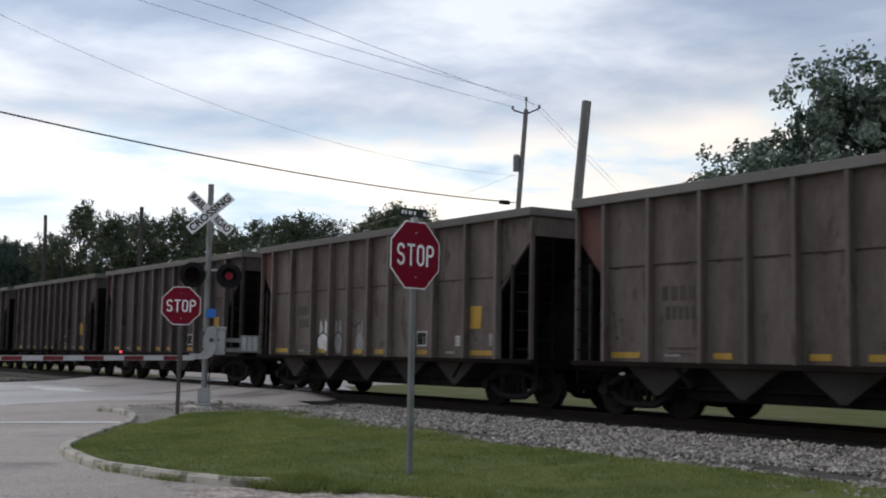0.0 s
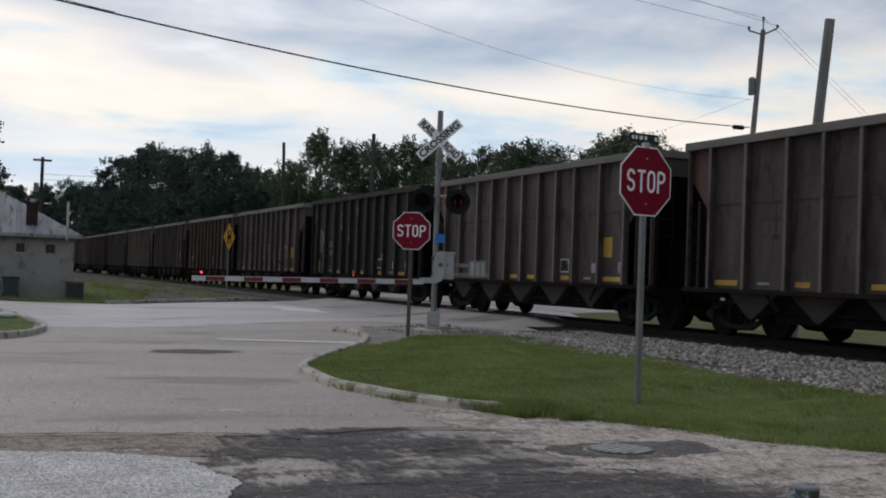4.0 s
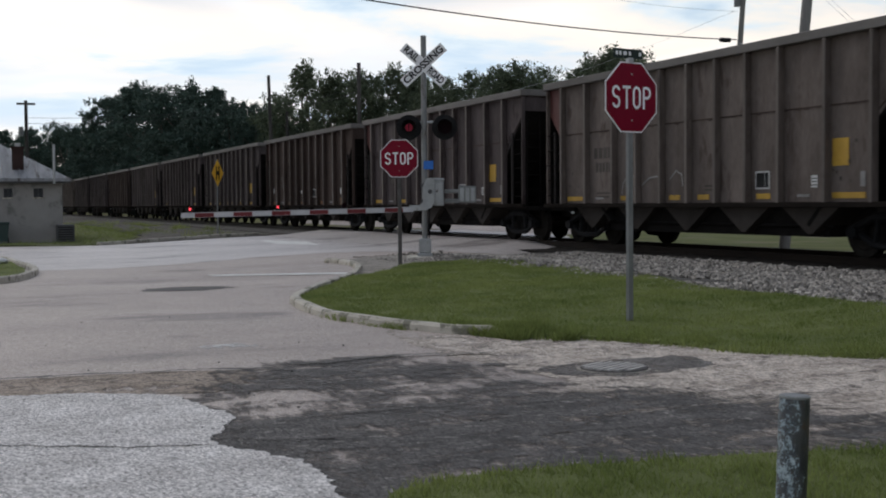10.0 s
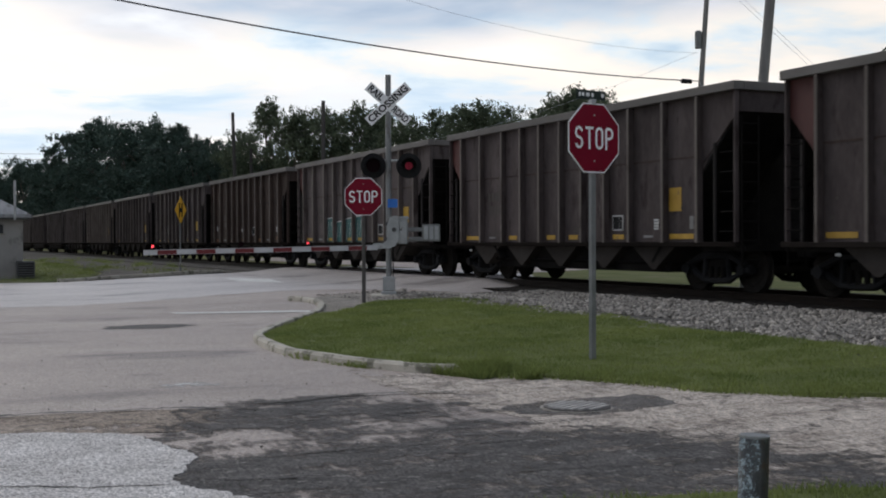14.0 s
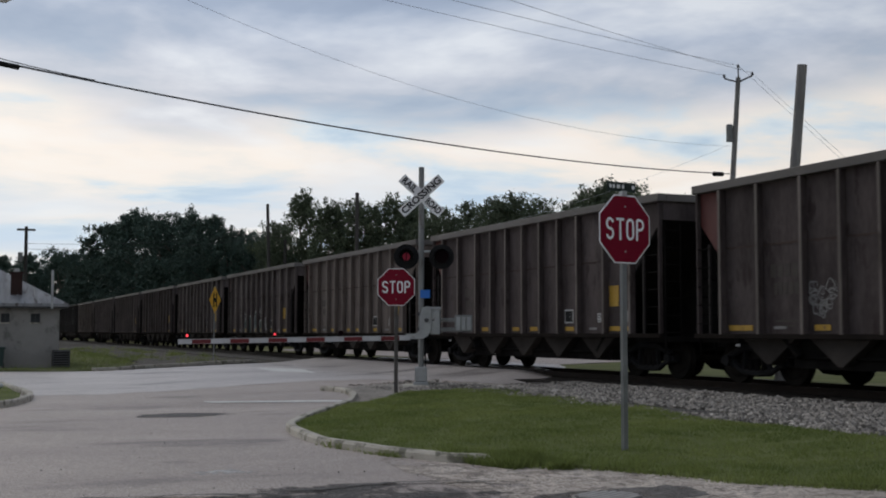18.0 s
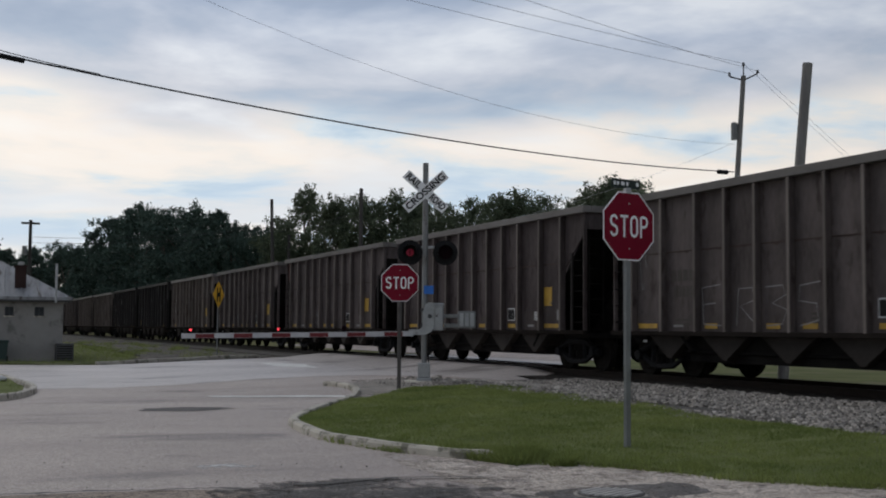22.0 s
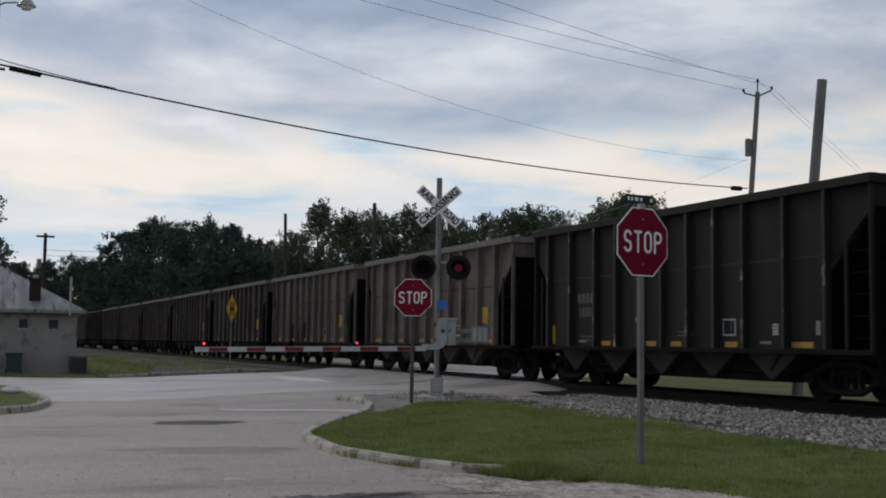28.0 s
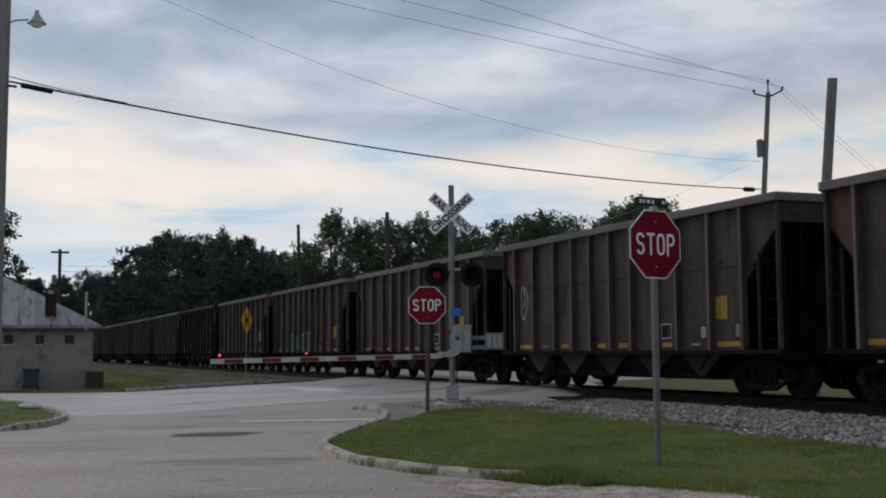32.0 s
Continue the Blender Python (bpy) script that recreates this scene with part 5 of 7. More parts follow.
def graffiti(car, kind):
    """Sprayed shapes on the side of a car; none of them can be read."""
    y, line = FACE - 0.012, []
    mat, width = M["spray_white"], 0.04
    if kind == "outline":
        line, width = [loop(1.25, 2.34, 0.20, 0.44, 0.6, 3), [(1.25, 2.68), (1.33, 2.4), (1.2, 2.2)]], 0.03
    elif kind == "bunny":
        for cx, w, fill in ((3.80, 0.30, "spray_white"), (4.62, 0.22, "spray_faint"), (5.75, 0.20, "spray_faint")):
            part("sprayed_fill", plate_of(loop(cx, 1.30, w, 0.25, 0.25, cx)[:-1], y + 0.004), M[fill], car)
            for e in (-1, 1):
                part("sprayed_fill", plate_of(loop(cx + e * 0.45 * w, 1.70, 0.26 * w, 0.20, 0.3, cx + e)[:-1], y + 0.0035), M[fill], car)
        mat, width = M["spray_black"], 0.03
        line = [loop(3.80, 1.30, 0.33, 0.28, 0.25, 3.8), loop(4.62, 1.30, 0.24, 0.27, 0.25, 4.62), loop(4.15, 1.75, 0.12, 0.14, 0.4, 3), [(5.0, 1.75), (5.3, 1.85), (5.5, 1.7), (5.8, 1.88)]]
    elif kind == "shield":
        for cx in (4.68, 5.02):
            part("sprayed_fill", plate_of(loop(cx, 1.42, 0.16, 0.36, 0.1, cx)[:-1], y + 0.004), M["spray_faint"], car)
        mat, width = M["spray_black"], 0.028
        line = [loop(4.68, 1.42, 0.17, 0.38, 0.1, 4.68), loop(5.02, 1.42, 0.17, 0.38, 0.1, 5.02), [(4.50, 1.42), (4.75, 1.52), (5.18, 1.44)]]
        for stroke in (scribble(3.72, 4.2, 1.38, 1.62, 71, 12), scribble(3.75, 4.15, 1.28, 1.45, 72, 9)):
            part("sprayed_line", strokes([stroke], 0.025, y - 0.004), M["spray_faint"], car, "sprayed line")
    elif kind == "figure":
        mat, width = M["spray_faint"], 0.022
        line = [loop(4.53, 1.64, 0.07, 0.11, 0.3, 2), loop(4.60, 1.55, 0.05, 0.08, 0.3, 4), [(4.58, 1.50), (4.72, 1.36), (4.62, 1.24), (4.78, 1.18), (4.90, 1.28), (4.76, 1.33), (4.5, 1.3)], [(4.45, 1.28), (4.6, 1.12), (4.75, 1.2), (4.85, 1.04)], [(4.42, 1.6), (4.5, 1.5), (4.62, 1.36)]]
    elif kind == "tomb":
        part("sprayed_fill", plate_of([(4.45, 1.04), (4.45, 1.40), (4.60, 1.56), (4.82, 1.60), (5.05, 1.50), (5.12, 1.30), (5.12, 1.04)], y + 0.004), M["faded_mark"], car)
        mat, width = M["spray_faint"], 0.022
        line = [[(4.46, 1.42), (4.62, 1.58), (4.80, 1.62), (4.86, 1.50)], [(4.95, 1.5), (5.1, 1.36), (5.12, 1.06)]]
    elif kind == "nines":
        width = 0.028
        for i, x in enumerate((3.39, 4.41, 5.38)):
            u = 0.02 * i
            line += [[(x, 1.65), (x + 0.10, 1.72 + u), (x + 0.13, 1.5), (x + 0.03, 1.38), (x + 0.02, 1.22), (x + 0.12, 1.18), (x + 0.17, 1.32)], [(x + 0.28, 1.82 + u), (x + 0.20, 1.52), (x + 0.25, 1.35), (x + 0.42, 1.55 + u), (x + 0.50, 1.83 + u), (x + 0.40, 1.90 + u), (x + 0.30, 1.68), (x + 0.34, 1.35), (x + 0.52, 1.18)], loop(x + 0.26, 1.30, 0.07, 0.10, 0.2, x)]
    elif kind == "arch":
        mat = M["spray_faint"]
        line, width = [[(3.55, 1.2), (3.6, 1.45), (3.8, 1.62), (4.1, 1.6), (4.25, 1.45)], [(4.4, 1.4), (4.7, 1.55), (5.0, 1.58), (5.3, 1.5)], [(5.5, 1.5), (5.75, 1.68), (5.95, 1.6), (6.0, 1.35)]], 0.04
    elif kind == "ears":
        line = [loop(3.85, 1.25, 0.28, 0.3, 0.2, 1), loop(3.72, 1.75, 0.07, 0.28), loop(4.0, 1.8, 0.07, 0.3)]
        mat, width = M["spray_faint"], 0.022
    elif kind == "scrawl":
        mat, width = M["spray_faint"], 0.02
        r = random.Random(77)
        line = [loop(3.4 + 0.62 * r.random(), 1.40 + 0.46 * r.random(), r.uniform(0.05, 0.13), r.uniform(0.05, 0.12), 0.5, i, 12, 0.9) for i in range(20)]
    elif kind == "thin":
        mat, width = M["spray_faint"], 0.024
        line = [[(3.45, 1.15), (3.40, 1.90), (4.0, 1.95)], [(3.42, 1.55), (3.85, 1.58)], [(3.45, 1.15), (4.05, 1.12)]]
        line += [[(4.55, 1.12), (4.62, 1.85), (5.05, 1.86), (5.12, 1.62), (4.68, 1.50), (5.18, 1.12)], [(5.45, 1.86), (5.95, 1.88), (6.05, 1.70), (5.65, 1.55), (6.08, 1.42), (5.95, 1.15), (5.50, 1.12)], [(7.0, 1.92), (6.45, 1.86), (6.42, 1.58), (6.9, 1.52), (6.95, 1.22), (6.45, 1.12)]]
        line += [loop(1.17, 2.42, 0.12, 0.44, 0.4, 8, 22, 0.8)]
    elif kind == "pink":
        mat, width = M["spray_pink"], 0.05
        for k in range(2):
            x = 5.38 + 1.03 * k
            for j in range(6):
                line.append(scribble(x, x + 0.62, 2.28 - 0.13 * j, 2.16 - 0.13 * j, 50 + 7 * k + j, 7))
        line += [loop(7.60, 1.62, 0.07, 0.17, 0.2, 2), [(7.52, 1.75), (7.56, 1.45), (7.53, 1.2)], [(7.55, 1.95), (7.75, 2.08), (7.82, 2.0)]]
        line += [loop(8.66, 1.90, 0.28, 0.27, 0.15, 3, 18, 0.85), loop(8.66, 1.88, 0.13, 0.14, 0.2, 5, 14, 0.9), [(8.80, 2.0), (8.82, 1.78), (8.92, 1.74)]]
        line += [[(9.95, 2.05), (9.82, 2.14), (9.66, 2.05), (9.60, 1.85), (9.68, 1.68), (9.90, 1.70)], loop(9.55, 2.15, 0.10, 0.06, 0.3, 7)]
    elif kind == "green":
        width = 0.05
        shapes = [[(3.45, 1.02), (3.31, 1.51), (3.82, 1.79), (3.99, 1.79), (3.93, 1.02)], [(3.95, 1.02), (4.03, 1.76), (4.20, 1.78), (4.32, 1.4), (4.35, 1.78), (4.92, 1.86), (4.90, 1.02)], [(4.92, 1.02), (4.94, 1.85), (5.42, 1.84), (5.45, 1.02)]]
        shapes += [[(5.40, 1.05), (5.44, 1.60), (5.50, 1.99), (5.76, 2.06), (5.97, 1.89), (5.76, 1.51), (6.03, 1.51), (6.30, 1.45), (6.25, 1.02)], [(6.27, 1.02), (6.33, 1.47), (6.60, 1.60), (6.89, 1.60), (7.00, 1.40), (7.02, 1.02)]]
        for i, s in enumerate(shapes):
            part("sprayed_fill", plate_of(s, y + 0.004 - 0.0006 * i), M["spray_green"], car)
            line.append(s)
        line += [[(5.40, 1.05), (5.56, 1.23), (5.94, 1.19), (6.02, 1.05)], [(6.33, 1.47), (6.48, 1.30), (6.60, 1.02)], scribble(6.30, 7.0, 1.82, 2.15, 31, 10), scribble(7.32, 7.95, 1.45, 1.80, 32, 9), scribble(7.40, 7.98, 1.08, 1.42, 35, 9), scribble(2.66, 3.0, 1.55, 1.78, 36, 6), scribble(3.05, 3.5, 1.80, 2.0, 33, 7)]
    elif kind in ("teal", "black"):
        fill = M["spray_" + kind]
        x = 3.1 if kind != "black" else 3.26
        for i, top in enumerate((1.86, 1.72, 1.82, 1.88)):
            step = 1.02 if kind == "teal" else 0.65
            a, b = x + i * step, x + i * step + step * 1.05
            shape = [(a + 0.05, 1.02), (a, 1.02 + (top - 1) * 0.55), (a + 0.14, top), (b - 0.2, top + 0.05), (b - 0.06, 1.45), (b - 0.12, 1.02)]
            part("sprayed_fill", plate_of(shape, y + 0.004 - 0.0006 * i), fill, car)
            line.append(shape[1:] if i % 2 else shape[:-1])
            if kind == "teal":
                line.append([(a + 0.25 * step, 1.08), (a + 0.35 * step, top - 0.1), (a + 0.5 * step, 1.2), (a + 0.68 * step, top - 0.12)])
        if kind == "black":
            mat, width = M["spray_faint"], 0.02
    elif kind == "marks":
        mat, width = M["spray_white"], 0.035
        line = [scribble(5.5, 8.2, 1.15, 1.6, 41, 18), [(10.9, 1.1), (10.9, 1.9)]]
    for stroke in line:
        part("sprayed_line", strokes([stroke], width, y - 0.004), mat, car, "sprayed line")


STYLE = {19: "tan", 20: "grey", 21: "grey", 23: "grey", 24: "grey", 0: "tan", 1: "tan", 15: "grey", 6: "dark", 8: "rust", 10: "tan", 12: "rust", 16: "rust", 25: "tan", 26: "dark", 27: "dark", 28: "tan", 29: "tan", 35: "dark", 41: "dark"}
SPRAY = {-1: "marks", 1: "bunny", 6: "outline", 7: "pink", 9: "nines", 10: "arch", 15: "teal", 17: "scrawl", 20: "green", 21: "thin", 23: "figure", 24: "shield", 25: "outline", 26: "marks", 28: "ears", 29: "black", 30: "tomb", 31: "outline", 33: "teal", 36: "marks", 39: "green"}
LABELS = {
    "brown": "dusty brown steel coal hopper car with ribbed sides on the rails",
    "grey": "dusty grey-brown steel coal hopper car with ribbed sides on the rails",
    "tan": "pale tan-brown steel coal hopper car with ribbed sides on the rails",
    "dark": "nearly black steel coal hopper car with ribbed sides on the rails",
    "rust": "reddish brown steel coal hopper car with ribbed sides on the rails",
}


def train_at(t):
    """Where the rear end of car 0 stands along the track."""
    return -17.598 + 13.2033 * t + 0.000318 * t * t + 0.0000956 * t ** 3 + float(np.interp(t, (0, 2, 6, 8, 12, 14, 18, 24, 30, 32), (-0.03, -0.08, -0.12, -0.1, -0.06, 0.0, -0.02, 0.02, 0.02, -0.04)))


def train():
    masters = {}
    cars = {}
    for k in range(-2, 49):
        style = STYLE.get(k, "brown")
        if style not in masters:
            masters[style] = car = hopper_car(style, LABELS[style])
        else:
            car = None
        cars[k] = (style, car)
    out = {}
    for k, (style, car) in cars.items():
        out[k] = car if car is not None else copy_thing(masters[style], Matrix())
    for k, car in out.items():
        if k in SPRAY:
            graffiti(car, SPRAY[k])
            car["label"] = car["label"].replace(" with ribbed sides on the rails", " with ribs and sprayed graffiti")
        car.matrix_basis = Matrix.Translation((train_at(0) - CAR_LENGTH * k, TRACK_Y, RAIL_TOP))
    return out


CARS = train()

# ---------------------------------------------------------------- signs and the crossing signal


def octagon(bm, r, y0, y1):
    pts = [(r * math.cos(math.pi / 8 + k * math.pi / 4), r * math.sin(math.pi / 8 + k * math.pi / 4)) for k in range(8)]
    f = bm.faces.new([bm.verts.new((x, y0, z)) for x, z in pts])
    g = bmesh.ops.extrude_face_region(bm, geom=[f])
    for v in g["geom"]:
        if isinstance(v, bmesh.types.BMVert):
            v.co.y = y1
    return bm


UPRIGHT = pose(0, 0, 0, 90, 0, 0)


def stop_sign(at, post_top, centre, post_mat, label, lean=0.0):
    sign = thing("stop_sign", label, "stop sign", at, "stop signs")
    post = bmesh.new()
    ring = [(-0.04, 0.046), (-0.03, 0.046), (-0.024, 0.018), (0.024, 0.018), (0.03, 0.046), (0.04, 0.046), (0.032, 0.010), (-0.032, 0.010)]
    low, high = [[post.verts.new((x, y, z)) for x, y in ring] for z in (-0.25, post_top)]
    post.faces.new(low)
    post.faces.new(high)
    for k in range(8):
        post.faces.new((low[k], low[(k + 1) % 8], high[(k + 1) % 8], high[k]))
    part("post", post, post_mat, sign, "steel channel post")
    r = 0.381 / math.cos(math.pi / 8)
    plate = part("sign_plate", octagon(bmesh.new(), r, 0.0, 0.006), M["sign_white"], sign, "white-edged red octagon plate")
    plate.matrix_basis = Matrix.Translation((0, 0, centre))
    part("red_field", octagon(bmesh.new(), r - 0.016, -0.003, 0.002), M["sign_red"], plate)
    w, h, u = 0.092, 0.216, -0.228
    arc = lambda cx, cz, rx, rz, a0, a1: [(cx + rx * math.cos(math.radians(a)), cz + rz * math.sin(math.radians(a))) for a in np.linspace(a0, a1, 14)]
    rounded = arc(u + 0.304, h / 4, w / 2, h / 4, 0, 180) + arc(u + 0.304, -h / 4, w / 2, h / 4, 180, 360)
    glyphs = [[arc(u, h / 4, w / 2, h / 4, 15, 270) + arc(u, -h / 4, w / 2, h / 4, 90, -165)[1:]], [[(u + 0.095, h / 2), (u + 0.213, h / 2)], [(u + 0.154, h / 2), (u + 0.154, -h / 2 - 0.016)]], [rounded + rounded[:1]], [[(u + 0.408, -h / 2 - 0.016), (u + 0.408, h / 2)], [(u + 0.408, h / 2)] + arc(u + 0.456, h / 4, w / 2, h / 4, 90, -90) + [(u + 0.408, 0.0)]]]
    for g in glyphs:
        part("lettering", strokes(g, 0.030, -0.006), M["sign_white"], plate)
    for z in (-0.25, 0.25):
        part("bolt", rods(((0, -0.012, z), (0, 0.02, z), 0.009), sides=8), M["galvanised"], plate)
    return sign


near_sign = stop_sign(pose(-11.38, 7.05, 0.05, 0, 0, 102), 2.80, 2.45, M["post_grey"], "red and white stop sign on a grey steel post")
street = part("street_name_blade", boxes((-0.24, 0.19, 0.02, 0.03, 2.872, 2.975), bevel=0.003), M["sign_green"], near_sign, "dark green street name blade")
part("blade_bracket", boxes((-0.035, 0.035, 0.0, 0.05, 2.78, 2.88)), M["galvanised"], near_sign)
for a, b in ((-0.21, -0.18), (-0.16, -0.13), (-0.10, -0.05), (-0.02, 0.01), (0.13, 0.165)):
    part("lettering_bar", boxes((a, b, 0.015, 0.019, 2.905, 2.945)), M["sign_white"], street)
stop_sign(pose(-22.9, 8.72, 0.17, 0, 0, 66), 2.48, 2.11, M["post_dark"], "red and white stop sign beside the crossing signal")


def disc(x, z, r, y0, y1, sides=24):
    return rods(((x, y0, z), (x, y1, z), r), sides=sides)


def crossing_signal():
    sig = thing("crossing_signal", "silver crossing signal with crossbuck, red lights and lowered gate arm", "crossing signal", pose(-25.2, 10.2, 0.13, 0, 0, 68))
    part("mast", rods(((0, 0, 0.3), (0, 0, 4.99), 0.064), sides=16), M["mast_grey"], sig, "grey steel mast")
    part("base", boxes((-0.17, 0.17, -0.17, 0.17, -0.1, 0.12), (-0.14, 0.14, -0.14, 0.14, 0.12, 0.45), bevel=0.02), M["silver_paint"], sig)
    part("foundation", boxes((-0.42, 0.42, -0.42, 0.42, -0.3, 0.05), bevel=0.03), M["concrete"], sig)
    for s, y, words in ((1, -0.075, "CROSSING"), (-1, -0.068, "RAIL  ROAD")):
        blade = part("crossbuck_blade", boxes((-0.61, 0.61, -0.002, 0.002, -0.114, 0.114)), M["sign_white"], sig, "white crossbuck blade with black letters")
        blade.matrix_basis = pose(0, y, 4.33, 0, -42 * s, 0)
        for text, u, wide in (((words, 0.0, 1.12),) if s == 1 else (("RAIL", -0.37, 0.40), ("ROAD", 0.36, 0.42))):
            letters(text, 0.215, M["black"], blade, Matrix.Translation((u, -0.006, 0)) @ UPRIGHT, 1.0, 0.006, fit=wide)
    part("cross_arm", rods(((-0.36, 0.02, 3.06), (0.48, 0.02, 3.06), 0.028), sides=10), M["silver_paint"], sig)
    flaps = []
    for x in (-0.34, 0.46):
        head = part("light_head", disc(x, 2.94, 0.285, -0.035, -0.025, 28), M["black"], sig, "round black signal light head")
        part("housing", rods(((x, -0.03, 2.94), (x, 0.16, 2.94), 0.16, 0.10), sides=20), M["black"], head)
        hood = bmesh.new()
        ring = [(math.cos(a), math.sin(a)) for a in np.linspace(-0.35, math.pi + 0.35, 18)]
        for (a0, b0), (a1, b1) in zip(ring, ring[1:]):
            q = [hood.verts.new(p) for p in ((x + 0.165 * a0, -0.03, 2.94 + 0.165 * b0), (x + 0.165 * a1, -0.03, 2.94 + 0.165 * b1), (x + 0.165 * a1, -0.30, 2.94 + 0.165 * b1), (x + 0.165 * a0, -0.30, 2.94 + 0.165 * b0))]
            hood.faces.new(q)
        part("hood", hood, M["black"], head)
        part("lens", disc(x, 2.94, 0.085, -0.045, -0.036), M["lens_lit"], head, "red lens")
        # added disc: the lens glows all the time, this covers it between flashes
        flap = part("shutter", disc(0, 0, 0.152, -0.002, 0.002), M["lens_off"], head, "added dark disc that hides the lit lens between flashes")
        flap.matrix_basis = Matrix.Translation((x, -0.2, 2.94))
        flaps.append((flap, (x, -0.2, 2.94)))
    part("notice", boxes((-0.02, 0.20, -0.085, -0.075, 2.0, 2.19)), M["sign_blue"], sig, "small blue notice")
    box = part("gate_machine", boxes((0.20, 0.43, -0.16, 0.20, 1.18, 1.79), (0.18, 0.45, -0.17, 0.21, 1.73, 1.80), bevel=0.02), M["silver_paint"], sig, "grey gate machine box")
    part("hatch", boxes((0.23, 0.40, -0.172, -0.161, 1.26, 1.68), bevel=0.004), M["silver_paint"], box)
    part("latch", disc(0.27, 1.5, 0.02, -0.185, -0.172, 10), M["steel_dark"], box)
    part("mounting_bracket", boxes((-0.09, 0.20, -0.09, 0.09, 1.25, 1.33), (-0.09, 0.20, -0.09, 0.09, 1.60, 1.68), bevel=0.01), M["steel_dark"], sig)
    weight = part("counterweight", boxes((0.44, 0.80, -0.02, 0.06, 1.46, 1.55), (0.44, 1.16, 0.0, 0.08, 1.24, 1.34), (0.76, 1.16, -0.04, 0.12, 1.24, 1.62), bevel=0.01), M["post_grey"], sig, "grey counterweight")
    for x in (0.84, 0.96, 1.08):
        part("weight_plate", boxes((x - 0.045, x + 0.045, -0.055, -0.04, 1.28, 1.58), bevel=0.004), M["silver_paint"], weight)
    elbow = [(-0.35, 1.20), (-0.12, 1.20), (-0.04, 1.27), (-0.03, 1.62), (0.03, 1.78), (0.12, 1.81), (0.22, 1.80), (0.22, 1.28), (0.16, 1.15), (0.02, 1.08), (-0.35, 1.08)]
    part("arm_bracket", prism(elbow, -0.23, -0.19), M["silver_paint"], sig, "curved grey arm bracket")
    part("pivot", disc(0.12, 1.5, 0.05, -0.25, -0.23, 16), M["steel_dark"], sig)
    arm = part("gate_arm", boxes((-5.35, -0.25, -0.01, 0.01, -0.056, 0.056)), M["arm_white"], sig, "red and white striped gate arm")
    arm.matrix_basis = pose(0, -0.21, 1.11, 0, -1.0, 6.5)
    for k in range(6):
        a = -5.05 + 0.83 * k
        part("stripe", boxes((a, a + 0.41, -0.014, 0.014, -0.050, 0.042)), M["arm_red"], arm, "red stripe")
    for k, x in enumerate((-5.15, -3.25, -1.8)):
        lamp = part("arm_lamp", boxes((x - 0.05, x + 0.05, -0.03, 0.05, 0.062, 0.10), bevel=0.006), M["black"], arm, "small gate lamp")
        part("arm_lens", disc(x, 0.13, 0.028, -0.03, 0.0, 16), M["arm_lamp_lit"], lamp, "red lens")
        if k:
            flap = part("shutter", disc(0, 0, 0.055, -0.002, 0.002, 16), M["lens_off"], lamp)
            # the same added disc before the steadily glowing gate lens
            flap.matrix_basis = Matrix.Translation((x, -0.09, 0.135))
            flaps.append((flap, (x, -0.09, 0.135)))
    part("cable", rods(((0.10, 0.05, 0.4), (0.10, 0.05, 1.2), 0.015), sides=6), M["black"], sig)
    return flaps


FLAPS = crossing_signal()


def diamond_sign():
    sign = thing("warning_sign", "yellow diamond warning sign with a black symbol on a post", "road sign", pose(-47.65, 10.4, 0.14, 0, 0, 143))
    part("post", boxes((-0.03, 0.03, 0.01, 0.04, -0.2, 3.05)), M["post_grey"], sign)
    d = 0.54
    part("sign_plate", prism([(0, 2.50 - d), (d, 2.50), (0, 2.50 + d), (-d, 2.50)], 0.0, 0.006), M["sign_yellow"], sign)
    part("symbol", boxes((-0.17, -0.07, -0.004, 0.0, 2.22, 2.78), (0.07, 0.17, -0.004, 0.0, 2.22, 2.78), (-0.17, 0.17, -0.0035, 0.0, 2.42, 2.58)), M["black"], sign)


diamond_sign()


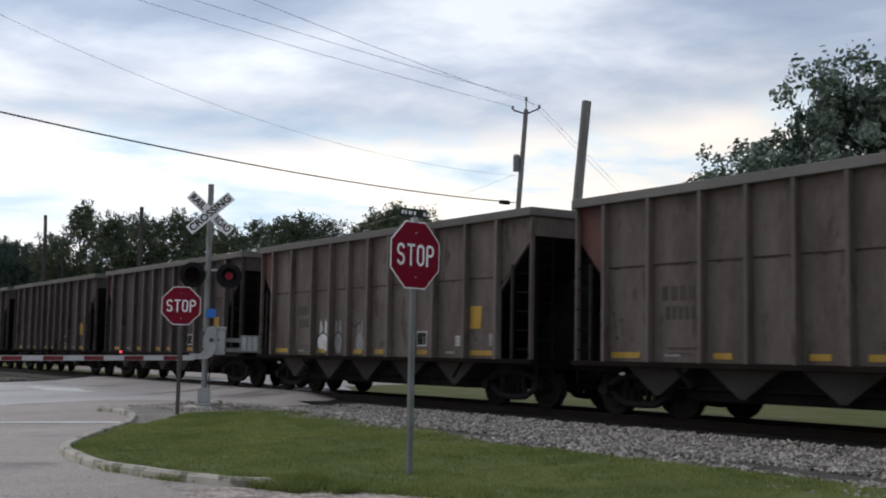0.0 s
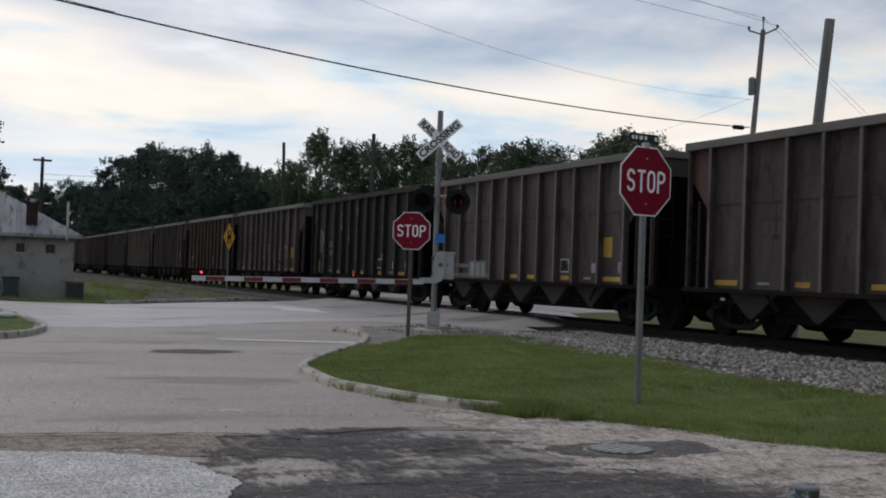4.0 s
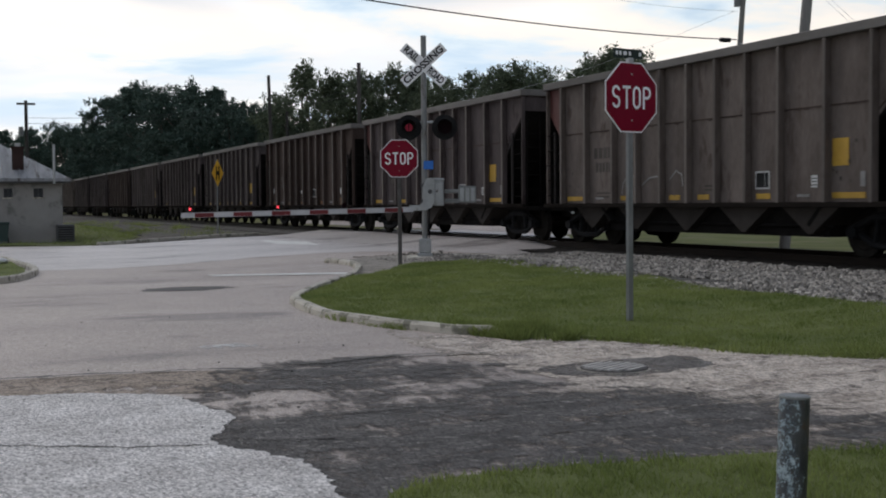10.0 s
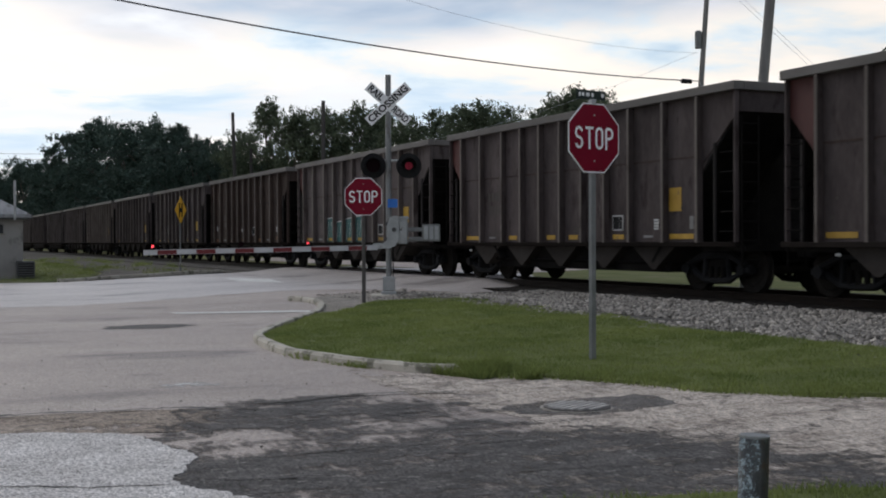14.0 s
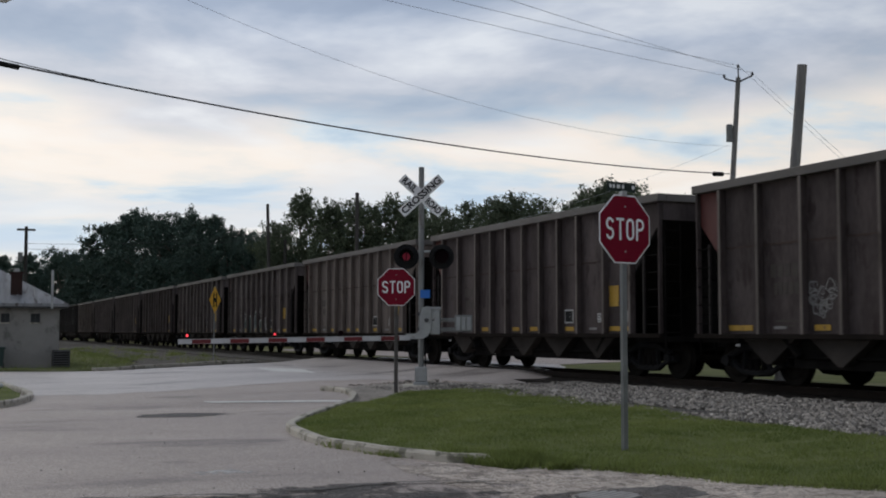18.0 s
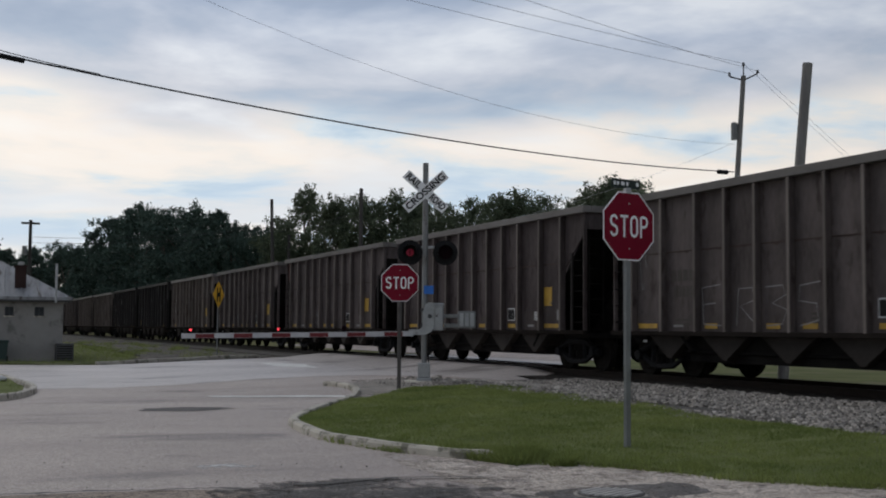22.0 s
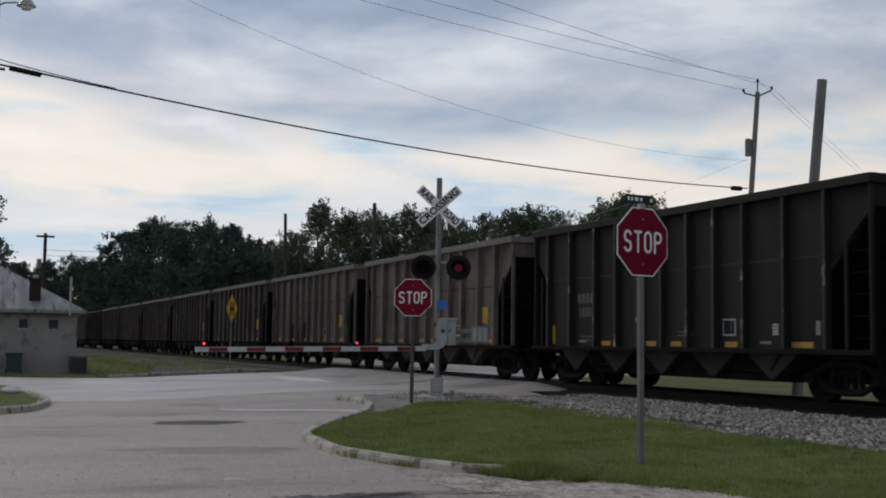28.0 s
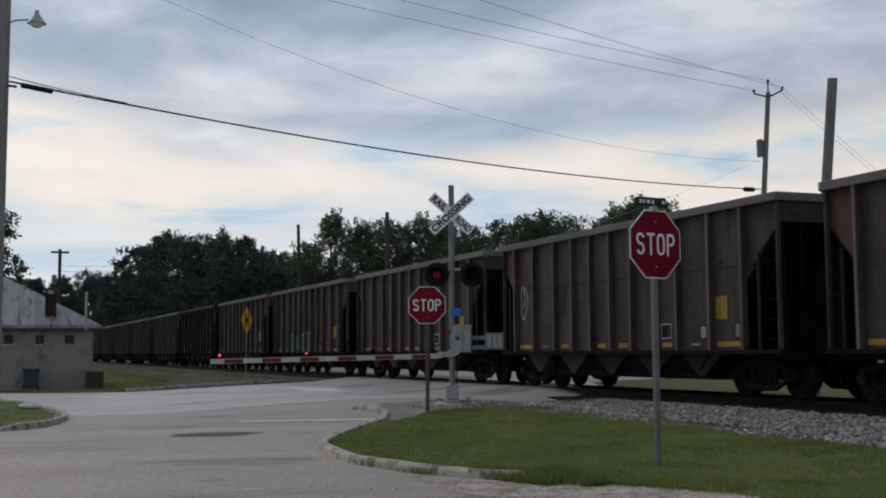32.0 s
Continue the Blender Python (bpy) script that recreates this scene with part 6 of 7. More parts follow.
def small_street_things():
    mh = thing("manhole_cover", "round cast iron manhole cover with raised ribs, in the asphalt", "manhole cover", pose(-8.54, 5.12, 0.003, 0, 0, 30))
    part("frame", disc_flat(0.305, 0.0, 0.012), M["sandy_ring"], mh, "worn mortar ring")
    lid = part("lid", disc_flat(0.275, 0.012, 0.020), M["tar"], mh)
    for k in range(-3, 4):
        u = k * 0.068
        w = math.sqrt(max(0.255 ** 2 - u * u, 0))
        part("rib", boxes((u - 0.019, u + 0.019, -w, w, 0.020, 0.031)), M["iron"], lid)
    b = thing("bollard", "short steel pipe post with peeling blue-grey paint in the grass", "bollard", pose(-3.785, 3.04, 0.0, 0.6, 1.7, 67))
    pipe = part("pipe", rods(((0, 0, -0.2), (0, 0, 0.62), 0.057), sides=32), M["pipe_steel"], b, smooth=False)
    coat = bmesh.new()
    rings = [[coat.verts.new((0.0583 * math.cos(a), 0.0583 * math.sin(a), z)) for a in np.linspace(0, 2 * math.pi, 33)[:-1]] for z in (-0.05, 0.618)]
    for k in range(32):
        coat.faces.new((rings[0][k], rings[0][(k + 1) % 32], rings[1][(k + 1) % 32], rings[1][k]))
    part("paint", coat, M["bollard_paint"], pipe, "flaking pale blue paint")
    part("rim", disc_flat(0.0578, 0.618, 0.626), M["post_grey"], b)
    part("cap", disc_flat(0.047, 0.60, 0.628), M["post_grey"], b)
    stone = bmesh.new()
    bmesh.ops.create_icosphere(stone, subdivisions=2, radius=0.16)
    for v in stone.verts:
        v.co *= 1 + 0.25 * noise.noise(v.co * 6)
        v.co.z *= 0.5
        v.co.x *= 1.6
    ob = part("white_block", stone, M["white_paint"])
    ob.matrix_basis = pose(-28.9, 1.3, 0.16, 0, 0, 60)
    tagged(ob, "pale broken block lying in the grass", "stone")
    for x, y, s in ((-26.2, 10.9, 0.12), (-24.2, 11.2, 0.1), (-22.6, 10.95, 0.14), (-27.0, 11.3, 0.1), (-20.9, 11.3, 0.12)):
        rock = bmesh.new()
        bmesh.ops.create_icosphere(rock, subdivisions=1, radius=s)
        for v in rock.verts:
            v.co *= 1 + 0.4 * noise.noise(v.co * 9 + Vector((x, y, 0)))
            v.co.z *= 0.6
        ob = part("rubble", rock, M["stone"])
        ob.location = (x, y, level(y) + 0.05)
        tagged(ob, "lump of grey rubble beside the tracks", "stone", "rubble by the crossing")


def disc_flat(r, z0, z1, sides=28):
    return rods(((0, 0, z0), (0, 0, z1), r), sides=sides)


small_street_things()

# ---------------------------------------------------------------- poles and wires


def hang(name, a, b, sag, radius, mat, label, n=24):
    a, b = Vector(a), Vector(b)
    pts = [a.lerp(b, i / n) - Vector((0, 0, 4 * sag * (i / n) * (1 - i / n))) for i in range(n + 1)]
    bm = bmesh.new()
    rings = []
    for i, p in enumerate(pts):
        d = (pts[min(i + 1, n)] - pts[max(i - 1, 0)]).normalized()
        u = d.cross(Vector((0, 0, 1))).normalized()
        w = u.cross(d)
        rings.append([bm.verts.new(p + radius * (u * math.cos(k * math.pi * 0.4) + w * math.sin(k * math.pi * 0.4))) for k in range(5)])
    for r, s in zip(rings, rings[1:]):
        for k in range(5):
            bm.faces.new((r[k], r[(k + 1) % 5], s[(k + 1) % 5], s[k]))
    return tagged(part(name, bm, mat), label, "cable", "overhead wires")


def pole(base, top, r0, r1, label, mat="wood_pole"):
    p = thing("utility_pole", label, "utility pole", Matrix.Translation(base), "utility poles")
    t = Vector(top) - Vector(base)
    d = t.normalized()
    part("pole_shaft", rods((-d * 0.8, t, r0, r1), sides=14), M[mat], p)
    return p, t


def poles():
    # with transformer and small cross arm
    p, t = pole((-43.45, 31.75, 0.1), (-43.05, 32.5, 12.6), 0.15, 0.105, "leaning wooden utility pole with a grey transformer behind the train")
    r = Vector((0.388, 0.921, 0))
    part("cross_arm", rods((t - Vector((0, 0, 0.12)) - r * 0.62 + Vector((0, 0, 0.08)), t - Vector((0, 0, 0.2)), 0.035), (t - Vector((0, 0, 0.2)), t + r * 0.62 + Vector((0, 0, 0.1)), 0.035), sides=8), M["steel_dark"], p)
    part("top_pin", rods((t, t + Vector((0, 0, 0.45)), 0.03), sides=8), M["steel_dark"], p)
    for q in (t - r * 0.62 + Vector((0, 0, 0.0)), t + r * 0.62 + Vector((0, 0, 0.12)), t + Vector((0, 0, 0.45))):
        part("insulator", rods((q, q + Vector((0, 0, 0.14)), 0.06, 0.05), sides=10), M["steel_dark"], p)
    c = t * 0.80 - r * 0.25
    part("transformer", rods((c - Vector((0, 0, 0.35)), c + Vector((0, 0, 0.35)), 0.15), (c + Vector((0, 0, 0.35)), c + Vector((0, 0, 0.42)), 0.16, 0.10), sides=16), M["post_grey"], p, "grey transformer can")
    part("bracket", rods((c, t * 0.80, 0.05), sides=6), M["steel_dark"], p)
    # thick bare pole
    pole((-24.0, 19.22, 0.1), (-23.37, 19.58, 7.95), 0.135, 0.12, "thick weathered wooden pole close behind the train")
    pole((-97.4, 25.9, 0.1), (-97.2, 25.5, 12.0), 0.18, 0.13, "wooden utility pole before the far trees", "dark_pole")
    pole((-98.5, 27.4, 0.1), (-98.5, 27.4, 9.2), 0.15, 0.12, "short wooden pole before the far trees", "dark_pole")
    pole((-84.8, 29.1, 0.1), (-84.8, 29.1, 11.8), 0.19, 0.14, "wooden utility pole before the far trees", "dark_pole")
    p, t = pole((-89.3, 6.0, 0.0), (-89.3, 6.0, 8.8), 0.15, 0.11, "distant wooden utility pole with a cross arm", "dark_pole")
    part("cross_arm", boxes((t.x - 0.1, t.x + 0.1, t.y - 0.62, t.y + 0.62, t.z - 0.3, t.z - 0.16)), M["dark_pole"], p)
    part("transformer", rods((t + Vector((0.1, -0.36, -2.5)), t + Vector((0.1, -0.36, -1.85)), 0.17), sides=12), M["post_grey"], p)
    # street lamp on the corner
    p, t = pole((-29.45, 0.55, 0.05), (-29.35, 0.62, 10.8), 0.17, 0.13, "tall wooden pole with a street lamp on the grass corner")
    d = Vector((0.3, 0.95, 0)).normalized()
    a = Vector((0.1, 0.05, 8.97))
    part("lamp_arm", rods((a, a + d * 0.25 + Vector((0, 0, 0.12)), 0.022), (a + d * 0.25 + Vector((0, 0, 0.12)), a + d * 0.62 + Vector((0, 0, 0.14)), 0.022), sides=8), M["galvanised"], p, "curved steel lamp arm")
    q = a + d * 0.75 + Vector((0, 0, 0.1))
    lamp = part("lamp_head", rods((q + Vector((0, 0, -0.05)), q + Vector((0, 0, 0.14)), 0.22, 0.09), (q + Vector((0, 0, 0.14)), q + Vector((0, 0, 0.26)), 0.06, 0.05), sides=18), M["galvanised"], p, "grey lamp head")
    part("lamp_glass", rods((q + Vector((0, 0, -0.13)), q + Vector((0, 0, -0.05)), 0.10, 0.17), sides=18), M["sign_white"], lamp)
    part("hook", rods((Vector((0.1, 0.05, 7.55)), Vector((0.25, 0.35, 7.5)), 0.03), sides=8), M["steel_dark"], p)
    # cables
    e, f = Vector((-29.2, 0.74, 7.66)), Vector((-43.4, 32.2, 8.35))
    hang("overhead_cable", e, f, 0.48, 0.024, M["wire"], "thick black telephone cable between two poles")
    hang("overhead_cable", e + Vector((0, 0, 0.12)), e.lerp(f, 0.09) + Vector((0, 0, -0.12)), 0.03, 0.012, M["wire"], "thin black wire above the cable", 8)
    for s0, s1, rad, dz in ((0.009, 0.031, 0.065, -0.10), (0.962, 0.982, 0.10, -0.10)):
        g, h = e.lerp(f, s0), e.lerp(f, s1)
        g, h = g - Vector((0, 0, 4 * 0.48 * s0 * (1 - s0))), h - Vector((0, 0, 4 * 0.48 * s1 * (1 - s1)))
        tagged(part("splice_case", rods((g + Vector((0, 0, -0.03)), h + Vector((0, 0, -0.03)), rad), sides=12), M["black"]), "black splice case hung on the cable", "splice case", "splice cases")
    top = Vector((-43.05, 32.5, 12.7))
    for q, dz, k in (((-36.95, 12.8, 13.0), 0.0, -0.62), ((-36.1, 14.9, 13.0), 0.45, 0.0), ((-35.3, 16.9, 13.0), 0.12, 0.62)):
        a = top + r * k + Vector((0, 0, dz))
        b = a + (Vector(q) - a) * 2.6
        hang("overhead_wire", a, b, 0.5, 0.009, M["wire_pale"], "thin grey power line")
        if k >= 0:
            hang("guy_wire", a, a + Vector((5.3, 12.6, -12.3)), 0.15, 0.007, M["wire_pale"], "thin grey guy wire down to the ground")
    a = Vector((-43.2, 32.1, 9.54))
    hang("overhead_wire", a, a + (Vector((-37.76, 5.9, 14.63)) - a) * 1.5, 2.54, 0.006, M["wire_pale"], "thin grey service wire")
    hang("overhead_wire", (-43.35, 32.1, 9.6), (-70, 30, 7.6), 0.5, 0.006, M["wire_pale"], "thin grey service wire")
    hang("overhead_wire", (-43.3, 32.2, 8.3), (-23.6, 19.5, 4.9), 0.3, 0.006, M["wire_pale"], "thin grey service wire")
    hang("overhead_wire", (-23.6, 19.6, 4.95), (-8, 22, 5.2), 0.4, 0.006, M["wire_pale"], "thin grey service wire")
    for z0, z1 in ((9.7, 9.2), (9.3, 8.8)):
        hang("overhead_wire", (-97.2, 25.6, z0), (-89.3, 6, z1 - 1.6), 0.4, 0.012, M["wire"], "thin wire before the far trees")
        hang("overhead_wire", (-97.2, 25.6, z0), (-84.8, 29.1, z0 + 0.4), 0.3, 0.012, M["wire"], "thin wire before the far trees")


poles()

# ---------------------------------------------------------------- building


def wall_with_openings(L, H, wins, zs):
    """A wall 0.2 m thick as one mesh, with the window openings left through it."""
    xs = sorted({0.0, L, *[v for w in wins for v in w]})
    rows = [-0.3, zs[0], zs[1], H]
    bm = bmesh.new()
    at = {}

    def v(i, k, y):
        if (i, k, y) not in at:
            at[i, k, y] = bm.verts.new((xs[i], y, rows[k]))
        return at[i, k, y]
    solid = lambda i, k: 0 <= i < len(xs) - 1 and 0 <= k < 3 and not (k == 1 and (xs[i], xs[i + 1]) in wins)
    for i in range(len(xs) - 1):
        for k in range(3):
            if not solid(i, k):
                continue
            for y in (0.0, -0.2):
                bm.faces.new((v(i, k, y), v(i + 1, k, y), v(i + 1, k + 1, y), v(i, k + 1, y)))
            for di, dk, p, q in ((-1, 0, (i, k), (i, k + 1)), (1, 0, (i + 1, k), (i + 1, k + 1)), (0, -1, (i, k), (i + 1, k)), (0, 1, (i, k + 1), (i + 1, k + 1))):
                if not solid(i + di, k + dk):
                    bm.faces.new((v(*p, 0.0), v(*q, 0.0), v(*q, -0.2), v(*p, -0.2)))
    return bm


def building():
    turn = math.degrees(math.atan2(-1.0, -0.04))
    b = thing("block_building", "low whitewashed block building with a grey hipped metal roof", "building", pose(-48.3, 4.53, 0.0, 0, 0, turn))
    # local x along the street wall, local -y to the street... the house lies on the -y side
    L, D, H = 11.0, 7.0, 2.42
    wins = [(0.70, 1.05), (1.80, 2.12), (2.92, 3.26), (5.5, 5.9), (7.5, 7.9)]
    zs = (1.72, 2.06)
    part("front_wall", wall_with_openings(L, H, wins, zs), M["block_wall"], b, "whitewashed block wall")
    part("side_wall", boxes((0, 0.2, -D, -0.2, -0.3, H)), M["block_wall"], b)
    part("side_wall", boxes((L - 0.2, L, -D, -0.2, -0.3, H)), M["block_wall"], b)
    part("back_wall", boxes((0.2, L - 0.2, -D, -D + 0.2, -0.3, H)), M["block_wall"], b)
    for a, c in wins:
        w = part("window", boxes((a, c, -0.12, -0.10, zs[0], zs[1])), M["glass_dark"], b, "small dark window")
        part("window_frame", boxes((a, a + 0.03, -0.1, -0.06, zs[0], zs[1]), (c - 0.03, c, -0.1, -0.06, zs[0], zs[1]), ((a + c) / 2 - 0.012, (a + c) / 2 + 0.012, -0.1, -0.07, zs[0], zs[1])), M["steel_dark"], w)
        part("window_sill", boxes((a - 0.04, c + 0.04, -0.05, 0.03, zs[0] - 0.05, zs[0])), M["concrete"], w)
    roof = bmesh.new()
    o = 0.32
    v = [roof.verts.new(p) for p in ((-o, o, H), (L + o, o, H), (L + o, -D - o, H), (-o, -D - o, H), (D / 2, -D / 2, H + 2.15), (L - D / 2, -D / 2, H + 2.15))]
    for f in ((0, 1, 5, 4), (1, 2, 5), (2, 3, 4, 5), (3, 0, 4), (3, 2, 1, 0)):
        roof.faces.new([v[i] for i in f])
    r = part("roof", roof, M["roof_tin"], b, "grey weathered metal hipped roof")
    part("fascia", boxes((-o, L + o, o, o + 0.03, H - 0.10, H + 0.02), (-o - 0.03, -o, -D - o, o + 0.03, H - 0.10, H + 0.02)), M["roof_tin"], r)
    # dark board under the eave: the shadow there put into its colour
    part("soffit", boxes((-o + 0.02, L + o - 0.02, 0.01, o - 0.02, H - 0.16, H - 0.10)), M["steel_dark"], r)
    for k in range(1, 18):
        x = -o + k * 0.62
        t = min(1.0, max(0.0, min(x + o, L + o - x) / (D / 2 + o)))
        part("roof_seam", rods(((x, o, H + 0.02), (x, o - (D / 2 + o) * t, H + 0.02 + 2.15 * t), 0.02), sides=5), M["roof_tin"], r)
    ch = part("chimney", boxes((1.37, 1.79, -0.75, -0.30, H - 0.1, H + 1.16), (1.34, 1.82, -0.78, -0.27, H + 1.16, H + 1.24)), M["brick"], b, "dark red brick chimney")
    part("chimney_pot", rods(((1.58, -0.52, H + 1.24), (1.58, -0.52, H + 1.38), 0.10), sides=12), M["galvanised"], ch)
    part("vent_pipe", rods(((0.30, 0.36, H - 0.2), (0.30, 0.36, H + 1.3), 0.05), sides=10), M["galvanised"], b, "pale vent pipe")
    # wheeled bin and the unit by the corner
    bn = thing("wheeled_bin", "dark green wheeled rubbish bin with its lid shut beside the wall", "rubbish bin", pose(-47.75, 2.25, 0.0, 0, 0, turn))
    part("body", prism([(-0.24, 0.08), (0.24, 0.08), (0.29, 0.72), (-0.29, 0.72)], -0.28, 0.28), M["bin_green"], bn)
    part("lid", boxes((-0.32, 0.32, -0.33, 0.33, 0.72, 0.80), bevel=0.02), M["bin_green"], bn)
    for s in (-1, 1):
        part("wheel", rods(((s * 0.24, -0.25, 0.1), (s * 0.29, -0.25, 0.1), 0.1), sides=14), M["black"], bn)
    ac = thing("metal_cabinet", "dark ribbed metal cabinet beside the building's corner", "cabinet", pose(-47.9, 4.55, 0.0, 0, 0, turn))
    part("body", boxes((-0.35, 0.3, -0.3, 0.3, 0.02, 0.68), bevel=0.02), M["steel_dark"], ac)
    for k in range(6):
        part("slat", boxes((-0.3, 0.25, 0.3, 0.312, 0.1 + 0.09 * k, 0.14 + 0.09 * k)), M["black"], ac)


building()

# ---------------------------------------------------------------- trees


def tree_parts(seed, h, spread, leaves, leaf, low=0.18, mat="leaf", loose=0.18):
    """Meshes of a tapered trunk with limbs, and of a crown of many small leaves in uneven clumps."""
    r = random.Random(seed)
    rng = np.random.default_rng(seed)
    bm = bmesh.new()
    rod(bm, (0, 0, -0.3), (0.1, 0.05, h * 0.55), 0.022 * h, 0.012 * h, 9)
    centres = []
    for k in range(r.randint(13, 17)):
        u = (k + 0.5) / 15
        z = h * (low + (0.93 - low) * u ** 0.85)
        a = k * 2.4 + r.uniform(-0.5, 0.5)
        reach = spread * math.sin(math.pi * min(0.96, 0.22 + 0.72 * u)) * r.uniform(0.45, 1.0)
        c = Vector((math.cos(a) * reach, math.sin(a) * reach, z))
        centres.append((c, spread * r.uniform(0.26, 0.46)))
        start = Vector((0.05, 0.02, min(z * 0.72, h * 0.54)))
        rod(bm, start, c, 0.007 * h, 0.002 * h, 6)
    centres.append((Vector((0, 0, h * 0.9)), spread * 0.33))
    trunk = bpy.data.meshes.new("trunk")
    bm.to_mesh(trunk)
    bm.free()
    trunk.materials.append(M["bark"])
    w = np.array([q[1] ** 2 for q in centres])
    pick = rng.choice(len(centres), leaves, p=w / w.sum())
    cc = np.array([tuple(q[0]) for q in centres])[pick]
    rad = np.array([q[1] for q in centres])[pick]
    # twigs: small bunches of leaves inside each clump
    bunch = rng.normal(size=(len(centres) * 30, 3))
    bunch *= (rng.uniform(0.1, 1.35, len(bunch)) ** 0.6 / np.linalg.norm(bunch, axis=1))[:, None]
    b = bunch[pick * 30 + rng.integers(0, 30, leaves)]
    p = cc + b * rad[:, None] * np.array([1, 1, 0.78]) + rng.normal(0, loose, (leaves, 3)) * rad[:, None]
    p[:, 2] = np.maximum(p[:, 2], 0.4)
    u = rng.normal(size=(leaves, 3))
    u /= np.linalg.norm(u, axis=1)[:, None]
    v = np.cross(u, rng.normal(size=(leaves, 3)))
    v /= np.linalg.norm(v, axis=1)[:, None]
    s = leaf * rng.uniform(0.5, 1.3, leaves)[:, None]
    verts = np.stack([p - u * s, p - v * s * 0.5, p + u * s, p + v * s * 0.5], 1).reshape(-1, 3)
    crown = bpy.data.meshes.new("crown")
    crown.from_pydata(verts.tolist(), [], (np.arange(leaves)[:, None] * 4 + np.arange(4)).tolist())
    crown.materials.append(M[mat])
    return trunk, crown


def plant(meshes, at, scale, turn, label, group="trees behind the tracks", squash=1.0):
    t = thing("tree", label, "tree", pose(*at, 0, 0, turn), group)
    for name, me in zip(("trunk", "crown"), meshes):
        o = new(name, me)
        o.parent = t
        o.matrix_basis = Matrix.Diagonal((scale * squash, scale * squash, scale, 1))
    return t


NEAR1, NEAR2, S2 = (-28.2, 32.4, 0.1), (-25.0, 33.8, 0.1), 1.2
DARK1, SD1, DARK2, SD2 = (-25.8, 32.6, 0.1), 0.95, (-24.2, 34.6, 0.1), 0.93


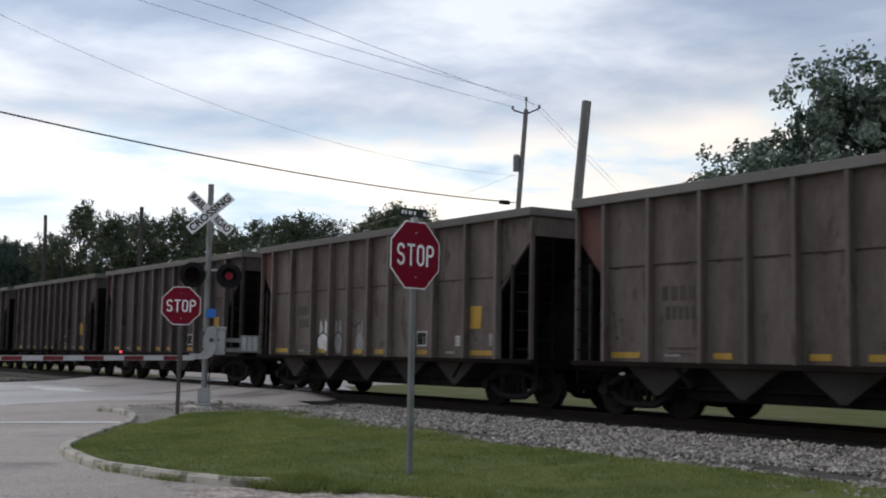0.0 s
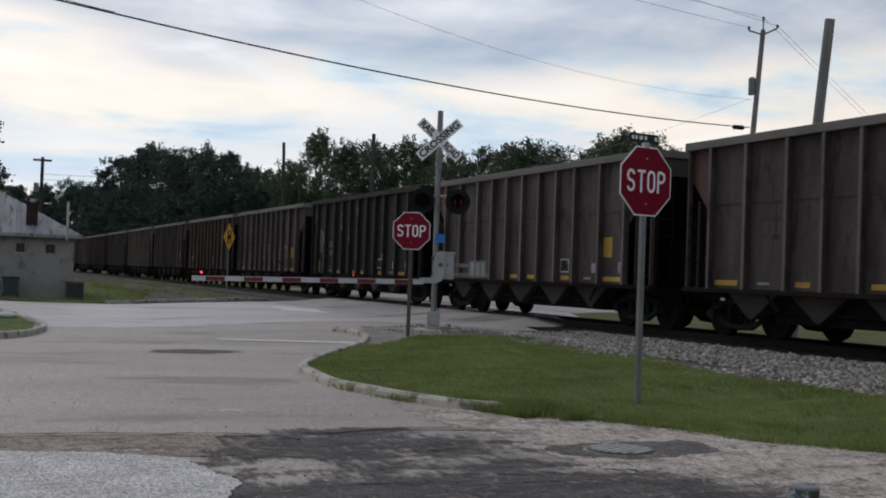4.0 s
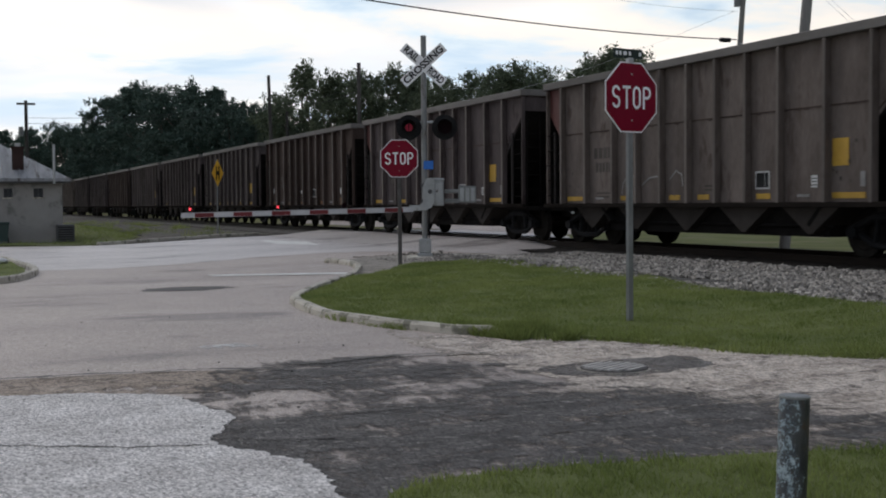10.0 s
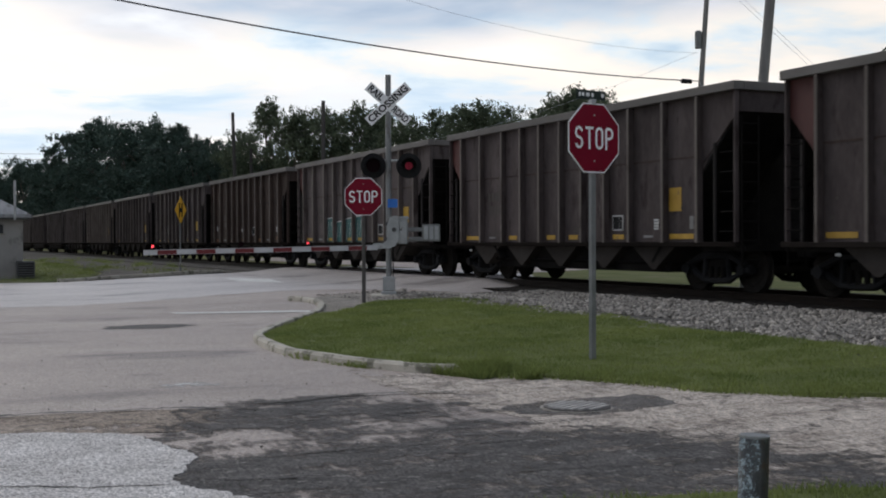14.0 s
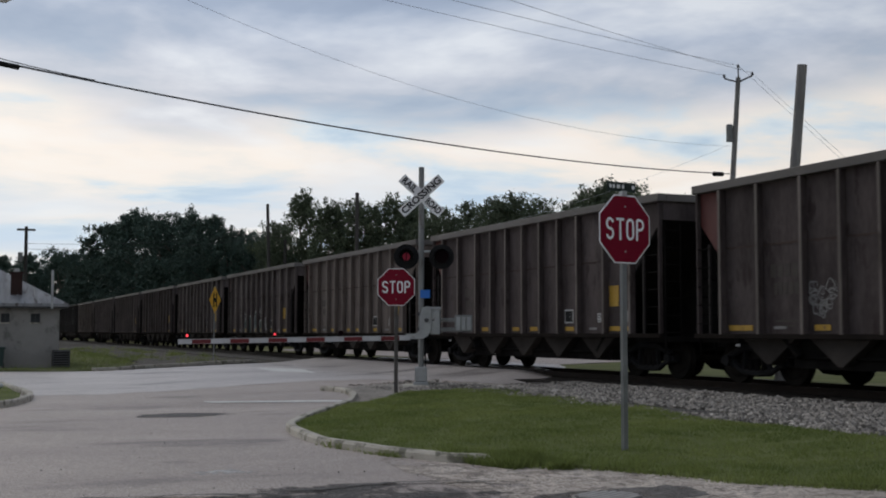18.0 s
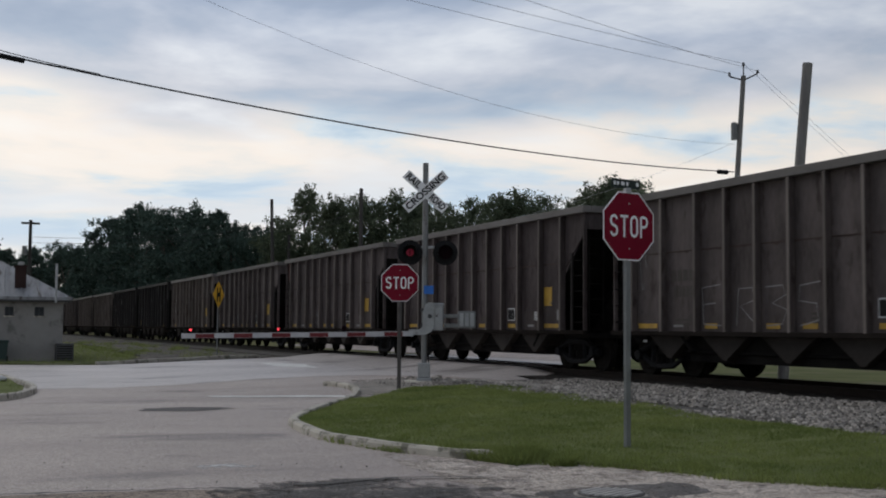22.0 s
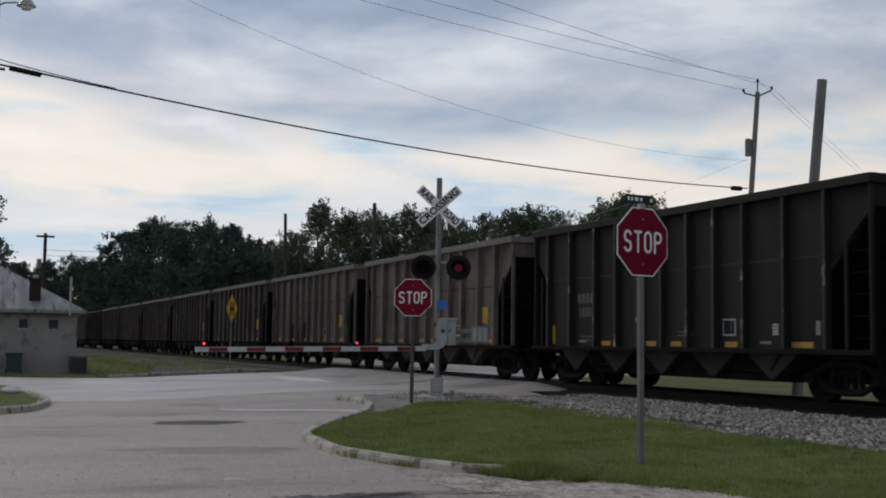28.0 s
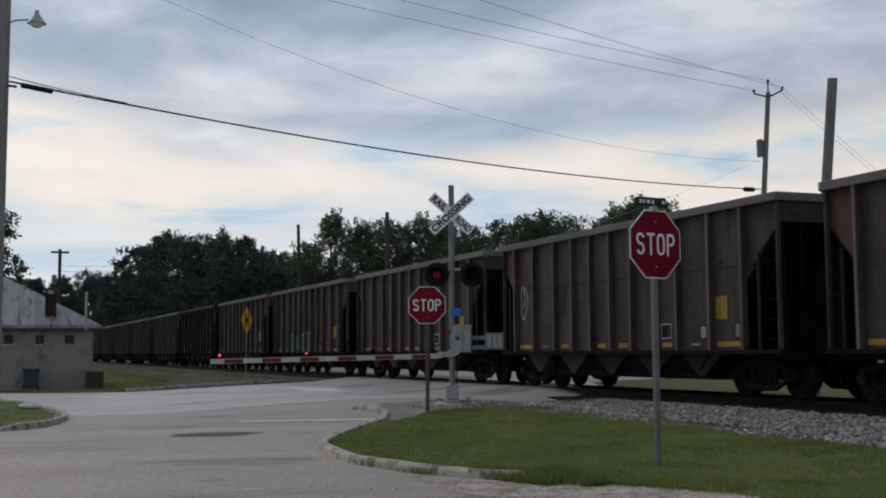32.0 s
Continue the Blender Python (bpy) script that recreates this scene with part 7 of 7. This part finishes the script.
def trees():
    # far trees take the haze-tinted leaf, nearer ones the olive
    both = [[tree_parts(11 + k, 12.0, sp, 30000 if leaf == "leaf" else 17000, 0.12, low, leaf, 0.12) for k, (sp, low) in enumerate(((4.2, 0.10), (3.6, 0.14), (4.8, 0.08), (3.9, 0.2)))] for leaf in ("leaf", "leaf_olive")]
    tops = [(-116.7, 5.6, 8.3), (-124.1, 8.6, 8.9), (-237.3, 22.5, 16.9), (-202.3, 23.2, 15.4), (-174.0, 22.9, 16.8), (-158.3, 24.0, 17.0), (-138.8, 24.3, 14.8), (-129.8, 25.1, 14.9), (-118.8, 25.5, 12.9), (-114.2, 26.5, 11.3), (-109.5, 27.5, 10.6), (-101.6, 28.1, 11.0), (-103.6, 30.5, 13.8), (-93.3, 29.5, 11.9), (-94.6, 31.6, 12.2)]
    tops += [(-90.1, 32.0, 11.9), (-91.2, 34.4, 12.3), (-92.5, 36.6, 12.2), (-84.3, 35.7, 10.5), (-88.8, 40.1, 12.3), (-86.3, 41.0, 11.7), (-80.3, 39.8, 11.6), (-86.9, 44.8, 12.4), (-84.2, 46.0, 11.7), (-80.0, 45.7, 11.7), (-75.7, 45.4, 12.4), (-82.0, 50.9, 13.2), (-78.0, 50.4, 12.0), (-83.5, 57.9, 12.4)]
    for i, (x, y, h) in enumerate(tops):
        dark = "dark green leafy tree in the woods behind the tracks"
        plant(both[x > -104][i % 4], (x, y, 0.1), h / 12.2, i * 77, dark, squash=0.85 if 11 <= i <= 15 else 1.0)
    # lower growth in front and behind
    woods = [(-267, 24), (-247, 25), (-227, 27), (-207, 27), (-187, 28), (-173, 28), (-164, 29), (-155, 30), (-146, 31), (-138, 31), (-132, 32), (-126, 33), (-122, 34), (-120, 35), (-119, 37), (-118, 39), (-116, 40), (-115, 42), (-114, 43), (-112, 45), (-111, 47), (-110, 48), (-108, 50), (-107, 51), (-106, 53), (-105, 54), (-103, 55), (-102, 57), (-101, 58), (-100, 60), (-98, 61), (-97, 62), (-96, 64), (-95, 65)]
    for i, (x, y) in enumerate(woods):
        s = random.uniform(0.70, 0.84) * (1 + max(0, -x - 115) / 180)
        plant(both[x > -112][(i + 1) % 4], (x, y, 0.1), s, i * 131, "dense lower tree in the woods behind the tracks", "woods behind the tracks", 1.25)
    for i, (x, y, s) in enumerate(((-150, 23, 0.5), (-138, 23.5, 0.5), (-128, 24, 0.45), (-118, 25, 0.42), (-110, 26, 0.4), (-99, 27.2, 0.42), (-95, 30, 0.4), (-91, 33, 0.42), (-87, 36, 0.4), (-83, 39, 0.42), (-79, 42, 0.4), (-76, 46, 0.42))):
        plant(both[x > -104][i % 4], (x, y, 0.1), s, i * 57, "low leafy thicket at the edge of the woods", "thickets", 1.6)
    near = tree_parts(42, 9.8, 3.6, 26000, 0.105, 0.3, "leaf_pale", 0.11)
    plant(near, NEAR1, 0.95, 20, "pale-leaved tree with an open crown behind the train", "large trees")
    plant(near, NEAR2, S2, 200, "tall pale-leaved tree with an open crown behind the train", "large trees")
    dark = tree_parts(43, 11.2, 3.9, 30000, 0.125, 0.12, "leaf", 0.13)
    plant(dark, DARK1, SD1, 140, "large dark leafy tree behind the train", "large trees", 0.5)
    plant(dark, DARK2, SD2, 40, "large dark leafy tree behind the train", "large trees", 0.75)
    side = tree_parts(44, 9.6, 3.2, 26000, 0.12, 0.2, "leaf", 0.13)
    plant(side, (-80.0, -0.9, 0.0), 1.2, 10, "tall leafy tree behind the block building", "large trees")


trees()


# ---------------------------------------------------------------- what moves


def motions():
    times = [2.0 * k for k in range(17)]
    for k, car in CARS.items():
        walk(car, [(t, pose(train_at(t) - CAR_LENGTH * k, TRACK_Y, RAIL_TOP)) for t in times])
    # wheels turn with the way gone; all wheelsets at one end of a truck turn alike
    done = {}
    steps = range(0, 32 * FPS + 1)
    for car in CARS.values():
        for tr in car.children:
            if not tr.name.startswith("truck"):
                continue
            for w in tr.children:
                if not w.name.startswith("wheelset"):
                    continue
                x = round(w.matrix_basis.translation.x, 2)
                if x not in done:
                    walk(w, [(s / FPS, pose(x, 0, 0.457, 0, math.degrees((train_at(s / FPS) - train_at(0)) / 0.457), 0)) for s in steps])
                    done[x] = w.animation_data
                else:
                    w.rotation_mode = "QUATERNION"
                    w.animation_data_create()
                    w.animation_data.action = done[x].action
                    w.animation_data.action_slot = done[x].action_slot
    # the added discs bare the always-lit lenses in turn, each 0.465 s
    half = 0.465
    for k, (flap, place) in enumerate(FLAPS):
        rows, shut = [], None
        first = 20.75 - 46 * half
        n = 0
        marks = []
        while first + n * half < 32.4:
            marks.append((first + n * half, n % 2))
            n += 1
        for t, odd in marks:
            lit = odd == (0 if k in (0, 2) else 1)
            turn = 88 if lit else 0
            a, b = max(t + 0.04, 0.0), t + half - 0.04
            if b <= 0 or a > 32:
                continue
            rows += [(a, pose(*place, 0, 0, turn)), (min(b, 32.0), pose(*place, 0, 0, turn))]
        if rows[0][0] > 0:
            rows = [(0.0, rows[0][1])] + rows
        if rows[-1][0] < 32:
            rows.append((32.0, rows[-1][1]))
        walk(flap, rows)


motions()
